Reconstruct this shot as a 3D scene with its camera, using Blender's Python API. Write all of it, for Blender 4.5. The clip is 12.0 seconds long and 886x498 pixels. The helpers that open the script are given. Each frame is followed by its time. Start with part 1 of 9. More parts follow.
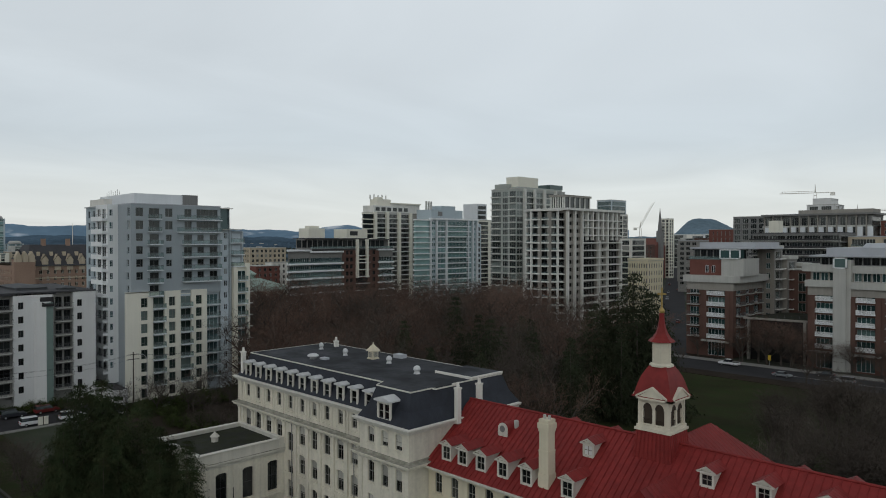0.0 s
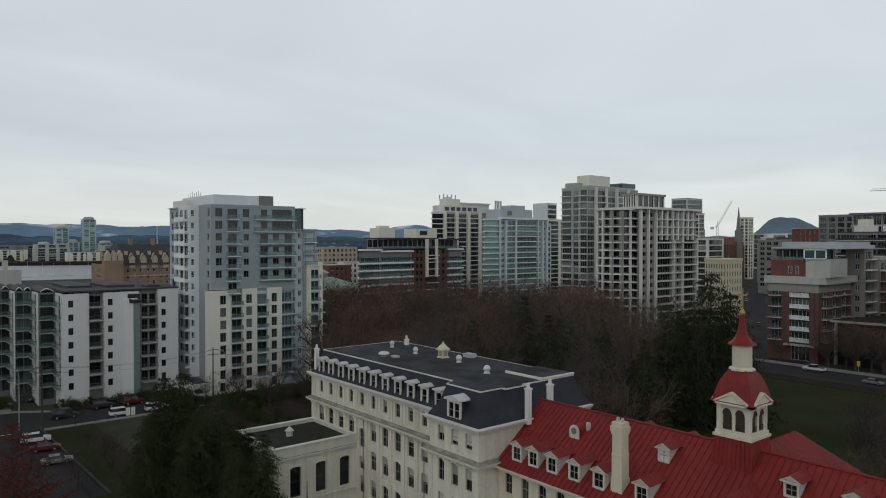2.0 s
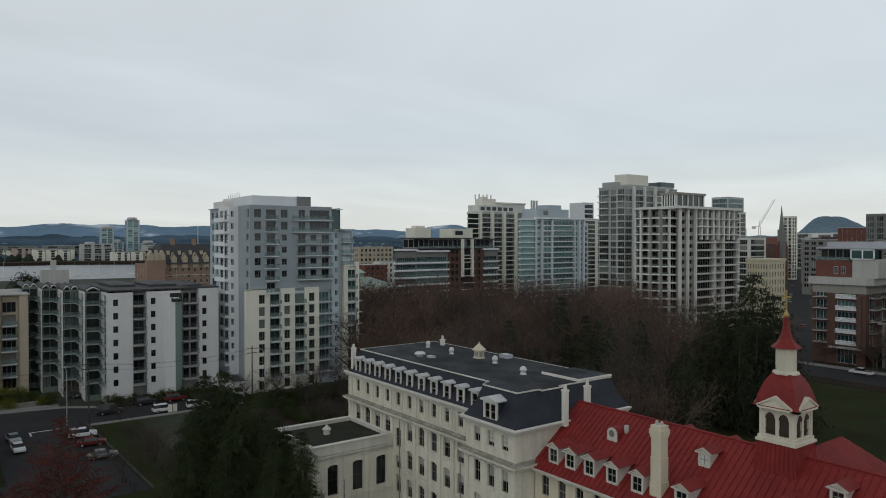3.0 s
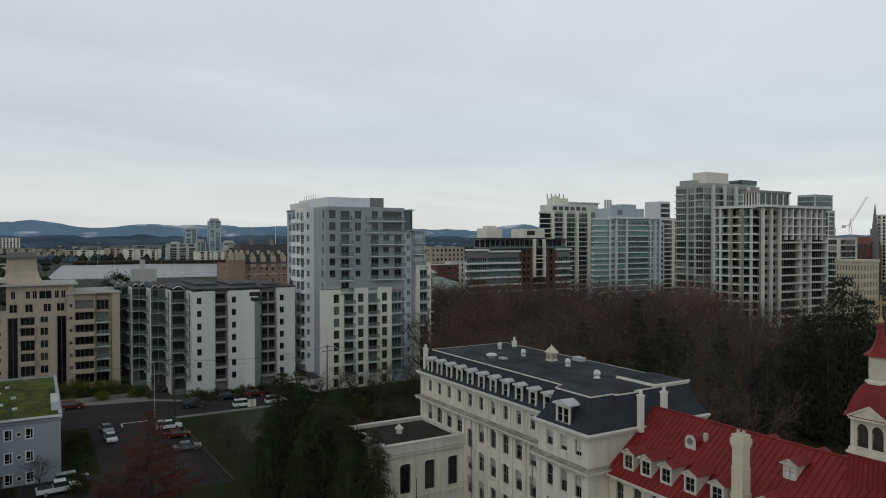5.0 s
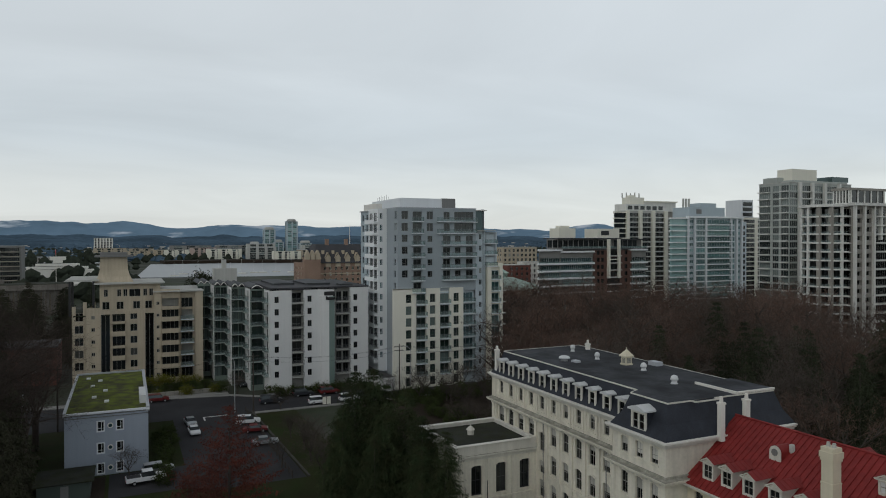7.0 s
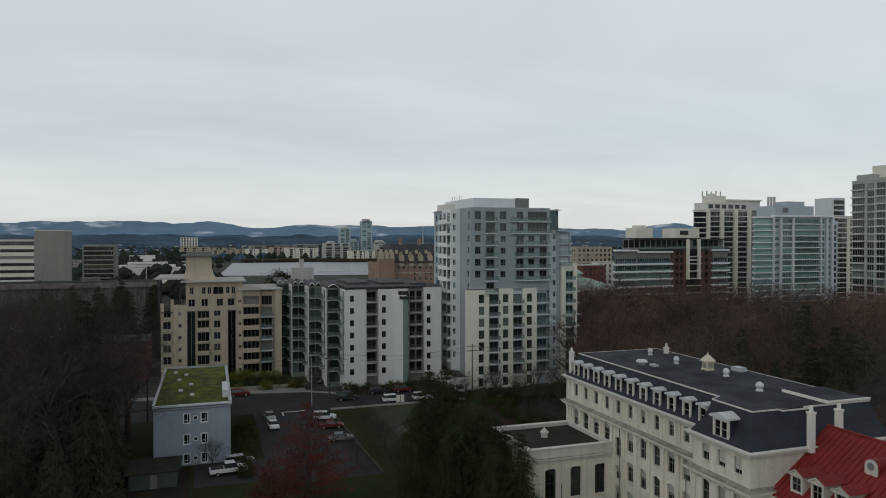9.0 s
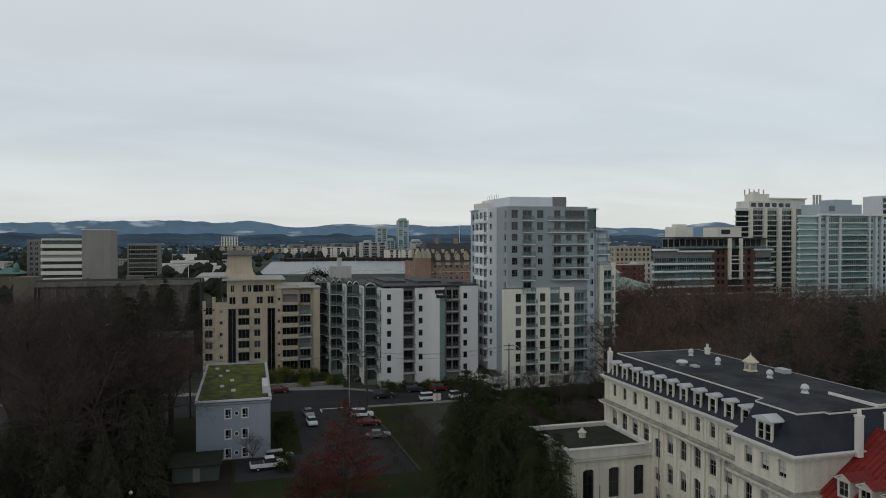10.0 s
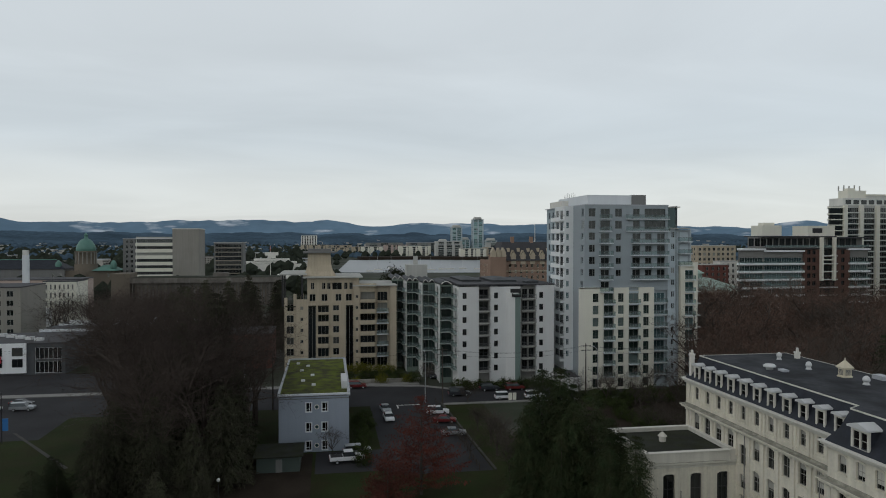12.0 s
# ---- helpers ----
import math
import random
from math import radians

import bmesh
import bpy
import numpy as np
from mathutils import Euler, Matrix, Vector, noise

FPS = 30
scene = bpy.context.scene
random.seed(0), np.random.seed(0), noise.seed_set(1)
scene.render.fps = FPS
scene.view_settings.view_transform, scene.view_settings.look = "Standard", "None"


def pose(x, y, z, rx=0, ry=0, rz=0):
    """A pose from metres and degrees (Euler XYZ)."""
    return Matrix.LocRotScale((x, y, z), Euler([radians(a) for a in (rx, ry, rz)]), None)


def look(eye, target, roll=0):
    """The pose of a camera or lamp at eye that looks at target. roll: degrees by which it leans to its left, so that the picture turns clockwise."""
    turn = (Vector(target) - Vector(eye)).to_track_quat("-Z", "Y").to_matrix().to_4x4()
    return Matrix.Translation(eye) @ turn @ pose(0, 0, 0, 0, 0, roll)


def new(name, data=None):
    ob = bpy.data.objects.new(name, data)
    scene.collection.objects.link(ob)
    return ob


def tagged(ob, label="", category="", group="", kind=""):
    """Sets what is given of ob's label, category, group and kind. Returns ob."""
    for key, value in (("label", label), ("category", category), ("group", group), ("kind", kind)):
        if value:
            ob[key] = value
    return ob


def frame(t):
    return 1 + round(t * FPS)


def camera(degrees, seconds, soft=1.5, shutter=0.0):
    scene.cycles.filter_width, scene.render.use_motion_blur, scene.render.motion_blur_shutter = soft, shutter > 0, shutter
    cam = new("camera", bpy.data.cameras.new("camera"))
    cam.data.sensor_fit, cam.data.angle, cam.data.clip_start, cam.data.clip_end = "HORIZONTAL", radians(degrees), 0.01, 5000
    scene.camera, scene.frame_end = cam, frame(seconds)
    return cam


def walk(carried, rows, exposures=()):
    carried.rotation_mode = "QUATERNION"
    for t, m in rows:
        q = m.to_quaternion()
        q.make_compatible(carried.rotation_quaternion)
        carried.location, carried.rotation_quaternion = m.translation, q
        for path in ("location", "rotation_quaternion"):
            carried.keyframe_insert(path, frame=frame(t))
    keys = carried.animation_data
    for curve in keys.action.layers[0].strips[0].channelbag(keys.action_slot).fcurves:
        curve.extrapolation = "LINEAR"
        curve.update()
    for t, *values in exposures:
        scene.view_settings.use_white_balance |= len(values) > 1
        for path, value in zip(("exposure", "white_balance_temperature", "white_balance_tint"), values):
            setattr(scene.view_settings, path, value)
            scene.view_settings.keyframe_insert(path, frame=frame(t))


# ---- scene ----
cam = camera(65.15, 12.0, soft=1.0)
PATH = [
    (0.0, pose(0.000, -0.000, 36.000, 89.37, 0.01, 45.00)),
    (0.5, pose(-0.029, 0.014, 35.955, 89.38, 0.03, 46.32)),
    (1.0, pose(-0.069, 0.014, 35.923, 89.38, 0.00, 47.80)),
    (1.5, pose(-0.129, 0.013, 35.912, 89.37, 0.03, 49.24)),
    (2.0, pose(-0.188, 0.010, 35.935, 89.35, 0.01, 50.70)),
    (2.5, pose(-0.219, -0.015, 35.971, 89.33, 0.00, 52.16)),
    (3.0, pose(-0.237, -0.048, 36.020, 89.33, 0.04, 53.63)),
    (5.0, pose(-0.264, -0.116, 36.239, 89.31, 0.07, 59.51)),
    (5.5, pose(-0.371, -0.091, 36.292, 89.31, 0.07, 60.99)),
    (6.0, pose(-0.455, -0.042, 36.327, 89.31, 0.07, 62.47)),
    (6.5, pose(-0.485, 0.020, 36.349, 89.31, 0.09, 63.95)),
    (7.0, pose(-0.504, 0.069, 36.376, 89.31, 0.08, 65.44)),
    (9.0, pose(-0.706, 0.016, 36.502, 89.28, 0.04, 71.43)),
    (9.5, pose(-0.686, -0.054, 36.472, 89.25, 0.02, 72.92)),
    (10.0, pose(-0.626, -0.145, 36.417, 89.22, 0.01, 74.42)),
    (10.5, pose(-0.575, -0.238, 36.381, 89.20, -0.03, 75.94)),
    (11.0, pose(-0.488, -0.294, 36.369, 89.16, -0.00, 77.48)),
    (11.5, pose(-0.410, -0.336, 36.373, 89.15, -0.03, 79.02)),
    (12.0, pose(-0.412, -0.399, 36.394, 89.13, -0.03, 80.59)),
]
walk(cam, PATH)

# ---- sky and light ----
SUN_EL, SUN_AZ = radians(32), radians(150)
world = bpy.data.worlds.new("overcast_sky")
scene.world = world
world.use_nodes = True
wn, wl = world.node_tree.nodes, world.node_tree.links
wn.clear()


def node(tree, kind, operation="", data_type=""):
    n = tree.nodes.new(kind)
    if operation:
        n.operation = operation
    if data_type:
        n.data_type = data_type
    return n


w_out = node(world.node_tree, "ShaderNodeOutputWorld")
w_bg = node(world.node_tree, "ShaderNodeBackground")
w_sky = node(world.node_tree, "ShaderNodeTexSky")
w_sky.sky_type, w_sky.sun_disc, w_sky.sun_elevation, w_sky.sun_rotation = "NISHITA", False, SUN_EL, SUN_AZ
w_co = node(world.node_tree, "ShaderNodeTexCoord")
w_sep = node(world.node_tree, "ShaderNodeSeparateXYZ")
wl.new(w_co.outputs["Generated"], w_sep.inputs[0])
# brightness of the cloud sheet by height: pale at the horizon, a greyer band, brighter overhead
w_ramp = node(world.node_tree, "ShaderNodeValToRGB")
w_ramp.color_ramp.interpolation = "EASE"
stops = [(0.0, (0.64, 0.665, 0.655)), (0.06, (0.63, 0.66, 0.66)), (0.14, (0.545, 0.595, 0.625)), (0.24, (0.585, 0.63, 0.655)),
         (0.36, (0.62, 0.665, 0.69)), (0.5, (0.37, 0.395, 0.41)), (1.0, (0.22, 0.235, 0.245))]
el = w_ramp.color_ramp.elements
el[0].position, el[0].color = stops[0][0], (*stops[0][1], 1)
el[1].position, el[1].color = stops[-1][0], (*stops[-1][1], 1)
for at_, col_ in stops[1:-1]:
    e_ = el.new(at_)
    e_.color = (*col_, 1)
wl.new(w_sep.outputs["Z"], w_ramp.inputs[0])
# long streaks of cloud: the direction projected on a flat sheet overhead
w_add = node(world.node_tree, "ShaderNodeMath", operation="ADD")
w_add.inputs[1].default_value = 0.12
wl.new(w_sep.outputs["Z"], w_add.inputs[0])
w_div = node(world.node_tree, "ShaderNodeVectorMath", operation="DIVIDE")
wl.new(w_co.outputs["Generated"], w_div.inputs[0])
w_cmb = node(world.node_tree, "ShaderNodeCombineXYZ")
for i_ in range(3):
    wl.new(w_add.outputs[0], w_cmb.inputs[i_])
wl.new(w_cmb.outputs[0], w_div.inputs[1])
w_map = node(world.node_tree, "ShaderNodeMapping")
w_map.inputs["Rotation"].default_value = (0, 0, radians(25))
w_map.inputs["Scale"].default_value = (0.8, 0.55, 0.0)
wl.new(w_div.outputs[0], w_map.inputs[0])
w_noise = node(world.node_tree, "ShaderNodeTexNoise")
w_noise.inputs["Scale"].default_value = 1.0
w_noise.inputs["Detail"].default_value = 7
w_noise.inputs["Roughness"].default_value = 0.5
w_noise.inputs["Distortion"].default_value = 0.9
wl.new(w_map.outputs[0], w_noise.inputs["Vector"])
w_amp = node(world.node_tree, "ShaderNodeMapRange")
for key, value in (("From Min", 0.25), ("From Max", 0.75), ("To Min", 0.915), ("To Max", 1.085)):
    w_amp.inputs[key].default_value = value
wl.new(w_noise.outputs[0], w_amp.inputs[0])
w_mul = node(world.node_tree, "ShaderNodeVectorMath", operation="SCALE")
wl.new(w_ramp.outputs[0], w_mul.inputs[0])
wl.new(w_amp.outputs[0], w_mul.inputs["Scale"])
# a thin share of the clear sky shines through the cloud
w_thin = node(world.node_tree, "ShaderNodeVectorMath", operation="SCALE")
w_thin.inputs["Scale"].default_value = 0.012
wl.new(w_sky.outputs[0], w_thin.inputs[0])
w_sum = node(world.node_tree, "ShaderNodeVectorMath", operation="ADD")
wl.new(w_mul.outputs[0], w_sum.inputs[0])
wl.new(w_thin.outputs[0], w_sum.inputs[1])
wl.new(w_sum.outputs[0], w_bg.inputs[0])
w_bg.inputs[1].default_value = 1.0
wl.new(w_bg.outputs[0], w_out.inputs[0])

sun = new("sun", bpy.data.lights.new("sun", "SUN"))
sun.data.energy, sun.data.angle, sun.data.color = 0.28, radians(40), (1.0, 0.96, 0.9)
sun.matrix_world = look((30, -60, 60), (0, 0, 0))
scene.view_settings.exposure = 0.0


# ---- materials ----
def mat(name, col, rough=0.75, var=0.15, scale=0.25, fine=6.0, bump=0.15, spec=0.4, metal=0.0, each=0.0, streak=0.0, second=None, soft=0.08):
    """A surface with broad and fine variation, optional rain streaks, and optional difference between objects."""
    m = bpy.data.materials.new(name)
    m.use_nodes = True
    t = m.node_tree
    b = t.nodes["Principled BSDF"]
    b.inputs["Roughness"].default_value = rough
    b.inputs["Metallic"].default_value = metal
    b.inputs["Specular IOR Level"].default_value = spec
    geo = node(t, "ShaderNodeNewGeometry")
    def noise_of(sc, detail, stretch=None):
        n = node(t, "ShaderNodeTexNoise")
        n.inputs["Scale"].default_value = sc
        n.inputs["Detail"].default_value = detail
        src = geo.outputs["Position"]
        if stretch:
            mp = node(t, "ShaderNodeMapping")
            mp.inputs["Scale"].default_value = stretch
            t.links.new(src, mp.inputs[0])
            src = mp.outputs[0]
        t.links.new(src, n.inputs["Vector"])
        return n.outputs[0]
    def spread(src, amount):
        r = node(t, "ShaderNodeMapRange")
        for key, value in (("From Min", 0.2), ("From Max", 0.8), ("To Min", 1 - amount), ("To Max", 1 + amount)):
            r.inputs[key].default_value = value
        t.links.new(src, r.inputs[0])
        return r.outputs[0]
    def times_(a, b_):
        n = node(t, "ShaderNodeMath", operation="MULTIPLY")
        t.links.new(a, n.inputs[0])
        t.links.new(b_, n.inputs[1])
        return n.outputs[0]
    small = noise_of(fine, 4)
    big = noise_of(scale, 3)
    f = times_(spread(big, var), spread(small, var * 0.7))
    if streak:
        f = times_(f, spread(noise_of(1.0, 4, (1.6, 1.6, 0.06)), streak))
    if each:
        oi = node(t, "ShaderNodeObjectInfo")
        r = node(t, "ShaderNodeMapRange")
        r.inputs["To Min"].default_value, r.inputs["To Max"].default_value = 1 - each, 1 + each
        t.links.new(oi.outputs["Random"], r.inputs[0])
        f = times_(f, r.outputs[0])
    if second:
        mx = node(t, "ShaderNodeMix", data_type="RGBA")
        mx.inputs[6].default_value, mx.inputs[7].default_value = (*col, 1), (*second, 1)
        rr = node(t, "ShaderNodeMapRange")
        rr.inputs["From Min"].default_value, rr.inputs["From Max"].default_value = 0.5 - soft, 0.5 + soft
        t.links.new(noise_of(scale * 2.3, 5), rr.inputs[0])
        t.links.new(rr.outputs[0], mx.inputs[0])
        base = mx.outputs[2]
    else:
        rgb = node(t, "ShaderNodeRGB")
        rgb.outputs[0].default_value = (*col, 1)
        base = rgb.outputs[0]
    sc = node(t, "ShaderNodeVectorMath", operation="SCALE")
    t.links.new(base, sc.inputs[0])
    t.links.new(f, sc.inputs["Scale"])
    t.links.new(sc.outputs[0], b.inputs["Base Color"])
    if bump:
        bp = node(t, "ShaderNodeBump")
        bp.inputs["Strength"].default_value = bump
        bp.inputs["Distance"].default_value = 0.05
        t.links.new(small, bp.inputs["Height"])
        t.links.new(bp.outputs[0], b.inputs["Normal"])
    return m


def glass_mat(name, dark, light, share=0.25, rough=0.06, tint=(0.9, 1.0, 1.0)):
    """Window glass in front of a dim room; in some windows a pale blind is drawn."""
    m = bpy.data.materials.new(name)
    m.use_nodes = True
    t = m.node_tree
    b = t.nodes["Principled BSDF"]
    b.inputs["Roughness"].default_value = rough
    b.inputs["Specular IOR Level"].default_value = 0.6
    b.inputs["Specular Tint"].default_value = (*tint, 1)
    oi = node(t, "ShaderNodeObjectInfo")
    r = node(t, "ShaderNodeValToRGB")
    r.color_ramp.interpolation = "CONSTANT"
    e = r.color_ramp.elements
    e[0].color = (*dark, 1)
    e[1].position, e[1].color = 1 - share * 0.5, (*light, 1)
    k = e.new(0.45)
    k.color = (*[c * 1.9 for c in dark], 1)
    k = e.new(1 - share)
    k.color = (*[(c + d) * 0.25 for c, d in zip(dark, light)], 1)
    t.links.new(oi.outputs["Random"], r.inputs[0])
    t.links.new(r.outputs[0], b.inputs["Base Color"])
    return m


M = dict(
    white_wall=mat("painted_white_stucco", (0.69, 0.655, 0.555), 0.85, 0.12, 0.15, 3, 0.12, 0.2, streak=0.16),
    cream_wall=mat("cream_stucco", (0.66, 0.60, 0.46), 0.85, 0.05, 0.15, 3, 0.1, 0.2, streak=0.08),
    ac_trim=mat("aged_white_trim", (0.62, 0.60, 0.535), 0.7, 0.06, 0.3, 5, 0.05, 0.2, streak=0.12),
    cream_yellow=mat("cream_yellow_render", (0.70, 0.63, 0.46), 0.85, 0.06, streak=0.06),
    trim=mat("white_painted_trim", (0.74, 0.72, 0.66), 0.6, 0.05, 0.3, 5, 0.05, streak=0.06),
    red_metal=mat("red_painted_metal_roof", (0.222, 0.027, 0.025), 0.55, 0.2, 0.25, 2, 0.05, 0.22, streak=0.1),
    slate=mat("blue_grey_slate", (0.027, 0.031, 0.041), 0.65, 0.3, 0.4, 7, 0.3, 0.25, streak=0.15),
    membrane=mat("grey_roof_membrane", (0.017, 0.019, 0.023), 0.75, 0.45, 0.12, 1.5, 0.1, 0.12, second=(0.05, 0.053, 0.06), soft=0.14),
    slate_membrane=mat("dark_grey_roofing", (0.085, 0.09, 0.095), 0.75, 0.2, 0.3, 3, 0.1, 0.25),
    moss_roof=mat("mossy_gravel_roof", (0.040, 0.042, 0.036), 0.9, 0.3, 0.3, 5, 0.3, 0.1, second=(0.036, 0.040, 0.024), soft=0.15),
    sedum=mat("sedum_roof", (0.12, 0.145, 0.025), 0.95, 0.3, 0.25, 7, 0.5, 0.1, second=(0.062, 0.062, 0.035), soft=0.14),
    tower_grey=mat("grey_panel", (0.335, 0.378, 0.402), 0.6, 0.05, 0.2, 4, 0.03, 0.35, streak=0.03),
    tower_blue=mat("blue_grey_panel", (0.49, 0.555, 0.59), 0.55, 0.05, 0.2, 4, 0.03, 0.4, streak=0.03),
    tower_cream=mat("pale_cream_panel", (0.76, 0.74, 0.64), 0.75, 0.04, 0.2, 4, 0.03, 0.3, streak=0.04),
    pale_wall=mat("pale_stucco", (0.66, 0.665, 0.655), 0.85, 0.05, 0.2, 4, 0.08, 0.2, streak=0.035),
    bay_wall=mat("grey_green_bay_wall", (0.17, 0.215, 0.185), 0.8, 0.08, streak=0.06),
    green_panel=mat("dark_green_panel", (0.06, 0.08, 0.07), 0.6, 0.1),
    green_stripe=mat("green_grey_panel", (0.16, 0.22, 0.20), 0.6, 0.1),
    beige=mat("beige_stucco", (0.47, 0.405, 0.305), 0.85, 0.1, 0.2, 4, 0.08, 0.2, streak=0.14),
    blue_siding=mat("blue_grey_siding", (0.33, 0.37, 0.43), 0.75, 0.06, 0.2, 5, 0.05, 0.3, streak=0.05),
    concrete=mat("weathered_concrete", (0.46, 0.46, 0.43), 0.85, 0.08, 0.15, 4, 0.15, 0.2, streak=0.10),
    grey_green=mat("grey_green_concrete", (0.40, 0.425, 0.40), 0.85, 0.08, 0.15, 4, 0.1, 0.2, streak=0.08),
    pale_concrete=mat("pale_concrete", (0.68, 0.68, 0.64), 0.85, 0.08, 0.15, 4, 0.1, 0.2, streak=0.08),
    dark_concrete=mat("dark_concrete", (0.20, 0.20, 0.195), 0.85, 0.1, 0.2, 4, 0.15, 0.2, streak=0.1),
    brown_brick=mat("brown_brick", (0.125, 0.072, 0.058), 0.85, 0.15, 0.4, 9, 0.2, 0.2, streak=0.06),
    brick=mat("red_brick", (0.17, 0.072, 0.058), 0.85, 0.15, 0.4, 9, 0.2, 0.2, streak=0.06),
    hotel_brick=mat("hotel_brick", (0.30, 0.205, 0.155), 0.85, 0.15, 0.1, 2, 0.1, 0.2),
    brown_stone=mat("brown_stone", (0.17, 0.145, 0.115), 0.85, 0.12, 0.1, 2, 0.1, 0.2),
    core_concrete=mat("brownish_concrete", (0.30, 0.285, 0.255), 0.85, 0.1, 0.1, 2, 0.1, 0.2, streak=0.1),
    bright_white=mat("bright_white_panel", (0.82, 0.84, 0.84), 0.6, 0.03, 0.2, 4, 0.03, 0.3, streak=0.03),
    sky_panel=mat("pale_blue_panel", (0.40, 0.47, 0.505), 0.55, 0.05, 0.2, 4, 0.03, 0.4, streak=0.03),
    museum_stone=mat("weathered_museum_stone", (0.20, 0.185, 0.165), 0.9, 0.25, 0.12, 2, 0.2, 0.15, streak=0.2, second=(0.15, 0.135, 0.12), soft=0.12),
    pink=mat("pinkish_stone", (0.48, 0.38, 0.33), 0.85, 0.08),
    grey_wall=mat("grey_render", (0.25, 0.245, 0.23), 0.85, 0.08, 0.15, 4, 0.1, 0.2, streak=0.08),
    copper=mat("green_copper", (0.12, 0.25, 0.21), 0.6, 0.15),
    mint=mat("mint_metal_roof", (0.36, 0.48, 0.42), 0.6, 0.1),
    dark_roof=mat("dark_roof", (0.055, 0.055, 0.06), 0.8, 0.2),
    light_roof=mat("pale_metal_roof", (0.42, 0.44, 0.47), 0.5, 0.1),
    house_wall=mat("house_paint", (0.42, 0.40, 0.36), 0.85, 0.1, each=0.45),
    house_roof=mat("house_shingles", (0.10, 0.09, 0.085), 0.9, 0.2, each=0.4),
    steel=mat("galvanised_steel", (0.45, 0.46, 0.47), 0.45, 0.1, metal=0.6),
    rail=mat("grey_rail", (0.11, 0.115, 0.12), 0.5, 0.05, bump=0),
    cool_white=mat("cool_white_panel", (0.68, 0.71, 0.73), 0.6, 0.04, 0.2, 4, 0.03, 0.3, streak=0.04),
    cream_trim=mat("cream_painted_trim", (0.66, 0.62, 0.51), 0.7, 0.06, 0.3, 5, 0.05, 0.2, streak=0.12),
    sash=mat("aged_sash_paint", (0.30, 0.29, 0.26), 0.6, 0.1, bump=0),
    dark_metal=mat("dark_metal", (0.03, 0.03, 0.032), 0.5, 0.1, bump=0),
    gold=mat("gilding", (0.45, 0.32, 0.11), 0.45, 0.05, metal=0.5, bump=0),
    asphalt=mat("asphalt", (0.045, 0.045, 0.048), 0.9, 0.22, 0.12, 8, 0.2, 0.1),
    pavement=mat("pavement_concrete", (0.25, 0.245, 0.23), 0.9, 0.1, 0.5, 6, 0.1),
    footpath=mat("worn_footpath", (0.085, 0.082, 0.075), 0.9, 0.2, 0.5, 6, 0.1, 0.1),
    paint=mat("road_paint", (0.65, 0.65, 0.62), 0.7, 0.1),
    grass=mat("winter_grass", (0.027, 0.039, 0.012), 0.95, 0.35, 0.08, 4, 0.4, 0.1, second=(0.032, 0.033, 0.014), soft=0.14),
    ground=mat("city_ground", (0.075, 0.078, 0.066), 0.95, 0.3, 0.01, 0.1, 0.1, 0.1, second=(0.045, 0.055, 0.035)),
    soil=mat("leaf_litter", (0.036, 0.028, 0.021), 0.95, 0.3, 0.2, 4, 0.4, 0.1),
    bark=mat("bark", (0.075, 0.065, 0.056), 0.95, 0.25, 0.5, 9, 0.4, 0.1),
    twig=mat("bare_twigs", (0.137, 0.090, 0.071), 0.95, 0.25, 0.05, 2, 0.0, 0.05, each=0.5),
    twig_dark=mat("grey_twigs", (0.095, 0.08, 0.068), 0.95, 0.2, 0.1, 2, 0.0, 0.05, each=0.35),
    needle=mat("conifer_needles", (0.030, 0.041, 0.022), 0.9, 0.4, 0.35, 5, 0.0, 0.1, each=0.25, second=(0.037, 0.040, 0.023), soft=0.15),
    needle_green=mat("cedar_needles", (0.030, 0.046, 0.021), 0.9, 0.4, 0.35, 5, 0.0, 0.1, each=0.25, second=(0.041, 0.046, 0.022), soft=0.15),
    needle_dull=mat("dull_evergreen_needles", (0.056, 0.060, 0.036), 0.9, 0.4, 0.3, 5, 0.0, 0.1, each=0.3, second=(0.048, 0.044, 0.032), soft=0.15),
    leaf_red=mat("russet_leaves", (0.128, 0.040, 0.028), 0.9, 0.45, 0.35, 4, 0.0, 0.1, second=(0.095, 0.035, 0.028), soft=0.12),
    leaf_dark_red=mat("dark_russet_leaves", (0.095, 0.036, 0.028), 0.9, 0.45, 0.4, 4, 0.0, 0.1),
    hedge=mat("hedge_leaves", (0.045, 0.06, 0.02), 0.9, 0.4, 0.5, 5, 0.0, 0.1, each=0.3),
    hedge_yellow=mat("yellow_green_leaves", (0.13, 0.13, 0.02), 0.9, 0.3, 0.5, 5, 0.0, 0.1),
    # wooded hills: blue of distance haze painted into the colour
    hill_near_haze=mat("near_hills_haze_blue", (0.075, 0.115, 0.155), 1.0, 0.4, 0.004, 0.05, 0, 0.0),
    hill_knoll_haze=mat("wooded_knoll_haze_blue", (0.145, 0.205, 0.25), 1.0, 0.25, 0.004, 0.05, 0, 0.0),
    far_tree=mat("far_trees", (0.038, 0.045, 0.034), 1.0, 0.4, 0.02, 0.3, 0, 0.0),
    glass=glass_mat("dark_window_glass", (0.010, 0.012, 0.013), (0.26, 0.26, 0.24), 0.12),
    glass_dark=glass_mat("unlit_window_glass", (0.008, 0.009, 0.010), (0.03, 0.03, 0.03), 0.1),
    glass_blue=glass_mat("blue_green_glass", (0.04, 0.07, 0.075), (0.16, 0.23, 0.23), 0.35, 0.08, (0.8, 1.0, 1.0)),
    glass_teal=glass_mat("teal_glass", (0.02, 0.042, 0.042), (0.10, 0.155, 0.15), 0.25, 0.08, (0.8, 1.0, 0.97)),
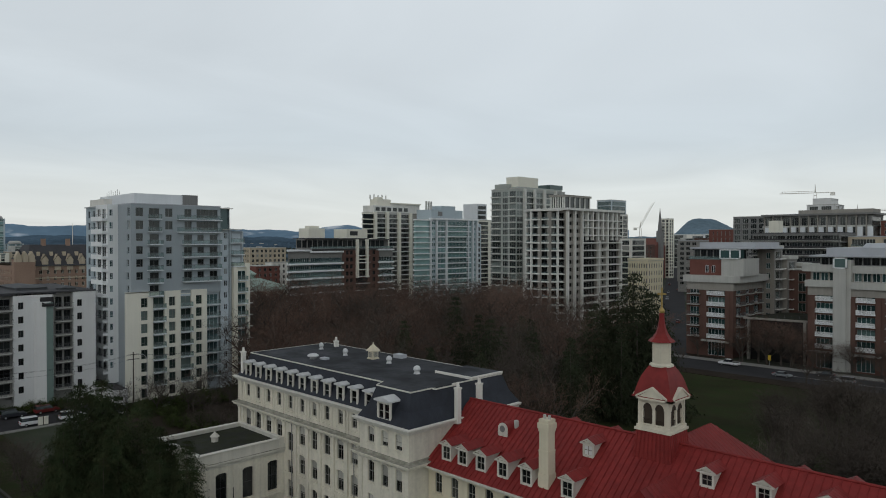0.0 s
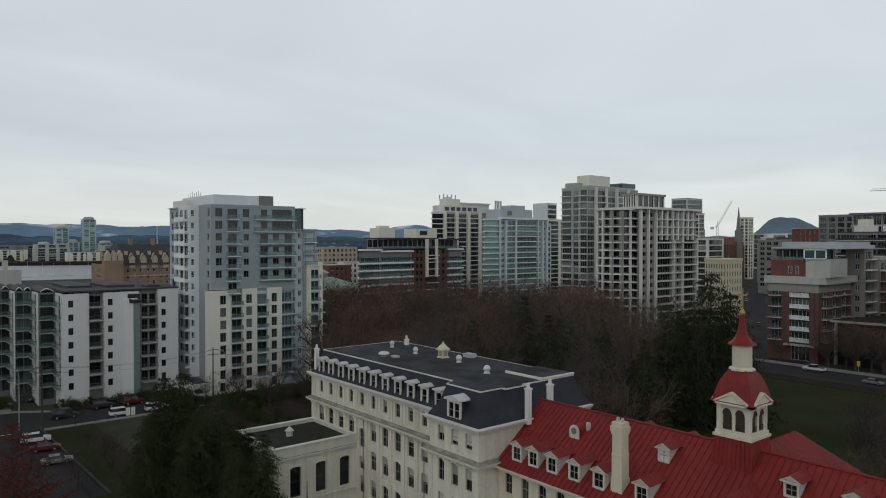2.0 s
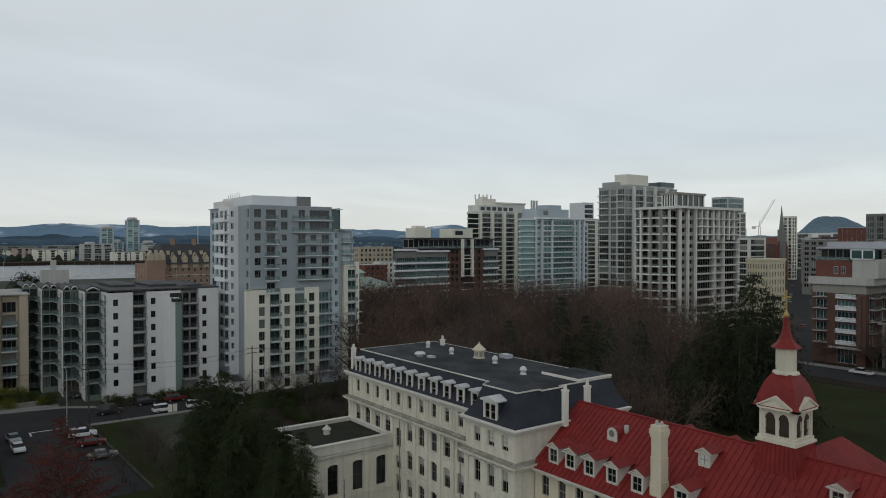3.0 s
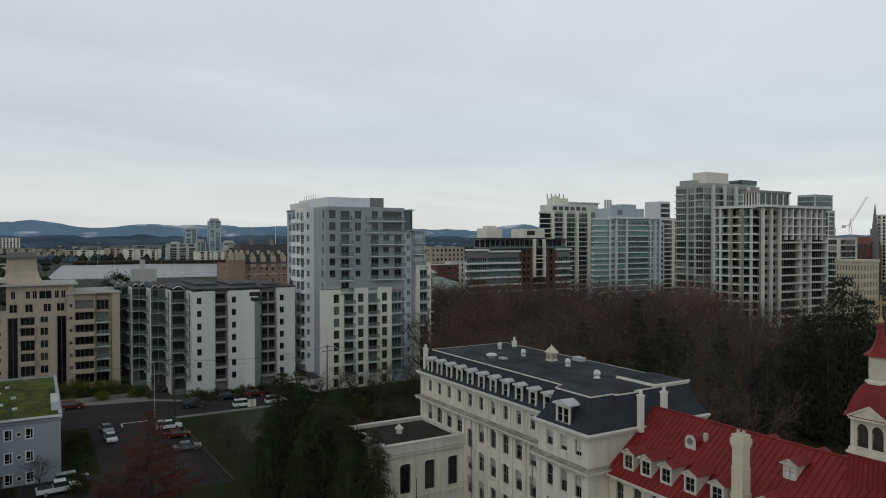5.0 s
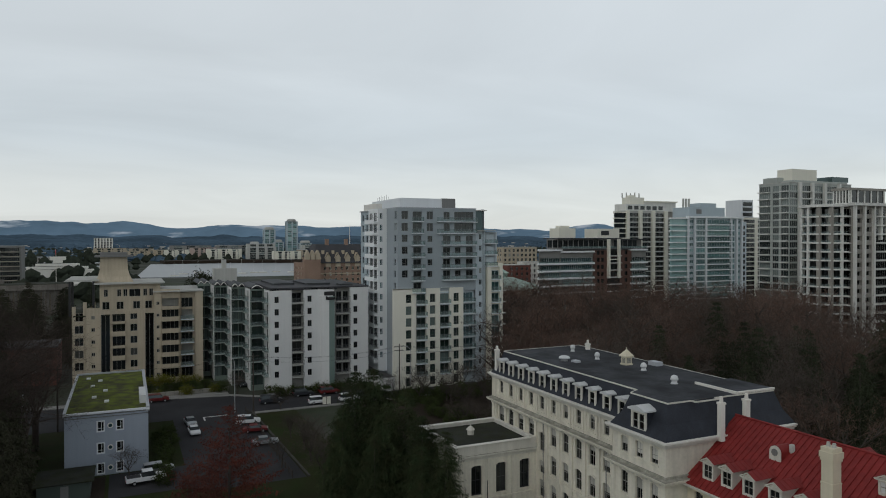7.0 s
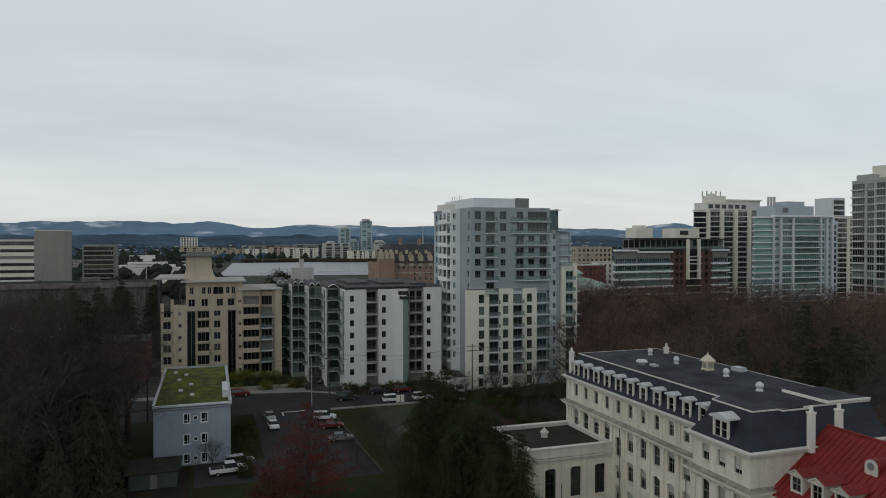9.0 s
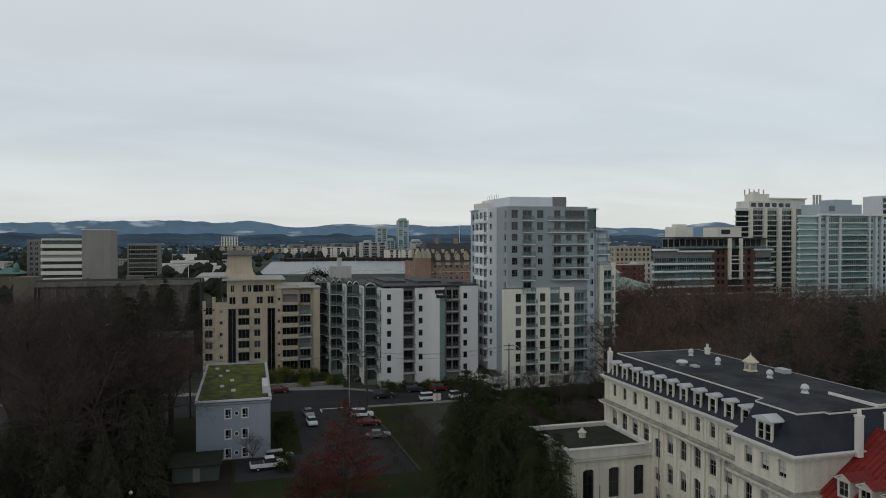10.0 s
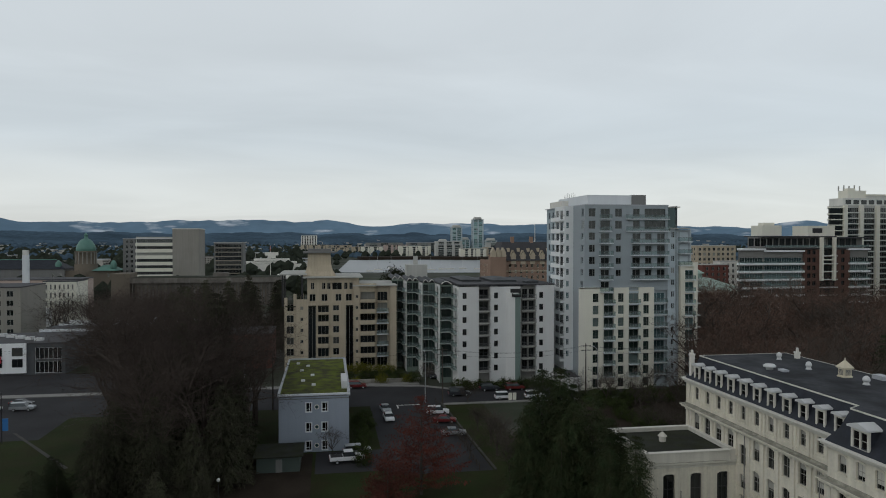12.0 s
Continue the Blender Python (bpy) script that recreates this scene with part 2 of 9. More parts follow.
    glass_deep=glass_mat("deep_green_glass", (0.015, 0.025, 0.022), (0.13, 0.17, 0.16), 0.25, 0.06),
    glass_curtain=glass_mat("curtain_glass", (0.08, 0.15, 0.15), (0.28, 0.42, 0.41), 0.45, 0.08, (0.8, 1.0, 1.0)),
    glass_grey=glass_mat("grey_glass", (0.02, 0.027, 0.027), (0.17, 0.20, 0.19), 0.35, 0.08),
    car_white=mat("white_car_paint", (0.75, 0.76, 0.77), 0.3, 0.02, bump=0, spec=0.6),
    car_silver=mat("silver_car_paint", (0.35, 0.37, 0.39), 0.3, 0.02, bump=0, spec=0.6, metal=0.4),
    car_red=mat("dark_red_car_paint", (0.16, 0.02, 0.02), 0.3, 0.02, bump=0, spec=0.6),
    car_dark=mat("dark_car_paint", (0.03, 0.033, 0.04), 0.3, 0.02, bump=0, spec=0.6),
    tyre=mat("tyre_rubber", (0.02, 0.02, 0.02), 0.9, 0.1, bump=0),
    sign_blue=mat("blue_sign", (0.03, 0.16, 0.42), 0.6, 0.05, bump=0),
    sign_red=mat("red_sign", (0.5, 0.03, 0.04), 0.6, 0.05, bump=0),
    twig_brown=mat("dark_brown_twigs", (0.076, 0.061, 0.053), 0.95, 0.25, 0.1, 2, 0.0, 0.05, each=0.3),
    blind=mat("drawn_window_blind", (0.42, 0.41, 0.37), 0.9, 0.1, bump=0, each=0.35),
    weathered=mat("weathered_ledge_top", (0.40, 0.385, 0.33), 0.95, 0.25, 0.5, 5, 0.2, 0.1, second=(0.27, 0.265, 0.22), soft=0.12),
    bell_room=mat("bell_room_timber", (0.055, 0.042, 0.03), 0.85, 0.2, bump=0),
    canopy_shade=mat("canopy_shade", (0.02, 0.02, 0.02), 0.9, 0.1, bump=0),
    lamp_globe=mat("white_globe", (0.8, 0.8, 0.78), 0.4, 0.02, bump=0),
    yellow=mat("yellow_paint", (0.6, 0.42, 0.04), 0.6, 0.05, bump=0),
)
def water_mat():
    m = mat("harbour_water", (0.20, 0.215, 0.225), 0.38, 0.08, 0.004, 0.05, 0.02, 0.5)
    return m
M["water"] = water_mat()


# ---- building blocks ----
def thing(name, label, category, at=(0, 0, 0), group="", rz=0.0):
    ob = new(name)
    ob.matrix_basis = pose(*at, 0, 0, rz)
    ob.empty_display_size = 0.5
    return tagged(ob, label, category, group)


def mesh_of(bm, name, *mats):
    me = bpy.data.meshes.new(name)
    bm.to_mesh(me)
    bm.free()
    for m in mats:
        me.materials.append(m)
    return me


def part(name, bm, material, parent, label="", m=None):
    """Links a bmesh, or a mesh that is shared, as one part under a thing or part."""
    if isinstance(bm, bmesh.types.BMesh):
        bm = mesh_of(bm, name, *(material if isinstance(material, (list, tuple)) else (material,)))
    ob = new(name, bm)
    ob.parent = parent
    if m is not None:
        ob.matrix_basis = m
    return tagged(ob, label)


def box(bm, x0, x1, y0, y1, z0, z1, mi=0):
    v = [bm.verts.new((x, y, z)) for z in (z0, z1) for y in (y0, y1) for x in (x0, x1)]
    for q in ((0, 2, 3, 1), (4, 5, 7, 6), (0, 1, 5, 4), (2, 6, 7, 3), (0, 4, 6, 2), (1, 3, 7, 5)):
        f = bm.faces.new([v[i] for i in q])
        f.material_index = mi
    return bm


def poly(bm, pts, mi=0):
    f = bm.faces.new([bm.verts.new(p) for p in pts])
    f.material_index = mi
    return f


def prism(bm, outline, z0, z1, mi=0):
    """Upright solid over a plan outline given counter-clockwise."""
    lo = [bm.verts.new((x, y, z0)) for x, y in outline]
    hi = [bm.verts.new((x, y, z1)) for x, y in outline]
    n = len(lo)
    for i in range(n):
        f = bm.faces.new((lo[i], lo[(i + 1) % n], hi[(i + 1) % n], hi[i]))
        f.material_index = mi
    bm.faces.new(hi).material_index = mi
    bm.faces.new(lo[::-1]).material_index = mi
    return bm


def lathe(bm, profile, n=8, turn=0.0, cx=0.0, cy=0.0, mi=0, sq=False):
    """A turned or square-plan form from (radius, z) pairs."""
    rings = []
    for r, z in profile:
        ring = []
        for i in range(n):
            a = turn + 2 * math.pi * i / n
            ring.append(bm.verts.new((cx + r * math.cos(a), cy + r * math.sin(a), z)))
        rings.append(ring)
    for a, b in zip(rings, rings[1:]):
        for i in range(n):
            f = bm.faces.new((a[i], a[(i + 1) % n], b[(i + 1) % n], b[i]))
            f.material_index = mi
            f.smooth = n > 10
    bm.faces.new(rings[0][::-1]).material_index = mi
    bm.faces.new(rings[-1]).material_index = mi
    return bm


CACHE = {}


def window_mesh(w, h, kind, fm, gm):
    """A window in its opening: x across, y inwards, origin at the foot of its middle."""
    key = (round(w, 2), round(h, 2), kind, fm.name, gm.name)
    if key in CACHE:
        return CACHE[key]
    bm = bmesh.new()
    t = 0.07 if kind != "far" else 0.06
    box(bm, -w / 2, -w / 2 + t, -0.05, 0.05, 0, h)
    box(bm, w / 2 - t, w / 2, -0.05, 0.05, 0, h)
    box(bm, -w / 2 + t, w / 2 - t, -0.05, 0.05, 0, t)
    box(bm, -w / 2 + t, w / 2 - t, -0.05, 0.05, h - t, h)
    if kind == "sash":
        box(bm, -w / 2 + t, w / 2 - t, -0.04, 0.04, h * 0.5 - 0.035, h * 0.5 + 0.035)
        box(bm, -0.02, 0.02, -0.03, 0.03, t, h - t)
    elif kind == "pair":
        box(bm, -0.05, 0.05, -0.04, 0.04, t, h - t)
    elif kind == "strip":
        n = max(2, round(w / 1.1))
        for i in range(1, n):
            x = -w / 2 + w * i / n
            box(bm, x - 0.035, x + 0.035, -0.04, 0.04, t, h - t)
    elif kind == "tee":
        box(bm, w * 0.12, w * 0.12 + 0.06, -0.04, 0.04, t, h - t)
        box(bm, -w / 2 + t, w * 0.12, -0.04, 0.04, h * 0.28, h * 0.28 + 0.06)
    poly(bm, [(-w / 2 + t, 0.0, t), (w / 2 - t, 0.0, t), (w / 2 - t, 0.0, h - t), (-w / 2 + t, 0.0, h - t)], 1)
    CACHE[key] = mesh_of(bm, "window", fm, gm)
    return CACHE[key]


def wall_mesh(W, z0, z1, holes, depth):
    """A wall seen from outside, x from 0 to W, with openings that go into it; holes are (u0, u1, lo, hi)."""
    us = sorted({0.0, round(W, 4), *(round(v, 4) for h in holes for v in h[:2])})
    zs = sorted({round(z0, 4), round(z1, 4), *(round(v, 4) for h in holes for v in h[2:])})
    verts, faces, ids = [], [], {}
    def vid(x, y, z):
        k = (round(x, 3), y, round(z, 3))
        if k not in ids:
            ids[k] = len(verts)
            verts.append((x, y, z))
        return ids[k]
    hs = [(round(a, 4), round(b, 4), round(c, 4), round(d, 4)) for a, b, c, d in holes]
    for i in range(len(us) - 1):
        for j in range(len(zs) - 1):
            cu, cz = (us[i] + us[i + 1]) / 2, (zs[j] + zs[j + 1]) / 2
            if any(a < cu < b and c < cz < d for a, b, c, d in hs):
                continue
            faces.append((vid(us[i], 0, zs[j]), vid(us[i + 1], 0, zs[j]), vid(us[i + 1], 0, zs[j + 1]), vid(us[i], 0, zs[j + 1])))
    for a, b, c, d in hs:
        q = [(a, c), (b, c), (b, d), (a, d)]
        for k in range(4):
            (x1, y1), (x2, y2) = q[k], q[(k + 1) % 4]
            faces.append((vid(x1, 0, y1), vid(x1, depth, y1), vid(x2, depth, y2), vid(x2, 0, y2)))
    # the inner skin, so that the wall has its thickness
    t = depth + 0.06
    n = len(verts)
    verts.extend([(0, t, z0), (W, t, z0), (W, t, z1), (0, t, z1)])
    faces.append((n, n + 3, n + 2, n + 1))
    me = bpy.data.meshes.new("wall")
    me.from_pydata(verts, [], faces)
    return me


def face_matrix(a, b):
    d = Vector((b[0] - a[0], b[1] - a[1], 0)).normalized()
    inn = Vector((-d.y, d.x, 0))
    return Matrix(((d.x, inn.x, 0, a[0]), (d.y, inn.y, 0, a[1]), (0, 0, 1, 0), (0, 0, 0, 1)))


def pane_of(me):
    """The glass of a window as a mesh of its own, and the frame without it."""
    key = ("split", me.name)
    if key not in CACHE:
        out = []
        for want in (0, 1):
            bm = bmesh.new()
            bm.from_mesh(me)
            bmesh.ops.delete(bm, geom=[f for f in bm.faces if f.material_index != want], context="FACES")
            for f in bm.faces:
                f.material_index = 0
            out.append(mesh_of(bm, ("window", "pane")[want], me.materials[want]))
        CACHE[key] = out
    return CACHE[key]


def facade(parent, a, b, z0, z1, wm, wins=(), frame_mat=None, gm=None, depth=0.25, name="wall", split=False):
    """A wall from a to b (outside on the right hand). wins: (u of the middle, sill height, w, h, kind)."""
    W = math.hypot(b[0] - a[0], b[1] - a[1])
    frame_mat, gm = frame_mat or M["trim"], gm or M["glass"]
    me = wall_mesh(W, z0, z1, [(u - w / 2, u + w / 2, z, z + h) for u, z, w, h, k in wins], depth)
    me.materials.append(wm)
    fm = face_matrix(a, b)
    wall = part(name, me, None, parent, m=fm)
    for u, z, w, h, k in wins:
        me = window_mesh(w, h, k, frame_mat, gm)
        if split and k != "none":
            fr, pn = pane_of(me)
            part("window", fr, None, wall, m=pose(u, depth - 0.06, z))
            part("pane", pn, None, wall, m=pose(u, depth - 0.06, z))
        elif k != "none":
            part("window", me, None, wall, m=pose(u, depth - 0.06, z))
    return wall


def grid(us, zs, w, h, kind="pair"):
    return [(u, z, w, h, kind) for z in zs for u in us]


def balcony_meshes(w, d, style):
    key = ("bal", round(w, 2), round(d, 2), style)
    if key not in CACHE:
        bm = bmesh.new()
        box(bm, -w / 2, w / 2, -d, 0.0, -0.5 if style == "stack" else -0.12 if style == "dark" else -0.2, 0.0)
        if style == "far":
            box(bm, -w / 2, w / 2, -d, -d + 0.06, 0.0, 0.2)
        slab = mesh_of(bm, "balcony", {"stack": M["bright_white"], "dark": M["grey_green"], "bars": M["concrete"], "glass": M["cool_white"]}.get(style, M["pale_concrete"]))
        bm = bmesh.new()
        t = 0.04
        for x in (-w / 2 + 0.05, w / 2 - 0.05 - t):
            box(bm, x, x + t, -d + 0.05, -0.01, 0.98, 1.04)
        box(bm, -w / 2 + 0.05, w / 2 - 0.05, -d + 0.03, -d + 0.08, 0.99, 1.05)
        n = max(2, round(w / 1.2))
        for i in range(n + 1):
            x = -w / 2 + 0.05 + (w - 0.1 - t) * i / n
            box(bm, x, x + t, -d + 0.04, -d + 0.08, 0.0, 0.99)
        if style in ("glass", "teal", "dark"):
            poly(bm, [(-w / 2 + 0.06, -d + 0.06, 0.08), (w / 2 - 0.06, -d + 0.06, 0.08), (w / 2 - 0.06, -d + 0.06, 0.97), (-w / 2 + 0.06, -d + 0.06, 0.97)], 1)
            for x in (-w / 2 + 0.07, w / 2 - 0.07):
                poly(bm, [(x, -d + 0.08, 0.08), (x, -0.02, 0.08), (x, -0.02, 0.97), (x, -d + 0.08, 0.97)], 1)
        elif style == "stack":
            box(bm, -w / 2 + 0.05, w / 2 - 0.05, -d + 0.02, -d + 0.1, 0.0, 0.55, 2)
        else:
            k = max(6, round(w / 0.16))
            for i in range(k):
                x = -w / 2 + 0.08 + (w - 0.18) * i / k
                box(bm, x, x + 0.022, -d + 0.05, -d + 0.07, 0.08, 0.99)
            box(bm, -w / 2 + 0.05, w / 2 - 0.05, -d + 0.045, -d + 0.075, 0.06, 0.1)
        rail = mesh_of(bm, "railing", M["dark_metal"] if style == "dark" else M["rail"] if style != "white" else M["cool_white"], M["glass_rail"], M["bright_white"])
        CACHE[key] = (slab, rail)
    return CACHE[key]


def balcony(parent, u, z, w, d, style="glass"):
    """Parent is a wall: x along it, outside at negative y."""
    slab, rail = balcony_meshes(w, d, style)
    b = part("balcony", slab, None, parent, m=pose(u, 0, z))
    if style != "far":
        part("railing", rail, None, b)
    return b


def rail_glass():
    m = bpy.data.materials.new("balcony_glass")
    m.use_nodes = True
    t = m.node_tree
    b = t.nodes["Principled BSDF"]
    b.inputs["Base Color"].default_value = (0.30, 0.37, 0.37, 1)
    b.inputs["Roughness"].default_value = 0.1
    tr = node(t, "ShaderNodeBsdfTransparent")
    tr.inputs[0].default_value = (0.75, 0.85, 0.83, 1)
    mx = node(t, "ShaderNodeMixShader")
    mx.inputs[0].default_value = 0.34
    t.links.new(tr.outputs[0], mx.inputs[1])
    t.links.new(b.outputs[0], mx.inputs[2])
    t.links.new(mx.outputs[0], t.nodes["Material Output"].inputs[0])
    return m


M["glass_rail"] = rail_glass()


def flat_roof(parent, x0, x1, y0, y1, z, rm, pm, parapet=0.5, t=0.3, name="roof"):
    bm = bmesh.new()
    box(bm, x0, x1, y0, y1, z - 0.3, z)
    part(name, bm, rm, parent)
    if parapet:
        bm = bmesh.new()
        box(bm, x0 - 0.06, x1 + 0.06, y0 - 0.06, y0 + t, z - 0.02, z + parapet)
        box(bm, x0 - 0.06, x1 + 0.06, y1 - t, y1 + 0.06, z - 0.02, z + parapet)
        box(bm, x0 - 0.06, x0 + t, y0 + t, y1 - t, z - 0.02, z + parapet)
        box(bm, x1 - t, x1 + 0.06, y0 + t, y1 - t, z - 0.02, z + parapet)
        part("parapet", bm, pm, parent)


def solid(parent, name, x0, x1, y0, y1, z0, z1, material, label=""):
    return part(name, box(bmesh.new(), x0, x1, y0, y1, z0, z1), material, parent, label)


def spaced(W, n, margin=None):
    margin = W / n / 2 if margin is None else margin
    return [margin + (W - 2 * margin) * i / max(1, n - 1) for i in range(n)]


# ---- ground, streets, lawns ----
def sheet(name, pts, z, material, label, category, h=0.0):
    bm = bmesh.new()
    if h:
        prism(bm, pts, z - h, z)
    else:
        poly(bm, [(x, y, z) for x, y in pts])
    ob = new(name, mesh_of(bm, name, material))
    return tagged(ob, label, category, kind="structure")


def rect(x0, x1, y0, y1):
    return [(x0, y0), (x1, y0), (x1, y1), (x0, y1)]


sheet("ground", rect(-4950, 3000, -3500, 4950), 0.0, M["ground"], "dark winter ground of the city and its parks", "ground")
sheet("lawn", rect(-151, -60, -130, 33), 0.03, M["grass"], "dull green winter lawn beside the parking lane", "lawn")
sheet("lawn", rect(-60, 30, -60, 46), 0.032, M["grass"], "dull green winter lawn in front of the academy", "lawn")
sheet("lawn", rect(-90, 40, 66, 181), 0.034, M["grass"], "wide dark green park lawn behind the academy", "lawn")
sheet("scrub_floor", rect(-150, -97, 46, 66), 0.036, M["soil"], "dark bare scrub ground beside the hall", "ground")
sheet("park_floor", rect(-150, -90, 66, 215), 0.03, M["soil"], "leaf-littered brown ground under the park trees", "ground")
sheet("park_floor", rect(-250, -150, 92, 215), 0.03, M["soil"], "leaf-littered brown ground under the park trees", "ground")
sheet("road", [(-171, -300), (-151, -300), (-150.6, 90), (-163.2, 90), (-163.2, 30), (-168.6, 22), (-171, 8)], 0.05, M["asphalt"], "dark asphalt street in front of the apartment blocks", "road")
sheet("flower_bed", rect(-119, -80, -36, -3), 0.04, M["soil"], "dark bare soil bed under the trees", "flower bed")
sheet("parking_lane", [(-151.2, 8.5), (-106, 8.5), (-106, 25.2), (-151.2, 23.8)], 0.055, M["asphalt"], "dark asphalt parking lane with painted bays", "road")
sheet("parking_court", rect(-119.5, -108.5, -2.5, 8.5), 0.06, M["asphalt"], "asphalt court in front of the blue house", "road")
sheet("road", rect(-153, 60, 188, 204), 0.05, M["asphalt"], "asphalt street along the park lawn", "road")
sheet("road", [(-110, 204), (-97.5, 204), (-778, 1600), (-806, 1600)], 0.04, M["asphalt"], "long straight asphalt street running to the hills", "road")
sheet("road", rect(-153, -135, -130, -52), 0.045, M["asphalt"], "wide asphalt street with parked cars", "road")
sheet("pavement", rect(-174, -171, -300, 22), 0.17, M["pavement"], "pale concrete pavement with a kerb", "pavement", 0.17)
sheet("pavement", rect(-150.6, -149.2, 24.6, 90), 0.17, M["pavement"], "pale concrete pavement with a kerb", "pavement", 0.17)
sheet("pavement", rect(-114, 60, 204, 208), 0.17, M["pavement"], "pale concrete pavement with a kerb", "pavement", 0.17)
sheet("pavement", rect(-90, 60, 181, 188), 0.14, M["soil"], "reddish brown planted verge beside the street", "verge", 0.14)
sheet("car_park", rect(-200, -174, -130, -30), 0.045, M["asphalt"], "dark wet asphalt car park beside the street", "car park")
sheet("footpath", [(-140.4, -57.8), (-140.4, -58.4), (-117.4, -41.6), (-117.8, -41.0)], 0.05, M["footpath"], "narrow grey footpath across the lawn", "path")
for i_, (mx0, mx1, my0, my1) in enumerate(((-150.6, -150.2, 14.2, 19.4), (-150.2, -147.6, 14.2, 14.5), (-70, 20, 196, 196.2))):
    sheet("road_marking", rect(mx0, mx1, my0, my1), 0.075, M["paint"], "worn white painted road line", "road marking")


sheet("kerb", [(-151.4, 24.0), (-106, 25.4), (-106, 25.75), (-151.4, 24.35)], 0.24, M["footpath"], "worn concrete kerb along the parking lane", "kerb", 0.24)
sheet("pavement", [(-171, 8), (-168.6, 22), (-163.2, 30), (-164.6, 30.4), (-170.0, 22.6), (-172.4, 8)], 0.16, M["pavement"], "curved pale pavement at the forecourt", "pavement", 0.16)

# ---- the academy ----
academy = thing("academy_building", "long white academy with slate mansard and red metal roof", "academy", (-60, 55, 0))
A_IN = Matrix.Translation((60, -55, 0))


def apart(name, bm, material, parent=None, label=""):
    """A part of the academy in world coordinates."""
    if parent is None:
        return part(name, bm, material, academy, label, A_IN)
    return part(name, bm, material, parent, label)


wing = part("west_wing", box(bmesh.new(), -92.2, -53.6, 50.8, 65.6, 0, 16.2), M["white_wall"], academy, "", A_IN)
white, trim = M["white_wall"], M["ac_trim"]
ROWS_ = ((13.9, 1.7), (9.5, 2.4), (5.8, 2.4), (2.2, 2.3))


def sill_and_hood(wall, wins, mat_):
    key = None
    for u, z, w, h, k in wins:
        key = ("hood", round(w, 2), round(h, 2))
        if key not in CACHE:
            bm = bmesh.new()
            box(bm, -w / 2 - 0.15, w / 2 + 0.15, -0.14, 0.02, -0.16, -0.02)
            n = 6
            for i in range(n):
                a0, a1 = math.pi * (0.15 + 0.7 * i / n), math.pi * (0.15 + 0.7 * (i + 1) / n)
                r = w / 2 / math.cos(math.pi * 0.15)
                zc = h - r * math.sin(math.pi * 0.15)
                x0, z0 = r * math.cos(a1), zc + r * math.sin(a1) * 0.55
                x1, z1 = r * math.cos(a0), zc + r * math.sin(a0) * 0.55
                v = [bm.verts.new(p) for p in ((x0, -0.08, z0), (x1, -0.08, z1), (x1 * 1.22, -0.08, z1 + 0.16), (x0 * 1.22, -0.08, z0 + 0.16),
                                               (x0, 0.02, z0), (x1, 0.02, z1), (x1 * 1.22, 0.02, z1 + 0.16), (x0 * 1.22, 0.02, z0 + 0.16))]
                for q in ((0, 1, 2, 3), (0, 4, 5, 1), (3, 2, 6, 7)):
                    bm.faces.new([v[j] for j in q])
            CACHE[key] = mesh_of(bm, "window_surround", mat_)
        part("window_surround", CACHE[key], None, wall, m=pose(u, 0, z))


blind_rng = random.Random(5)


def hang_blinds(wall, wins, share=0.62, deep=0.3):
    """Pale roller blinds, drawn to different heights in some of the windows."""
    for u, z, w, h, k in wins:
        if blind_rng.random() > share:
            continue
        drop = round(h * blind_rng.choice((0.25, 0.4, 0.48, 0.48, 0.7)), 2)
        key = ("blind", round(w, 2), drop)
        if key not in CACHE:
            CACHE[key] = mesh_of(box(bmesh.new(), -w / 2 + 0.1, w / 2 - 0.1, -0.012, 0.0, -drop, 0.0), "blind", M["blind"])
        part("blind", CACHE[key], None, wall, "", pose(u, deep - 0.065, z + h - 0.08))


def ac_wall(a, b, z0, z1, wins, wm=white):
    w = facade(wing, a, b, z0, z1, wm, wins, M["sash"], M["glass_dark"], 0.3, split=True)
    sill_and_hood(w, wins, wm)
    hang_blinds(w, wins)
    return w


main_u = [2.62 + 2.737 * i for i in range(10)]
main_wins = grid(main_u, (13.9,), 1.0, 1.75, "sash")
main_wins += grid(main_u[:4], (9.4,), 1.45, 2.6, "sash") + grid(main_u[4:5], (8.3,), 1.25, 2.5, "sash") + grid(main_u[5:], (9.6,), 1.3, 2.4, "sash")
main_wins += grid(main_u[4:5], (5.25,), 1.2, 1.8, "sash") + grid(main_u[5:], (5.85,), 1.3, 2.45, "sash")
main_wins += grid(main_u[4:], (2.2,), 1.25, 2.3, "sash")
w_main = ac_wall((-92.4, 50.3), (-61.4, 50.3), 0, 16.3, main_wins)
w_pav = ac_wall((-61.4, 48.2), (-53.2, 48.2), 0, 16.3, [q for z, h in ROWS_ for q in grid((1.95, 4.28, 6.55), (z,), 1.1, h, "sash")])
ac_wall((-53.2, 48.2), (-53.2, 66.0), 0, 16.3, ())
ac_wall((-61.4, 50.3), (-61.4, 48.2), 0, 16.3, ())
ac_wall((-92.4, 66.0), (-92.4, 50.3), 0, 16.3, ())
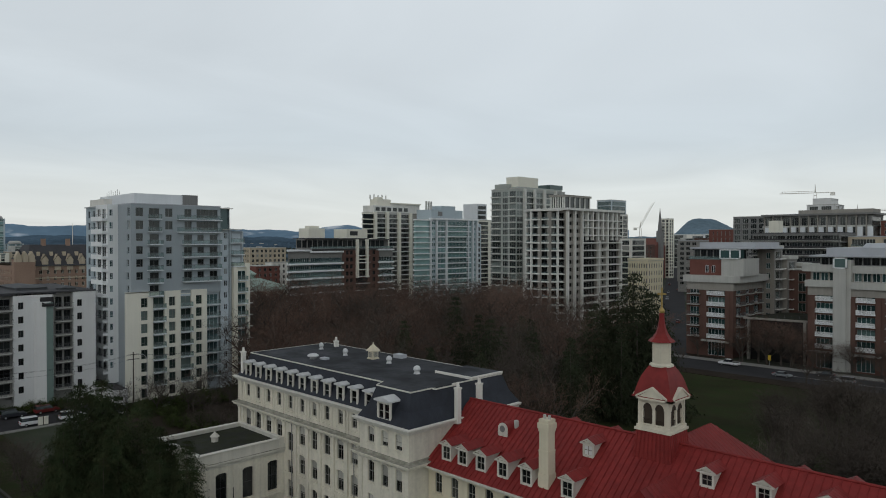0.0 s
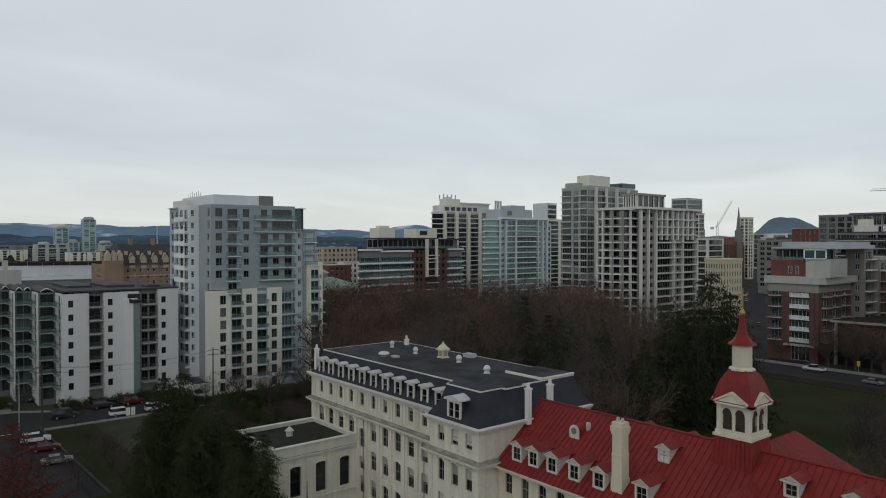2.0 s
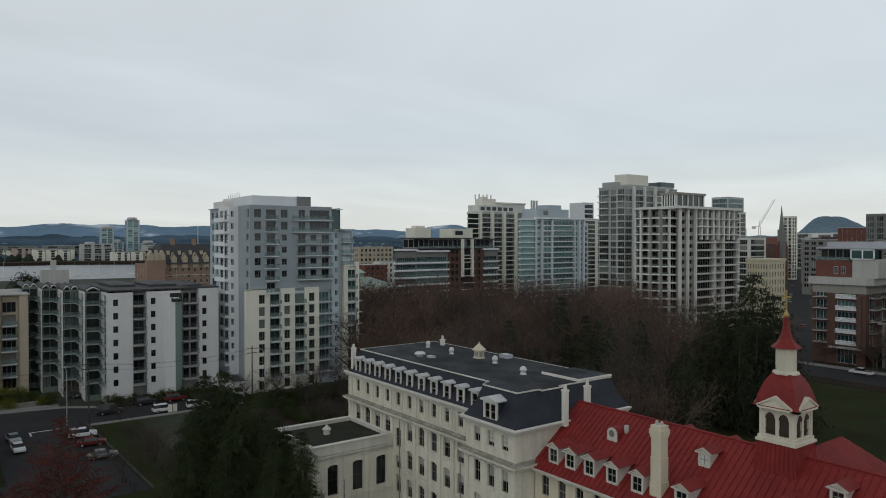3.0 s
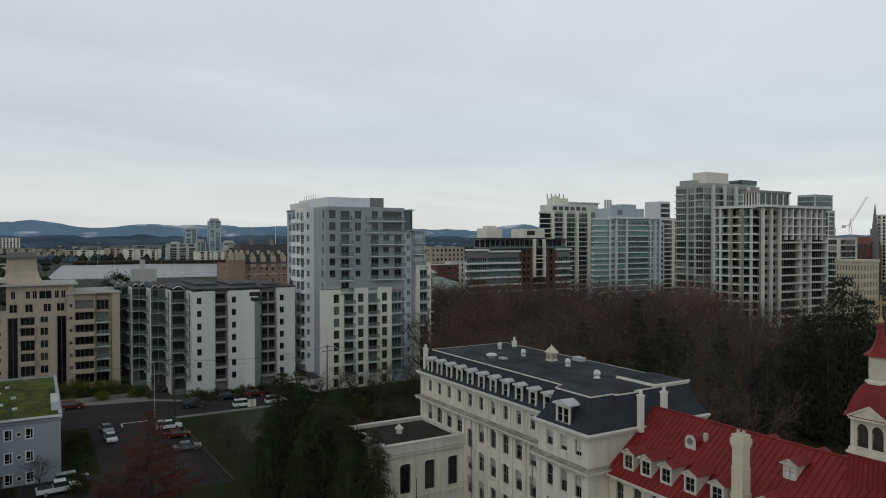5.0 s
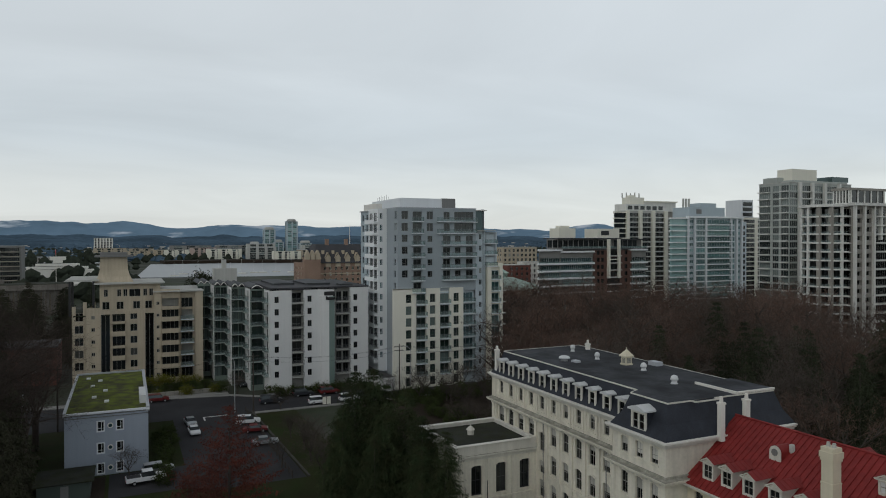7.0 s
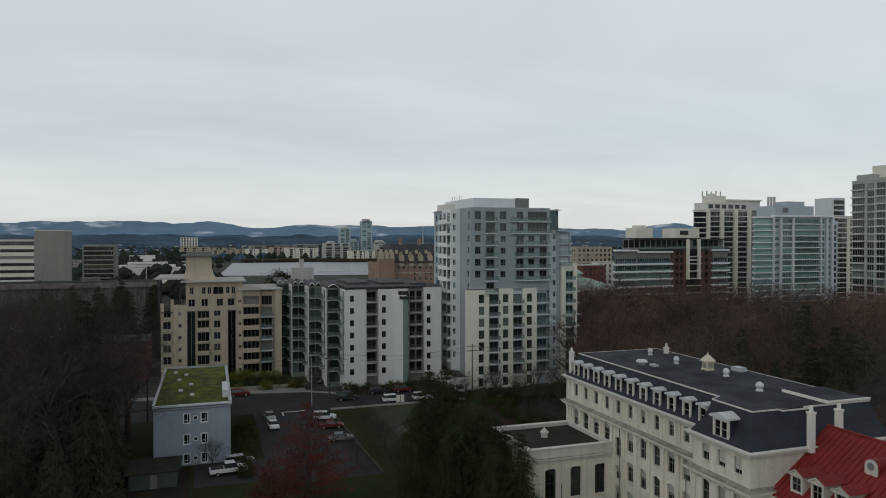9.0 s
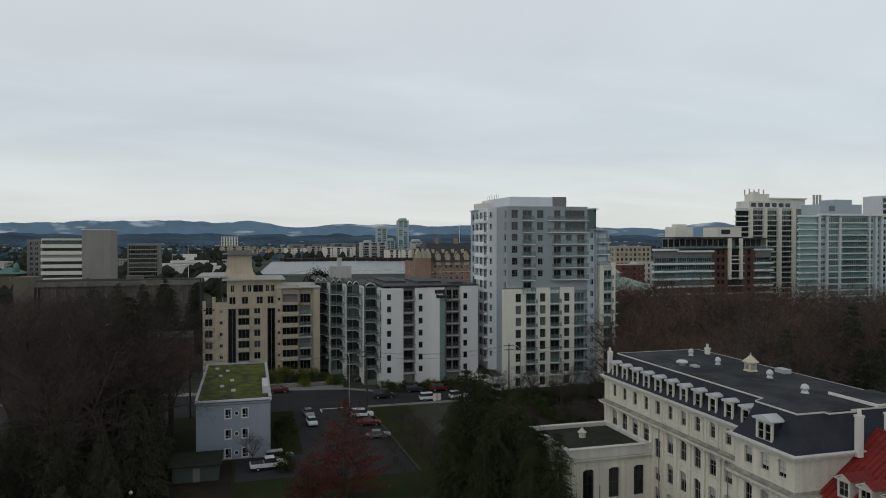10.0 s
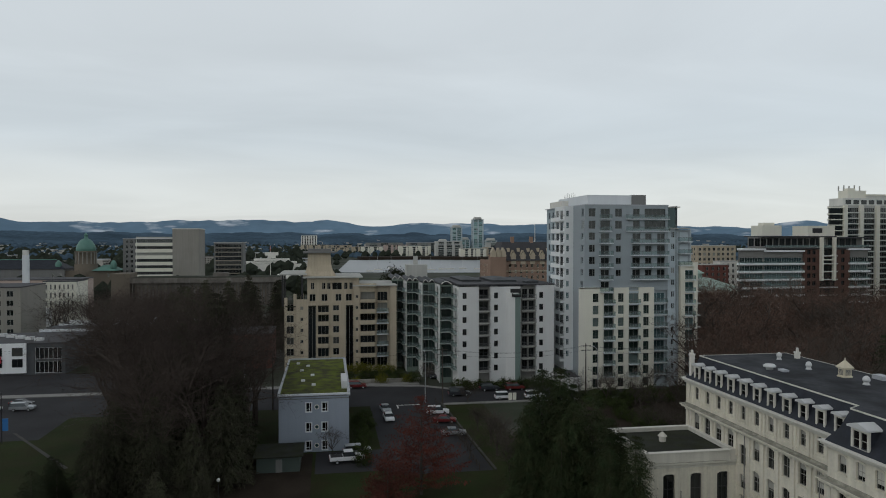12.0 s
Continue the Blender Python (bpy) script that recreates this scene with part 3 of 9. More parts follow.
# pilasters between the windows
for i, u in enumerate([0.35, 1.25] + [(a + b) / 2 for a, b in zip(main_u, main_u[1:])] + [28.6, 30.6]):
    zb = 9.2 if i < 6 else 0.8
    bm = box(bmesh.new(), u - 0.27, u + 0.27, -0.2, 0.0, zb, 12.0)
    box(bm, u - 0.36, u + 0.36, -0.27, 0.0, 12.0, 12.3)
    box(bm, u - 0.34, u + 0.34, -0.25, 0.0, zb, zb + 0.3)
    part("pilaster", bm, white, w_main)
    bm = bmesh.new()
    for q in (-0.3, 0.3):
        box(bm, u + q - 0.1, u + q + 0.1, -0.11, 0.0, 13.05, 15.75)
    part("pilaster", bm, white, w_main)
for z in (13.35, 15.78):
    part("string_course", box(bmesh.new(), 0.0, 31.0, -0.1, 0.0, z, z + 0.14), white, w_main)
bracket = mesh_of(box(bmesh.new(), -0.09, 0.09, -0.42, 0.0, 0.0, 0.22), "bracket", trim)
for i in range(46):
    part("bracket", bracket, None, w_main, m=pose(0.35 + 0.67 * i, 0, 12.16))
for i in range(12):
    part("bracket", bracket, None, w_pav, m=pose(0.4 + 0.67 * i, 0, 12.16))
for u in (0.25, 7.95):
    part("pilaster", box(bmesh.new(), u - 0.25, u + 0.25, -0.12, 0.0, 0.8, 12.35), white, w_pav)
for u in (14.4, 27.6):
    part("downpipe", lathe(bmesh.new(), [(0.06, 0.5), (0.06, 12.2)], 6, 0, u, -0.32), M["dark_concrete"], w_main, "grey downpipe")


def cornice(points, z, steps, material, name="cornice"):
    """A moulding along a plan line (outside on the right hand); steps: (out, lo, hi)."""
    n = len(points)
    for out, lo, hi in steps:
        bm = bmesh.new()
        offs = []
        for i, p in enumerate(points):
            ns = []
            for a, b in ((points[i - 1], p) if i else (None, None), (p, points[i + 1]) if i < n - 1 else (None, None)):
                if a:
                    d = Vector((b[0] - a[0], b[1] - a[1])).normalized()
                    ns.append(Vector((d.y, -d.x)))
            off = ns[0] if len(ns) == 1 else (ns[0] + ns[1]) / (1 + ns[0].dot(ns[1]))
            offs.append((p[0] + off.x * out, p[1] + off.y * out))
        for i in range(n - 1):
            a, b, c, d = points[i], points[i + 1], offs[i + 1], offs[i]
            lo_ = [bm.verts.new((*q, z + lo)) for q in (a, d, c, b)]
            hi_ = [bm.verts.new((*q, z + hi)) for q in (a, d, c, b)]
            bm.faces.new(lo_[::-1])
            bm.faces.new(hi_)
            for j in range(4):
                bm.faces.new((lo_[j], lo_[(j + 1) % 4], hi_[(j + 1) % 4], hi_[j]))
        bmesh.ops.remove_doubles(bm, verts=bm.verts[:], dist=0.001)
        apart(name, bm, material)


front_line = [(-92.4, 66.0), (-92.4, 50.3), (-61.4, 50.3), (-61.4, 48.2), (-53.2, 48.2), (-53.2, 66.0)]
cornice(front_line, 16.3, ((0.25, -0.4, -0.15), (0.5, -0.15, 0.08)), trim)
cornice(front_line, 16.3, ((0.66, 0.08, 0.22),), M["trim"], "eaves_gutter")
cornice(front_line, 12.6, ((0.2, -0.5, -0.2), (0.6, -0.2, 0.02), (0.75, 0.02, 0.14)), M["white_wall"])
cornice(front_line, 12.6, ((0.72, 0.14, 0.2), (0.2, 0.2, 0.42)), M["weathered"], "ledge_top")
cornice([(-92.4, 50.3), (-61.4, 50.3), (-61.4, 48.2), (-53.2, 48.2)], 5.2, ((0.12, 0, 0.3),), M["white_wall"])

# mansard: lower plan, upper plan
lo_plan = [(-92.6, 50.1), (-61.6, 50.1), (-61.6, 48.0), (-53.0, 48.0), (-53.0, 66.2), (-92.6, 66.2)]
hi_plan = [(-91.0, 51.5), (-61.2, 51.5), (-60.4, 49.9), (-54.8, 49.9), (-54.8, 64.9), (-91.0, 64.9)]
bm = bmesh.new()
lo_v = [bm.verts.new((x, y, 16.52)) for x, y in lo_plan]
mid_v = [bm.verts.new(((a[0] * 0.42 + b[0] * 0.58), (a[1] * 0.42 + b[1] * 0.58), 17.9)) for a, b in zip(lo_plan, hi_plan)]
hi_v = [bm.verts.new((x, y, 19.8)) for x, y in hi_plan]
for a, b in ((lo_v, mid_v), (mid_v, hi_v)):
    for i in range(6):
        bm.faces.new((a[i], a[(i + 1) % 6], b[(i + 1) % 6], b[i]))
mansard = apart("mansard_roof", bm, M["slate"], None, "dark blue-grey slate mansard slope")
bm = bmesh.new()
poly(bm, [(x, y, 19.84) for x, y in hi_plan])
apart("flat_roof", bm, M["membrane"], None, "dark grey flat membrane roof with pale patches")
cornice([hi_plan[5], hi_plan[0], hi_plan[1], hi_plan[2], hi_plan[3], (-54.8, 53.0), (-54.2, 53.0), (-54.2, 56.2), (-54.8, 56.2), hi_plan[4], hi_plan[5]], 19.82,
        ((0.08, -0.08, 0.07),), M["ac_trim"], "roof_edge")
# raised rear part of the flat roof
apart("rear_roof", box(bmesh.new(), -60.6, -54.9, 59.6, 64.9, 19.7, 20.1), M["membrane"])
apart("roof_edge", box(bmesh.new(), -60.8, -54.7, 59.4, 59.6, 19.86, 20.14), M["trim"])
apart("roof_edge", box(bmesh.new(), -54.9, -54.65, 59.6, 65.0, 19.95, 20.14), M["trim"])


def wing_dormer(double=False):
    """A mansard dormer, front at y = 0, with a bracketed white hood."""
    key = ("wd", double)
    if key not in CACHE:
        w = 2.0 if double else 1.18
        h = 2.15
        bm = bmesh.new()
        for s in (-1, 1):
            box(bm, s * w / 2 - 0.13, s * w / 2 + 0.13, -0.05, 0.14, 0, h)
        box(bm, -w / 2 + 0.13, w / 2 - 0.13, -0.05, 0.14, 0, 0.28)
        box(bm, -w / 2 + 0.13, w / 2 - 0.13, -0.05, 0.14, h - 0.3, h)
        if double:
            box(bm, -0.08, 0.08, -0.05, 0.14, 0.28, h - 0.3)
        body = mesh_of(bm, "dormer", M["ac_trim"])
        bm = bmesh.new()
        for s in (-1, 1):
            box(bm, s * (w / 2 - 0.02) - 0.05, s * (w / 2 - 0.02) + 0.05, 0.14, 1.75, 0, h)
        cheek = mesh_of(bm, "cheek", M["slate"])
        bm = bmesh.new()
        # hood with a shallow curved gable
        n = 8
        o_ = 0.3 if double else 0.2
        prof = [(-w / 2 - o_, h), (w / 2 + o_, h)]
        top = [((w / 2 + o_) * (1 - 2 * i / n), h + 0.16 + (0.42 if double else 0.24) * (1 - abs(1 - 2 * i / n)) ** 0.8) for i in range(n + 1)]
        ring = prof + top
        a = [bm.verts.new((x, -0.4, z)) for x, z in ring]
        b = [bm.verts.new((x, 1.85, z)) for x, z in ring]
        bm.faces.new(a)
        bm.faces.new(b[::-1])
        for i in range(len(ring)):
            bm.faces.new((a[i], b[i], b[(i + 1) % len(ring)], a[(i + 1) % len(ring)]))
        bmesh.ops.recalc_face_normals(bm, faces=bm.faces[:])
        hood = mesh_of(bm, "hood", M["light_trim"])
        bm = bmesh.new()
        poly(bm, [(-w / 2 + 0.13, 0.08, 0.28), (w / 2 - 0.13, 0.08, 0.28), (w / 2 - 0.13, 0.08, h - 0.3), (-w / 2 + 0.13, 0.08, h - 0.3)], 1)
        box(bm, -w / 2 + 0.13, w / 2 - 0.13, 0.03, 0.07, 1.02, 1.1)
        pane = mesh_of(bm, "pane", M["sash"], M["glass_dark"])
        CACHE[key] = (body, hood, pane, cheek)
    return CACHE[key]


M["light_trim"] = mat("pale_metal_hood", (0.62, 0.63, 0.63), 0.5, 0.06, bump=0.02)


def place_dormer(x, y, z, double=False):
    body, hood, pane, cheek = wing_dormer(double)
    d = part("dormer", body, None, mansard, "white dormer window with bracketed hood", pose(x, y, z))
    part("hood", hood, None, d)
    part("cheek", cheek, None, d, "slate-hung dormer cheek")
    part("pane", pane, None, d)


for i in range(11):
    place_dormer(-89.8 + 2.735 * i, 50.35, 16.5)
place_dormer(-57.3, 48.3, 16.6, True)


def roof_vent(x, y, z, s=1.0, kind="cap"):
    bm = bmesh.new()
    if kind == "cap":
        lathe(bm, [(0.42 * s, 0), (0.36 * s, 0.12), (0.30 * s, 0.16), (0.30 * s, 0.4), (0.42 * s, 0.45), (0.42 * s, 0.6), (0.34 * s, 0.85), (0.14 * s, 1.0)], 14)
        return part("roof_vent", bm, M["light_trim"], academy, "white metal roof vent", A_IN @ pose(x, y, z))
    if kind == "mush":
        lathe(bm, [(0.45 * s, 0), (0.45 * s, 0.28), (0.75 * s, 0.34), (0.78 * s, 0.5), (0.55 * s, 0.68), (0.2 * s, 0.74)], 16)
        return part("roof_vent", bm, M["light_trim"], academy, "white mushroom roof vent", A_IN @ pose(x, y, z))
    # little louvred turret with a pyramid roof
    lathe(bm, [(0.85, 0), (0.85, 0.15), (0.7, 0.2), (0.7, 1.05), (0.98, 1.1), (0.98, 1.2), (0.1, 2.0), (0.06, 2.3)], 4, math.pi / 4)
    t_ = part("vent_turret", bm, M["cream_wall"], academy, "cream louvred vent turret", A_IN @ pose(x, y, z))
    for k in range(4):
        bm = bmesh.new()
        for j in range(5):
            box(bm, -0.32, 0.32, -0.56, -0.5, 0.3 + j * 0.14, 0.37 + j * 0.14)
        part("louvre", bm, M["dark_concrete"], t_, "", pose(0, 0, 0, 0, 0, 90 * k))
    return t_


for x, y, s, k in ((-80.0, 54.7, 1, "mush"), (-79.2, 59.6, 0.9, "cap"), (-74.2, 60.6, 1, "turret"), (-69.9, 59.8, 0.95, "cap"), (-62.0, 57.5, 1.05, "cap"), (-86.3, 60.5, 0.85, "cap")):
    roof_vent(x, y, 19.84, s, k)
apart("roof_hatch", box(bmesh.new(), -79.1, -78.0, 55.2, 56.0, 19.84, 20.1), M["light_roof"])
apart("roof_hatch", box(bmesh.new(), -73.0, -71.4, 63.2, 64.3, 19.84, 20.35), M["light_roof"])
for x, y, z1 in ((-91.6, 50.6, 20.2), (-86.8, 63.6, 20.9), (-52.6, 54.9, 20.1), (-52.6, 58.4, 20.1)):
    bm = box(bmesh.new(), x - 0.27, x + 0.27, y - 0.27, y + 0.27, 16.0, z1 - 0.35)
    box(bm, x - 0.33, x + 0.33, y - 0.33, y + 0.33, z1 - 0.35, z1 - 0.15)
    lathe(bm, [(0.2, z1 - 0.15), (0.16, z1 + 0.4)], 8, 0, x, y)
    apart("chimney", bm, M["trim"], None, "slim white rendered chimney")

# ---- annexe with a flat roof ----
annex = thing("annexe_hall", "low white hall with a flat mossy roof beside the academy", "hall", (-89.4, 45, 0))
AN = Matrix.Translation((89.4, -45, 0))
HX0, HX1, HY0, HY1, HZ = -91.6, -80.3, 38.3, 50.3, 9.9
anx = part("wall_body", box(bmesh.new(), HX0 + 0.5, HX1 - 0.5, HY0 + 0.5, HY1 - 0.3, 0, HZ - 0.9), white, annex, "", AN)
for a, b, us in (((HX1, HY0), (HX1, HY1), (3.0, 6.65, 10.25)), ((HX0, HY0), (HX1, HY0), (2.1, 5.6, 9.1)), ((HX0, HY1), (HX0, HY0), ())):
    wins = grid(us, (3.2,), 1.55, 3.9, "sash")
    w_ = facade(anx, a, b, 0, HZ - 0.6, white, wins, M["dark_metal"], M["glass_dark"], 0.4)
    sill_and_hood(w_, wins, white)
    for u in [0.4] + [q + 1.83 for q in us[:-1]]:
        part("pilaster", box(bmesh.new(), u - 0.3, u + 0.3, -0.12, 0.0, 1.0, 7.9), white, w_)
    part("plinth", box(bmesh.new(), 0, 12 if us and us[0] == 3.0 else 11.3, -0.15, 0.0, 0, 1.0), M["weathered"], w_)
    if us:
        part("string_course", box(bmesh.new(), 0, 12 if us[0] == 3.0 else 11.3, -0.22, 0.0, 2.55, 2.8), white, w_)
for nm, m_, out, lo, hi in (("string_course", trim, 0.12, 7.9, 8.1), ("frieze", trim, 0.05, 8.1, 8.35), ("cornice", trim, 0.34, 8.35, 8.55), ("ledge_top", M["weathered"], 0.30, 8.55, 8.6),
                            ("parapet", trim, 0.14, 8.6, HZ - 0.1), ("coping", M["trim"], 0.26, HZ - 0.1, HZ)):
    outer = [(HX0 - out, HY0 - out), (HX1 + out, HY0 - out), (HX1 + out, HY1), (HX0 - out, HY1)]
    inner = [(HX0 + 0.4, HY0 + 0.4), (HX1 - 0.4, HY0 + 0.4), (HX1 - 0.4, HY1 - 0.5), (HX0 + 0.4, HY1 - 0.5)]
    bm = bmesh.new()
    v = [[bm.verts.new((*p, z)) for p in ring] for ring in (outer, inner) for z in (lo, hi)]
    for i in range(4):
        j = (i + 1) % 4
        bm.faces.new((v[0][i], v[0][j], v[1][j], v[1][i]))
        bm.faces.new((v[2][j], v[2][i], v[3][i], v[3][j]))
        bm.faces.new((v[1][i], v[1][j], v[3][j], v[3][i]))
        bm.faces.new((v[0][j], v[0][i], v[2][i], v[2][j]))
    part(nm, bm, m_, annex, "white moulded parapet" if nm == "parapet" else "", AN)
part("corner_block", box(bmesh.new(), HX1 - 0.5, HX1 + 0.3, HY1 - 0.9, HY1 - 0.02, 8.6, HZ + 0.1), trim, annex, "", AN)
part("flat_roof", box(bmesh.new(), HX0 + 0.4, HX1 - 0.4, HY0 + 0.4, HY1 - 0.5, HZ - 1.0, HZ - 0.55), M["moss_roof"], annex, "dark mossy flat roof", AN)
bm = lathe(bmesh.new(), [(0.48, 9.35), (0.48, 10.0), (0.66, 10.05), (0.1, 10.6), (0.05, 10.85)], 8, 0, -86.6, 43.6)
part("roof_vent", bm, trim, annex, "white octagonal roof vent", AN)
bm = lathe(bmesh.new(), [(0.09, 0), (0.05, 5.5)], 8)
lamp = tagged(new("lamp_post", mesh_of(bm, "lamp_post", M["dark_metal"])), "slim dark lamp post beside the hall", "lamp post")
lamp.matrix_basis = pose(-79.0, 42.2, 0)

# ---- wing with the red metal roof ----
cream = M["cream_wall"]
redw = part("red_wing", box(bmesh.new(), -52.9, 6, 51.4, 64.6, 0, 12.2), cream, academy, "cream wing under the red roof", A_IN)
red_u = [1.5 + 2.35 * i for i in range(25)]
w_red = facade(redw, (-53.1, 50.9), (6, 50.9), 0, 12.3, cream, grid(red_u, (9.6, 6.0, 2.4), 1.05, 2.1, "sash"), M["sash"], M["glass"], 0.28)
sill_and_hood(w_red, grid(red_u, (9.6,), 1.05, 2.1), cream)
facade(redw, (6, 65.1), (-53.1, 65.1), 0, 12.3, cream, grid(red_u, (9.6, 6.0), 1.05, 2.1, "sash"))
cornice([(-53.0, 50.9), (6, 50.9)], 12.3, ((0.25, -0.4, -0.15), (0.6, -0.15, 0.1)), trim)
red = M["red_metal"]
E_Y, E_Z, R_Y, R_Z, B_Y = 50.2, 12.42, 58.0, 18.1, 65.8
SL = (R_Z - E_Z) / (R_Y - E_Y)


def roof_z(y):
    return E_Z + (y - E_Y) * SL


bm = bmesh.new()
x0, x1 = -53.6, 7.0
for a in ((x0, E_Y, E_Z, R_Y, R_Z), ):
    poly(bm, [(x0, E_Y, E_Z), (x1, E_Y, E_Z), (x1, R_Y, R_Z), (x0, R_Y, R_Z)])
    poly(bm, [(x0, R_Y, R_Z), (x1, R_Y, R_Z), (x1, B_Y, E_Z), (x0, B_Y, E_Z)])
    poly(bm, [(x0, E_Y, E_Z - 0.14), (x0, B_Y, E_Z - 0.14), (x1, B_Y, E_Z - 0.14), (x1, E_Y, E_Z - 0.14)])
    poly(bm, [(x0, E_Y, E_Z - 0.14), (x1, E_Y, E_Z - 0.14), (x1, E_Y, E_Z), (x0, E_Y, E_Z)])
    poly(bm, [(x0, E_Y, E_Z - 0.14), (x0, E_Y, E_Z), (x0, R_Y, R_Z), (x0, B_Y, E_Z), (x0, B_Y, E_Z - 0.14)])
    poly(bm, [(x1, E_Y, E_Z), (x1, E_Y, E_Z - 0.14), (x1, B_Y, E_Z - 0.14), (x1, B_Y, E_Z), (x1, R_Y, R_Z)])
red_roof = apart("red_roof", bm, red, None, "red standing-seam metal roof")
L_ = math.hypot(R_Y - E_Y, R_Z - E_Z)
ANG = math.degrees(math.atan(SL))
seam = mesh_of(box(bmesh.new(), -0.03, 0.03, 0.0, L_, 0.0, 0.075), "seam", red)
for i in range(100):
    part("seam", seam, None, red_roof, m=pose(-53.3 + 0.6 * i, E_Y, E_Z, ANG))
apart("ridge_cap", lathe(bmesh.new(), [(0.12, -53.6), (0.12, 7)], 8), red).matrix_basis = A_IN @ pose(0, R_Y, R_Z + 0.04, 0, 90, 0)
apart("gutter", box(bmesh.new(), -53.4, 7, E_Y - 0.14, E_Y + 0.05, E_Z - 0.22, E_Z - 0.02), trim)


def gable_dormer(w, h, depth_, kind):
    """A gabled dormer with its front at y = 0 and the red roof running back."""
    key = ("gd", w, h, kind)
    if key not in CACHE:
        bm = bmesh.new()
        box(bm, -w / 2, -w / 2 + 0.18, -0.02, 0.16, 0, h)
        box(bm, w / 2 - 0.18, w / 2, -0.02, 0.16, 0, h)
        box(bm, -w / 2 + 0.18, w / 2 - 0.18, -0.02, 0.16, 0, 0.2)
        box(bm, -w / 2 + 0.18, w / 2 - 0.18, -0.02, 0.16, h - 0.2, h)
        run = h / SL
        for s in (-1, 1):
            x = s * (w / 2 - 0.05)
            a = [bm.verts.new((x - 0.04, *q)) for q in ((0.1, 0), (0.1, h), (run + 0.1, h))]
            b = [bm.verts.new((x + 0.04, *q)) for q in ((0.1, 0), (0.1, h), (run + 0.1, h))]
            bm.faces.new(a)
            bm.faces.new(b[::-1])
            for i in range(3):
                bm.faces.new((a[i], b[i], b[(i + 1) % 3], a[(i + 1) % 3]))
        # pediment
        g = w * 0.30
        poly(bm, [(-w / 2 - 0.1, 0.02, h), (w / 2 + 0.1, 0.02, h), (0, 0.02, h + g)])
        box(bm, -w / 2 - 0.2, w / 2 + 0.2, -0.2, 0.1, h - 0.04, h + 0.08)
        for s in (-1, 1):
            q = [(s * (w / 2 + 0.2), h + 0.02), (0, h + g + 0.02), (0, h + g + 0.17), (s * (w / 2 + 0.27), h + 0.05)]
            a = [bm.verts.new((x, -0.22, z)) for x, z in q]
            b = [bm.verts.new((x, 0.02, z)) for x, z in q]
            bm.faces.new(a)
            for i in range(4):
                bm.faces.new((a[i], b[i], b[(i + 1) % 4], a[(i + 1) % 4]))
        bmesh.ops.recalc_face_normals(bm, faces=bm.faces[:])
        body = mesh_of(bm, "dormer", M["ac_trim"])
        bm = bmesh.new()
        r0, e0 = (h + g + 0.2) / SL, (h + 0.06) / SL
        for s in (-1, 1):
            q = [(0, -0.2, h + g + 0.22), (s * (w / 2 + 0.3), -0.2, h + 0.08), (s * (w / 2 + 0.3), e0 + 0.3, h + 0.08), (0, r0 + 0.1, h + g + 0.22)]
            poly(bm, q if s > 0 else q[::-1])
            for k in range(1, 5):
                y = -0.2 + k * (e0 + 0.3) / 4.5
                a0, b0 = Vector((0, y, h + g + 0.24)), Vector((s * (w / 2 + 0.3), y, h + 0.1))
                vs = [bm.verts.new(p) for p in (a0 + Vector((0, -0.03, 0)), b0 + Vector((0, -0.03, 0)), b0 + Vector((0, 0.03, 0.03)), a0 + Vector((0, 0.03, 0.03)))]
                bm.faces.new(vs)
        roof = mesh_of(bm, "dormer_roof", red)
        bm = bmesh.new()
        poly(bm, [(-w / 2 + 0.18, 0.1, 0.2), (w / 2 - 0.18, 0.1, 0.2), (w / 2 - 0.18, 0.1, h - 0.2), (-w / 2 + 0.18, 0.1, h - 0.2)], 1)
        for q in ((-w / 2 + 0.18, w / 2 - 0.18, h * 0.52 - 0.03, h * 0.52 + 0.03), (-0.03, 0.03, 0.2, h - 0.2)):
            box(bm, q[0], q[1], 0.04, 0.09, q[2], q[3])
        pane = mesh_of(bm, "pane", M["core_concrete"], M["glass_dark"] if kind != "louvre" else M["pale_wall"])
        CACHE[key] = (body, roof, pane)
    return CACHE[key]


def put_gable(x, y, w=1.35, h=1.65, kind="sash", turn=0, lift=0.0):
    body, roof, pane = gable_dormer(w, h, 2, kind)
    z = roof_z(y) if not turn else roof_z(2 * R_Y - y)
    d = part("dormer", body, None, red_roof, "white gabled dormer with a red metal roof", pose(x, y, z + lift, 0, 0, turn))
    part("dormer_roof", roof, None, d)
    part("pane", pane, None, d)


for x in (-50.7, -48.4, -45.9, -43.1, -40.2, -35.6, -25.0, -22.4, -19.8, -17.0, -14.0):
    put_gable(x, 51.2)
for x, k in ((-35.9, "louvre"), (-24.6, "sash"), (-20.1, "sash"), (-15.6, "sash"), (-11.0, "sash")):
    put_gable(x, 55.0, 1.2, 1.25, k)
for x in (-41.5, -36.6, -34.3, -31.8, -19.2, -15.4, -11.6, -7.0):
    put_gable(x, 61.2, 1.5, 1.6, "sash", 180, -0.45)
# round-headed vent dormer
bm = bmesh.new()
n = 12
ring = [(0.62 * math.cos(math.pi * i / n), 0.75 + 0.62 * math.sin(math.pi * i / n)) for i in range(n + 1)] + [(-0.62, 0), (0.62, 0)]
a = [bm.verts.new((x, 0, z)) for x, z in ring]
b = [bm.verts.new((x, 0.12, z)) for x, z in ring]
bm.faces.new(a)
bm.faces.new(b[::-1])
for i in range(len(ring)):
    bm.faces.new((a[i], b[i], b[(i + 1) % len(ring)], a[(i + 1) % len(ring)]))
rvd = part("round_dormer", bm, trim, red_roof, "small round-headed vent dormer", pose(-46.2, 54.9, roof_z(54.9)))
bm = bmesh.new()
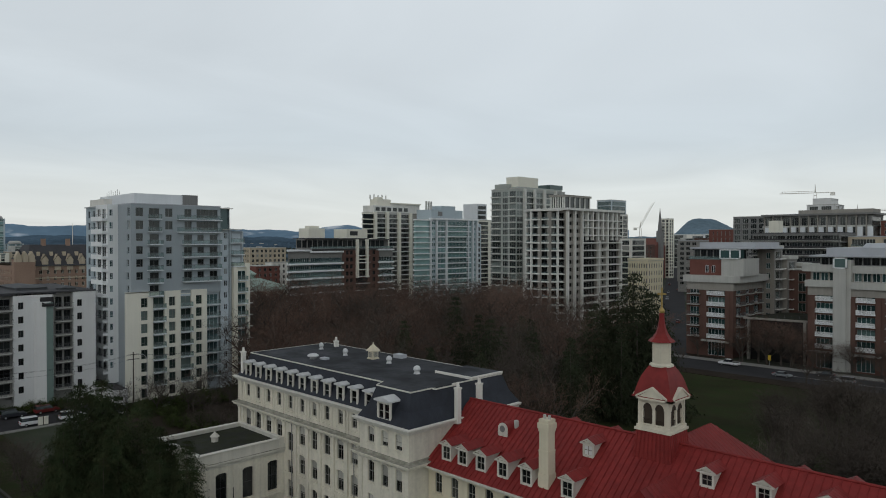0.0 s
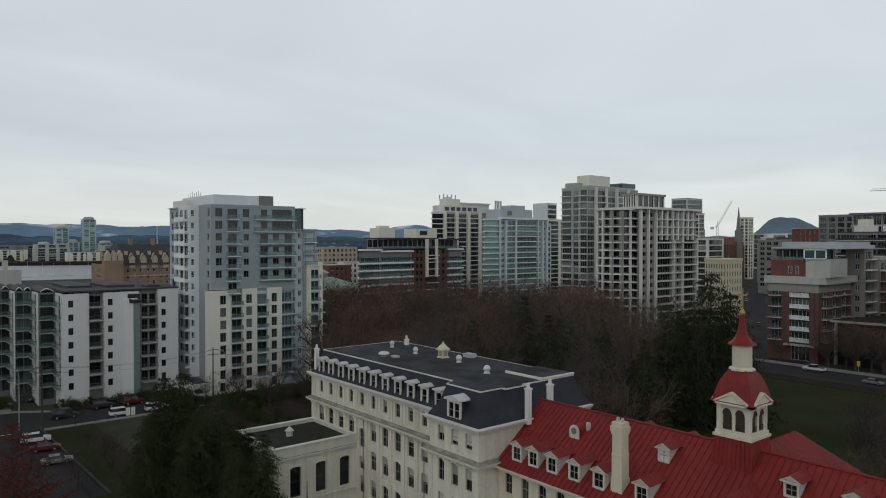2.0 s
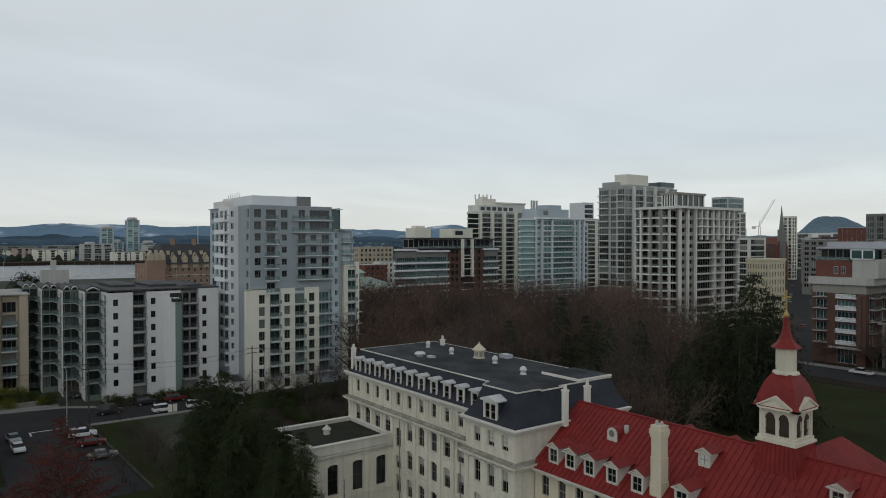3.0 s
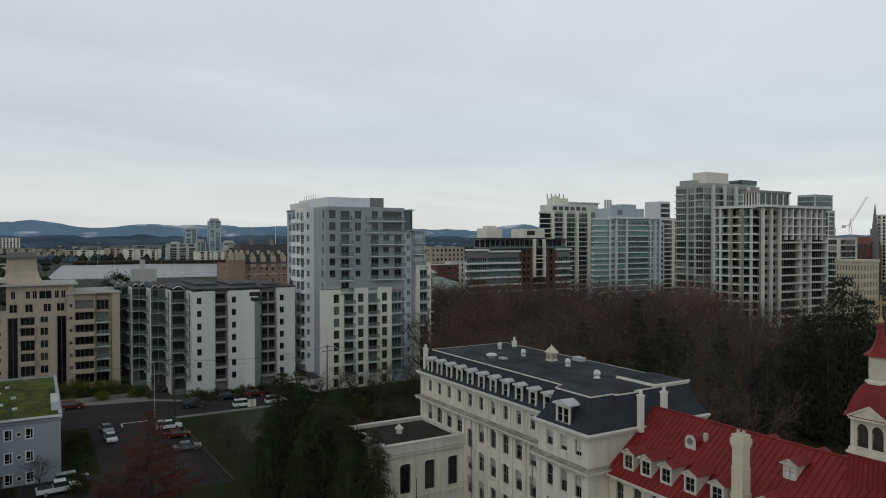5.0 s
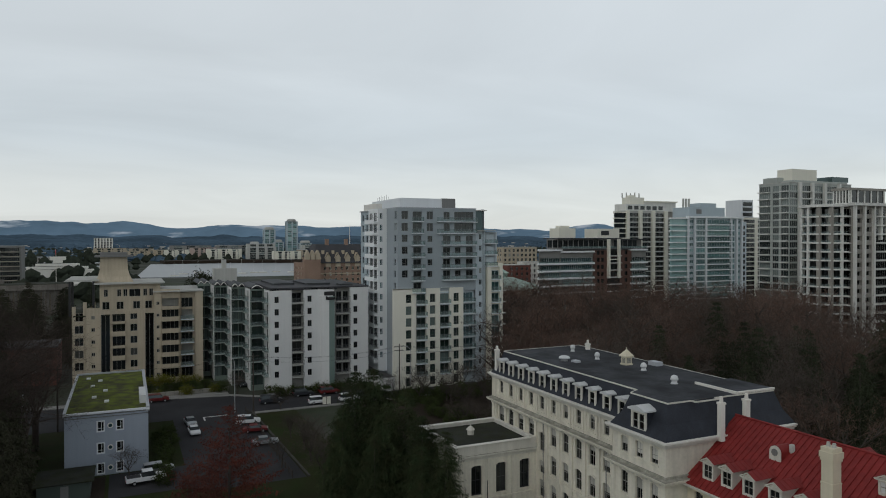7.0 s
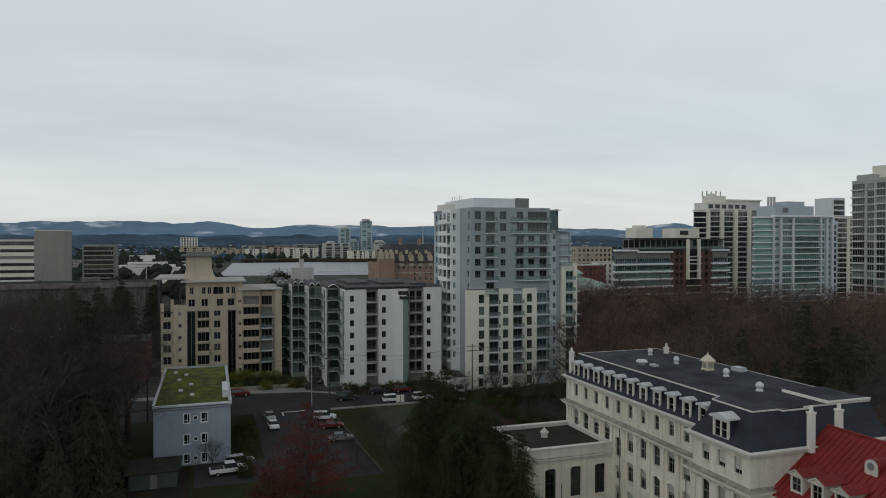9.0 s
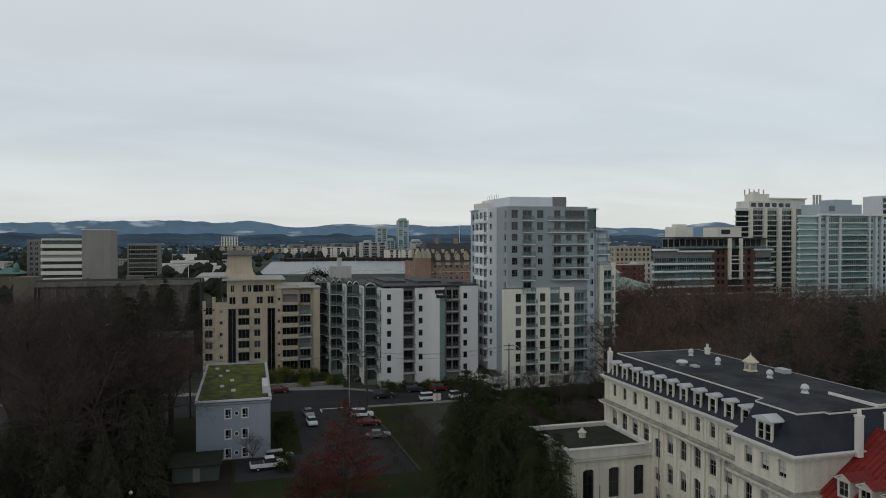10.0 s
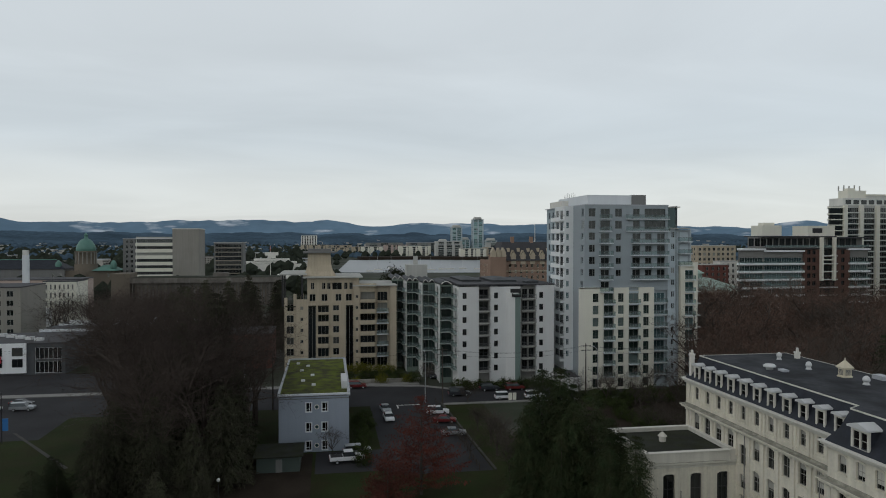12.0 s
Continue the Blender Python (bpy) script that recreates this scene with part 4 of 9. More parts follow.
for i in range(n):
    p, q = ring[i], ring[i + 1]
    poly(bm, [(p[0] * 1.05, 0.1, p[1] + 0.03), (p[0] * 1.05, 2.3, p[1] + 0.03), (q[0] * 1.05, 2.3, q[1] + 0.03), (q[0] * 1.05, 0.1, q[1] + 0.03)])
for s in (-1, 1):
    poly(bm, [(s * 0.65, 0.1, 0), (s * 0.65, 1.2, 0.8), (s * 0.65, 0.1, 0.8)])
part("dormer_roof", bm, red, rvd)
part("louvre", lathe(bmesh.new(), [(0.34, 0), (0.34, 0.04)], 14), M["dark_concrete"], rvd, "round grey louvre", pose(0, -0.02, 0.78, 90))
apart("roof_pipe", lathe(bmesh.new(), [(0.26, 16.2), (0.26, 17.3), (0.2, 17.4)], 12, 0, -45.4, 56.2), M["concrete"], None, "short grey roof pipe")
# tall cream chimney
bm = bmesh.new()
cx, cy = -38.4, 52.0
for half, z0, z1 in ((0.60, 11.5, 14.6), (0.54, 14.6, 16.6), (0.56, 16.6, 16.75), (0.51, 16.75, 18.5), (0.58, 18.5, 18.75), (0.64, 18.75, 19.25), (0.55, 19.25, 19.6)):
    box(bm, cx - half, cx + half, cy - half, cy + half, z0, z1)
apart("chimney", bm, cream, None, "tall cream rendered chimney with a moulded cap")
bm = bmesh.new()
for s in (-0.26, 0.26):
    lathe(bm, [(0.16, 19.6), (0.13, 19.95)], 10, 0, cx + s, cy)
apart("chimney_pot", bm, M["concrete"])


def cross_gable(y0, y1, ridge_z, half, cx, hip, name):
    """A cross wing roof whose ridge runs along y from y0 (joined) to y1 (its end)."""
    bm, seams = bmesh.new(), []
    s = 1 if y1 > y0 else -1
    ye = y1 + s * hip
    for k in (-1, 1):
        q = [(cx, y0, ridge_z), (cx, y1, ridge_z), (cx + k * half, ye, E_Z), (cx + k * half, y0, E_Z)]
        poly(bm, q if k * s < 0 else q[::-1])
        n = int(abs(ye - y0) / 0.6)
        for i in range(n):
            y = y0 + s * (0.3 + 0.6 * i)
            zt = ridge_z if s * (y1 - y) > 0 else ridge_z - (ridge_z - E_Z) * abs(y - y1) / max(hip, 0.01)
            f = (ridge_z - zt) / (ridge_z - E_Z)
            a0 = Vector((cx + k * half * f, y, zt + 0.05))
            b0 = Vector((cx + k * half, y, E_Z + 0.05))
            up = Vector((0, 0, 0.05))
            w_ = Vector((0, 0.03, 0))
            sb = bmesh.new()
            q = [sb.verts.new(p) for p in (a0 - w_, b0 - w_, b0 + up, a0 + up, b0 + w_, a0 + w_)]
            sb.faces.new(q[:4])
            sb.faces.new((q[3], q[2], q[4], q[5]))
            seams.append(sb)
    poly(bm, [(cx, y1, ridge_z), (cx - half, ye, E_Z), (cx + half, ye, E_Z)])
    r = apart(name, bm, red, None, "red standing-seam cross roof")
    for sb in seams:
        part("seam", sb, red, r)
    apart("cross_wing", box(bmesh.new(), cx - half + 0.6, cx + half - 0.6, min(y0, ye - s * 0.6), max(y0, ye - s * 0.6), 0, E_Z - 0.1), cream)
    return r


cross_gable(58, 67.6, 17.9, 7.0, -29.8, 5.5, "rear_roof_red")
cross_gable(58, 49.6, 16.3, 4.2, -27.6, 0.0, "front_roof_red")

# ---- cupola ----
CX, CY = -30.1, 57.9
cup = part("cupola", lathe(bmesh.new(), [(3.4, 15.4), (3.0, 17.6), (2.78, 18.95)], 4, math.pi / 4), red, academy, "white cupola with a red domed roof and gilded cross", A_IN @ pose(CX, CY, 0.25) @ Matrix.Diagonal((0.82, 0.82, 1, 1)))
bm = bmesh.new()
for k in range(4):
    for i in range(9):
        f = -0.9 + 0.225 * i
        p0, p1 = Vector((f * 2.3, -2.42, 15.5)), Vector((f * 1.95, -1.99, 18.9))
        r = Matrix.Rotation(k * math.pi / 2, 3, "Z")
        q = [r @ (p0 + Vector((-0.03, 0, 0))), r @ (p0 + Vector((0.03, -0.04, 0.05))), r @ (p1 + Vector((0.03, -0.04, 0.05))), r @ (p1 + Vector((-0.03, 0, 0)))]
        poly(bm, q)
part("seam", bm, red, cup)
bm = box(bmesh.new(), -2.12, 2.12, -2.12, 2.12, 18.9, 19.12)
box(bm, -1.95, 1.95, -1.95, 1.95, 19.12, 19.4)
part("base_ring", bm, M["cream_trim"], cup)
wz0, wz1 = 19.4, 21.75
for k in range(4):
    r = pose(0, 0, 0, 0, 0, 90 * k)
    wm_ = wall_mesh(3.5, wz0, wz1, [(0.52, 1.58, 19.5, 20.85), (1.92, 2.98, 19.5, 20.85)], 0.3)
    wm_.materials.append(M["cream_trim"])
    w_ = part("wall", wm_, None, cup, m=r @ pose(-1.75, -1.75, 0))
    for u in (1.05, 2.45):
        bm = bmesh.new()
        n = 8
        for i in range(n):
            a0, a1 = math.pi * i / n, math.pi * (i + 1) / n
            c = [(0.53 * math.cos(a0), 0.53 * math.sin(a0)), (0.53 * math.cos(a1), 0.53 * math.sin(a1))]
            poly(bm, [(c[0][0], -0.01, c[0][1]), (c[1][0], -0.01, c[1][1]), (0, -0.01, 0)][::-1])
        poly(bm, [(-0.53, 0.22, -1.35), (0.53, 0.22, -1.35), (0.53, 0.22, 0), (-0.53, 0.22, 0)])
        part("arched_opening", bm, M["bell_room"], w_, "dim brown arched bell opening", pose(u, 0, 20.85))
        bm = box(bmesh.new(), -0.53, 0.53, -0.02, 0.03, 0.42, 0.48)
        for j in range(7):
            box(bm, -0.46 + j * 0.15, -0.44 + j * 0.15, -0.01, 0.02, 0, 0.42)
        part("balustrade", bm, M["bell_room"], w_, "", pose(u, 0.06, 19.5))
        bm = bmesh.new()
        for i in range(n):
            a0, a1 = math.pi * i / n, math.pi * (i + 1) / n
            vs = []
            for rr in (0.535, 0.63):
                for aa in (a0, a1):
                    vs.append((rr * math.cos(aa), rr * math.sin(aa)))
            poly(bm, [(vs[0][0], -0.06, vs[0][1]), (vs[2][0], -0.06, vs[2][1]), (vs[3][0], -0.06, vs[3][1]), (vs[1][0], -0.06, vs[1][1])][::-1])
        part("arch_moulding", bm, M["cream_trim"], w_, "", pose(u, 0, 20.85))
    for u in (0.12, 3.38):
        part("corner_post", box(bmesh.new(), u - 0.16, u + 0.16, -0.1, 0.02, wz0, wz1), M["cream_trim"], w_)
    bm = bmesh.new()
    # pediment over each side
    poly(bm, [(-1.55, -2.3, 21.92), (1.55, -2.3, 21.92), (0, -2.3, 22.75)])
    for s in (-1, 1):
        q = [(s * 1.85, 21.86), (0, 22.72), (0, 22.9), (s * 1.85, 22.02)]
        a = [bm.verts.new((x, -2.42, z)) for x, z in q]
        b = [bm.verts.new((x, -1.5, z)) for x, z in q]
        bm.faces.new(a)
        for i in range(4):
            bm.faces.new((a[i], b[i], b[(i + 1) % 4], a[(i + 1) % 4]))
    box(bm, -2.42, 2.42, -2.42, -1.7, 21.74, 21.9)
    bmesh.ops.recalc_face_normals(bm, faces=bm.faces[:])
    part("pediment", bm, M["cream_trim"], cup, "", r)
R2 = math.sqrt(2)
part("dome", lathe(bmesh.new(), [(2.36 * R2, 21.9), (2.14 * R2, 22.12), (2.03 * R2, 22.5), (1.86 * R2, 23.05), (1.63 * R2, 23.6), (1.32 * R2, 24.15), (0.96 * R2, 24.6)], 4, math.pi / 4), red, cup, "red square dome")
bm = lathe(bmesh.new(), [(1.3, 24.55), (1.3, 24.72), (1.12, 24.82)], 8, math.pi / 8)
lathe(bm, [(0.97, 24.8), (0.97, 26.6), (1.12, 26.72), (1.12, 26.8)], 8, math.pi / 8)
lan = part("lantern", bm, M["cream_trim"], cup, "white octagonal louvred lantern")
for k in range(8):
    bm = bmesh.new()
    for j in range(12):
        box(bm, -0.25, 0.25, -0.97, -0.86, 24.98 + j * 0.13, 25.04 + j * 0.13)
    part("louvre", bm, M["cream_trim"], lan, "", pose(0, 0, 0, 0, 0, 45 * k))
part("spire_roof", lathe(bmesh.new(), [(1.46, 26.76), (1.4, 26.86), (1.0, 27.12), (0.66, 27.52), (0.44, 28.05), (0.31, 28.65), (0.25, 29.15), (0.33, 29.2), (0.26, 29.3)], 8, math.pi / 8), red, cup, "red flared lantern roof")
bm = lathe(bmesh.new(), [(0.12, 29.3), (0.28, 29.38), (0.3, 29.55), (0.14, 29.75), (0.07, 29.9)], 14)
box(bm, -0.07, 0.07, -0.07, 0.07, 29.8, 31.6)
box(bm, -0.5, 0.5, -0.06, 0.06, 30.95, 31.1)
part("cross", bm, M["gold"], cup, "gilded cross on a ball")


# ---- grey and cream apartment tower ----
FL = 2.92
tower = thing("apartment_tower", "tall grey and cream apartment tower with glass balconies", "apartment tower", (-172, 72, 0))
TW = Matrix.Translation((172, -72, 0))


def tpart(name, bm, m_, label=""):
    return part(name, bm, m_, tower, label, TW)


core = tpart("core", box(bmesh.new(), -188.5, -160.6, 61.8, 84.0, 0, 44.0), M["tower_grey"])
up_z = [44.1 - FL * (i + 1) for i in range(7)]          # floor levels of the grey upper part
lo_z = [up_z[-1] - FL * (i + 1) for i in range(7)]       # and of the cream lower part
XE = -158.7
tw_e = facade(core, (XE, 60.2), (XE, 81.6), 24.4, 44.4, M["tower_grey"],
              grid((1.9,), [z + 0.75 for z in up_z[2:6]], 1.5, 1.75, "tee") + grid((8.6,), [z + 0.75 for z in up_z[2:6]], 1.3, 1.5, "tee")
              + grid((5.2,), [z + 0.1 for z in up_z[2:7]], 2.1, 2.2, "pair")
              + grid((13.2, 19.6), [z + 0.1 for z in up_z[2:6]], 2.0, 2.2, "pair") + grid((16.3,), [z + 0.75 for z in up_z[2:6]], 1.6, 1.5, "tee")
              + grid((1.9, 8.6, 13.2), [z + 0.5 for z in up_z[:2]], 1.7, 1.95, "pair") + grid((5.2,), [z + 0.1 for z in up_z[:2]], 2.4, 2.3, "strip")
              + grid((18.0,), [z + 0.4 for z in up_z[:2]], 5.4, 2.1, "strip"),
              M["dark_concrete"], M["glass_dark"], 0.35)
for z in up_z[2:7]:
    balcony(tw_e, 5.2, z, 3.2, 1.5)
for z in up_z[2:6]:
    balcony(tw_e, 16.4, z, 9.4, 1.5)
for z in up_z[:2]:
    balcony(tw_e, 16.0, z, 11.0, 0.9)
    balcony(tw_e, 5.2, z, 3.0, 0.9)
# cream frame in front of the lower floors
cr_e = facade(core, (XE + 0.5, 58.9), (XE + 0.5, 77.8), 0.0, 24.6, M["tower_cream"],
              grid((4.0, 10.4, 16.9), [z + 0.35 for z in lo_z] + [0.6], 1.5, 2.1, "tee")
              + [(7.3, 0.5, 2.7, 24.1, "none"), (13.7, 0.5, 2.6, 24.1, "none")], M["dark_concrete"], M["glass_deep"], 0.45)
for z in lo_z:
    for u in (7.3, 13.7):
        part("window", window_mesh(2.3, 2.3, "strip", M["dark_concrete"], M["glass_deep"]), None, cr_e, m=pose(u, 0.3, z + 0.1))
        balcony(cr_e, u, z, 2.7, 1.1)
        part("panel", box(bmesh.new(), u - 1.3, u + 1.3, 0.24, 0.34, z + 2.42, z + FL), M["tower_blue"], cr_e)
facade(core, (XE - 0.4, 58.9), (XE + 0.5, 58.9), 0.0, 24.6, M["tower_cream"])
facade(core, (XE + 0.5, 77.8), (XE - 0.6, 77.8), 0.0, 24.6, M["tower_cream"])
tpart("frame_top", box(bmesh.new(), XE - 0.4, XE + 0.5, 58.9, 64.9, 24.4, 24.62), M["tower_cream"])
# recessed balcony bay beside the cream frame
gb = facade(core, (XE - 0.9, 77.8), (XE - 0.9, 81.6), 0.0, 27.0, M["tower_blue"], grid((1.9,), [z + 0.1 for z in lo_z], 3.0, 2.3, "strip"), M["tower_blue"], M["glass_blue"], 0.2)
for z in lo_z:
    balcony(gb, 1.9, z, 3.7, 1.2)
# stair strip, lower balconied wing and cream corner column
facade(core, (XE - 0.2, 81.6), (XE - 0.2, 84.4), 0.0, 38.8, M["tower_blue"], grid((1.4,), [38.8 - FL * (i + 1) + 0.8 for i in range(12)], 0.8, 1.4, "pair"), M["tower_blue"], M["glass"], 0.2)
tpart("side_block", box(bmesh.new(), -180, XE - 0.5, 84.0, 88.0, 0, 38.6), M["tower_blue"])
rb = facade(core, (XE - 0.4, 84.4), (XE - 0.4, 87.6), 0.0, 38.6, M["tower_grey"], grid((1.6,), [38.6 - FL * (i + 1) + 0.1 for i in range(12)], 2.2, 2.2, "pair"), M["tower_blue"], M["glass_blue"], 0.2)
for i in range(3):
    balcony(rb, 1.6, 38.6 - FL * (i + 1), 3.2, 1.4)
cc = facade(core, (XE + 0.9, 84.6), (XE + 0.9, 89.0), 0.0, 30.6, M["tower_cream"], [(2.3, 0.5, 2.4, 29.0, "none")], M["tower_blue"], M["glass_teal"], 0.5)
tpart("corner_column", box(bmesh.new(), -163.0, XE + 0.3, 84.7, 88.9, 0, 30.5), M["tower_cream"])
for i in range(10):
    z = 29.3 - FL * (i + 1)
    part("window", window_mesh(2.2, 2.2, "strip", M["tower_blue"], M["glass_teal"]), None, cc, m=pose(2.3, 0.45, z + 0.1))
    balcony(cc, 2.3, z, 2.5, 0.9)
    b2 = part("side_balcony", box(bmesh.new(), 4.4, 5.5, 0.3, 2.6, z - 0.2, z), M["concrete"], cc)
# glassy top corner with a thin canopy
tpart("corner_glass", box(bmesh.new(), -164, XE - 0.3, 81.7, 84.0, 38.9, 44.0), M["glass_blue"], "glazed top corner")
tpart("canopy", box(bmesh.new(), -166, XE + 0.3, 81.75, 84.7, 44.02, 44.22), M["trim"], "thin white canopy")
tpart("terrace_slab", box(bmesh.new(), -166, XE + 0.7, 81.7, 87.0, 38.8, 39.0), M["concrete"])
# side that faces the street corner: panels, white balcony stack
facade(core, (-177.0, 60.2), (XE, 60.2), 0.0, 44.4, M["tower_grey"],
              grid((17.0,), [z + 0.5 for z in up_z[:2]], 1.5, 2.0, "pair") + grid((16.6,), [z + 0.8 for z in up_z[2:4]], 1.3, 1.6, "tee") + grid((16.4,), [z + 0.8 for z in up_z[4:7]], 1.3, 1.6, "tee")
              + grid((1.8,), [z + 0.1 for z in up_z + lo_z], 1.8, 2.3, "pair"), M["tower_blue"], M["glass"], 0.3)
# white bay that stands out from the side, with wrapping balconies
WX0, WX1, WY = -174.0, -166.4, 57.9
ws = facade(core, (WX0, WY), (WX1, WY), 3.4, 44.2, M["bright_white"], grid((2.0, 5.2), [z + 0.1 for z in up_z + lo_z[:-1]], 2.4, 2.25, "pair"), M["cool_white"], M["glass_dark"], 0.25)
facade(core, (WX1, WY), (WX1, 60.2), 3.4, 44.2, M["bright_white"], grid((0.8,), [z + 0.7 for z in up_z + lo_z[:-1]], 0.75, 1.5, "tee"), M["cool_white"], M["glass_blue"], 0.15)
facade(core, (WX0, 60.2), (WX0, WY), 3.4, 44.2, M["cool_white"])
tpart("bay_roof", box(bmesh.new(), WX0, WX1 + 0.02, WY - 0.02, 60.2, 44.2, 44.5), M["bright_white"])
for z in up_z + lo_z[:-1]:
    balcony(ws, 3.8, z, 7.6, 1.15, "stack")
sl = facade(core, (-189.0, 60.6), (-177.0, 60.6), 0.0, 44.4, M["sky_panel"],
            grid((2.2, 5.6, 9.4), [z + 0.6 for z in up_z[:6]], 1.7, 1.8, "pair") + grid((3.2, 8.2), [z + 0.1 for z in up_z[6:] + lo_z], 3.6, 2.3, "strip"), M["sky_panel"], M["glass_dark"], 0.3)
for z in up_z[6:] + lo_z:
    balcony(sl, 7.4, z, 6.6, 1.6, "stack")
facade(core, (XE, 84), (-189, 84), 0, 44.4, M["tower_grey"])
tpart("roof", box(bmesh.new(), -189.0, XE + 0.05, 60.15, 81.7, 44.4, 44.62), M["light_roof"])
tpart("penthouse", box(bmesh.new(), -186.0, -164.0, 63.0, 78.0, 44.6, 47.2), M["cool_white"], "white roof plant room")
tpart("plant_screen", box(bmesh.new(), -172.0, -163.7, 74.5, 78.2, 44.6, 47.3), M["dark_concrete"], "grey louvred plant screen")
tpart("penthouse_step", box(bmesh.new(), -188.0, -178.0, 61.2, 64.0, 44.6, 46.4), M["trim"])
for i in range(7):
    tpart("antenna", lathe(bmesh.new(), [(0.05, 47.2), (0.04, 48.2 + 0.25 * (i % 3))], 5, 0, -183 + 1.4 * i, 63.6), M["dark_metal"])
# low podium
tpart("podium", box(bmesh.new(), -178, -157.2, 55.6, 58.8, 0, 3.4), M["pale_wall"], "low pale podium")
tpart("podium_deck", box(bmesh.new(), -177.6, -157.6, 56.0, 58.8, 3.4, 3.5), M["dark_roof"])

# ---- pale eight-storey block with staggered balconies ----
pale = thing("pale_apartment_block", "pale stuccoed apartment block with staggered green-glazed bays", "apartment block", (-180, 42, 0))
PB = Matrix.Translation((180, -42, 0))
XW = -164.5
FW = 2.93
wz = [25.0 - 1.3 - 1.9 - FW * i for i in range(7)]       # window sills
fz = [25.0 - 0.35 - FW * (i + 1) for i in range(8)]       # floor levels
pcore = part("core", box(bmesh.new(), -196, XW - 2.0, 31.8, 54.2, 0, 24.8), M["pale_wall"], pale, "", PB)


def pl_face(a, b, z0, z1, wins=(), wm=None, gm=None):
    return facade(pcore, a, b, z0, z1, wm or M["pale_wall"], wins, M["dark_metal"], gm or M["glass_dark"], 0.32)


pl_face((XW, 30.6), (XW, 35.6), 0, 25, grid((1.5,), wz, 1.0, 1.45, "pair"))
r1 = pl_face((XW - 1.1, 35.6), (XW - 1.1, 38.5), 0, 25, grid((1.45,), [z + 0.05 for z in fz[:7]], 2.2, 2.2, "pair"), M["grey_wall"], M["glass_dark"])
pl_face((XW, 38.5), (XW, 41.9), 0, 25, grid((1.4,), wz, 1.0, 1.45, "pair"))
pl_face((XW, 35.6), (XW - 1.1, 35.6), 0, 25)
pl_face((XW - 1.1, 38.5), (XW, 38.5), 0, 25)
r2 = pl_face((XW - 1.1, 46.4), (XW - 1.1, 50.0), 0, 25, grid((1.0, 2.7), [z + 0.05 for z in fz[:7]], 1.3, 2.2, "pair"), M["grey_wall"], M["glass_dark"])
pl_face((XW - 1.1, 50.0), (XW, 50.0), 0, 25)
pl_face((XW, 45.9), (XW - 1.1, 46.4), 0, 25)
pl_face((XW, 50.0), (XW, 54.6), 0, 25, grid((1.3,), wz, 1.0, 1.45, "pair"))
pl_face((XW, 54.6), (-196, 54.6), 0, 25)
for z in fz[:7]:
    balcony(r1, 1.45, z, 2.9, 1.9, "bars")
    balcony(r2, 1.8, z, 3.5, 1.9, "bars")
# projecting bay with a green stripe and sloped dark cap
bm = prism(bmesh.new(), [(XW - 0.5, 41.9), (XW + 0.5, 42.7), (XW + 1.1, 44.3), (XW + 1.1, 45.2), (XW - 0.5, 45.9)], 0, 23.2)
bay = part("stair_bay", bm, M["pale_wall"], pale, "", PB)
part("green_stripe", box(bmesh.new(), XW + 0.3, XW + 1.13, 44.4, 45.7, 0.5, 23.0), M["green_stripe"], pale, "grey-green vertical stripe", PB)
bm = bmesh.new()
a = [(XW - 0.5, 43.4, 24.7), (XW - 0.5, 46.1, 24.7), (XW + 1.4, 45.9, 22.3), (XW + 1.4, 43.7, 22.3)]
lo_ = [bm.verts.new((p[0], p[1], 22.2)) for p in a]
hi_ = [bm.verts.new(p) for p in a[:2]] + [bm.verts.new((p[0], p[1], 22.5)) for p in a[2:]]
bm.faces.new(hi_[::-1])
bm.faces.new(lo_)
for i in range(4):
    bm.faces.new((lo_[i], lo_[(i + 1) % 4], hi_[(i + 1) % 4], hi_[i]))
bmesh.ops.recalc_face_normals(bm, faces=bm.faces[:])
part("bay_cap", bm, M["tyre"], pale, "dark sloped cap", PB)
pl_face((XW, 41.9), (XW, 45.9), 0, 25)
# staggered glazed bays: an arched, balconied front at each step and a narrow pier side
def arch_head(x, y0, y1, z):
    """White arched head of a glazed bay, facing +x."""
    bm = bmesh.new()
    n, w = 10, y1 - y0
    for i in range(n):
        ta, tb = i / n, (i + 1) / n
        q = [(y0 + w * ta, z + 0.75 * math.sin(math.pi * ta)), (y0 + w * tb, z + 0.75 * math.sin(math.pi * tb))]
        v = [bm.verts.new(p) for p in ((x - 0.3, q[0][0], q[0][1]), (x - 0.3, q[1][0], q[1][1]), (x - 0.3, q[1][0], q[1][1] + 0.22), (x - 0.3, q[0][0], q[0][1] + 0.22),
                                       (x + 0.25, q[0][0], q[0][1]), (x + 0.25, q[1][0], q[1][1]), (x + 0.25, q[1][0], q[1][1] + 0.22), (x + 0.25, q[0][0], q[0][1] + 0.22))]
        for f in ((4, 5, 6, 7), (3, 2, 6, 7), (0, 4, 5, 1)):
            bm.faces.new([v[j] for j in f])
    return bm


def vault(x0, x1, y0, y1, z, rise):
    """Low barrel roof running along x."""
    bm = bmesh.new()
    n, w = 10, y1 - y0
    pts = [(y0 + w * i / n, z + rise * math.sin(math.pi * i / n)) for i in range(n + 1)]
    a_ = [bm.verts.new((x0, *p)) for p in pts]
    b_ = [bm.verts.new((x1, *p)) for p in pts]
    for i in range(n):
        bm.faces.new((a_[i], b_[i], b_[i + 1], a_[i + 1]))
    bm.faces.new(b_)
    bm.faces.new(a_[::-1])
    return bm


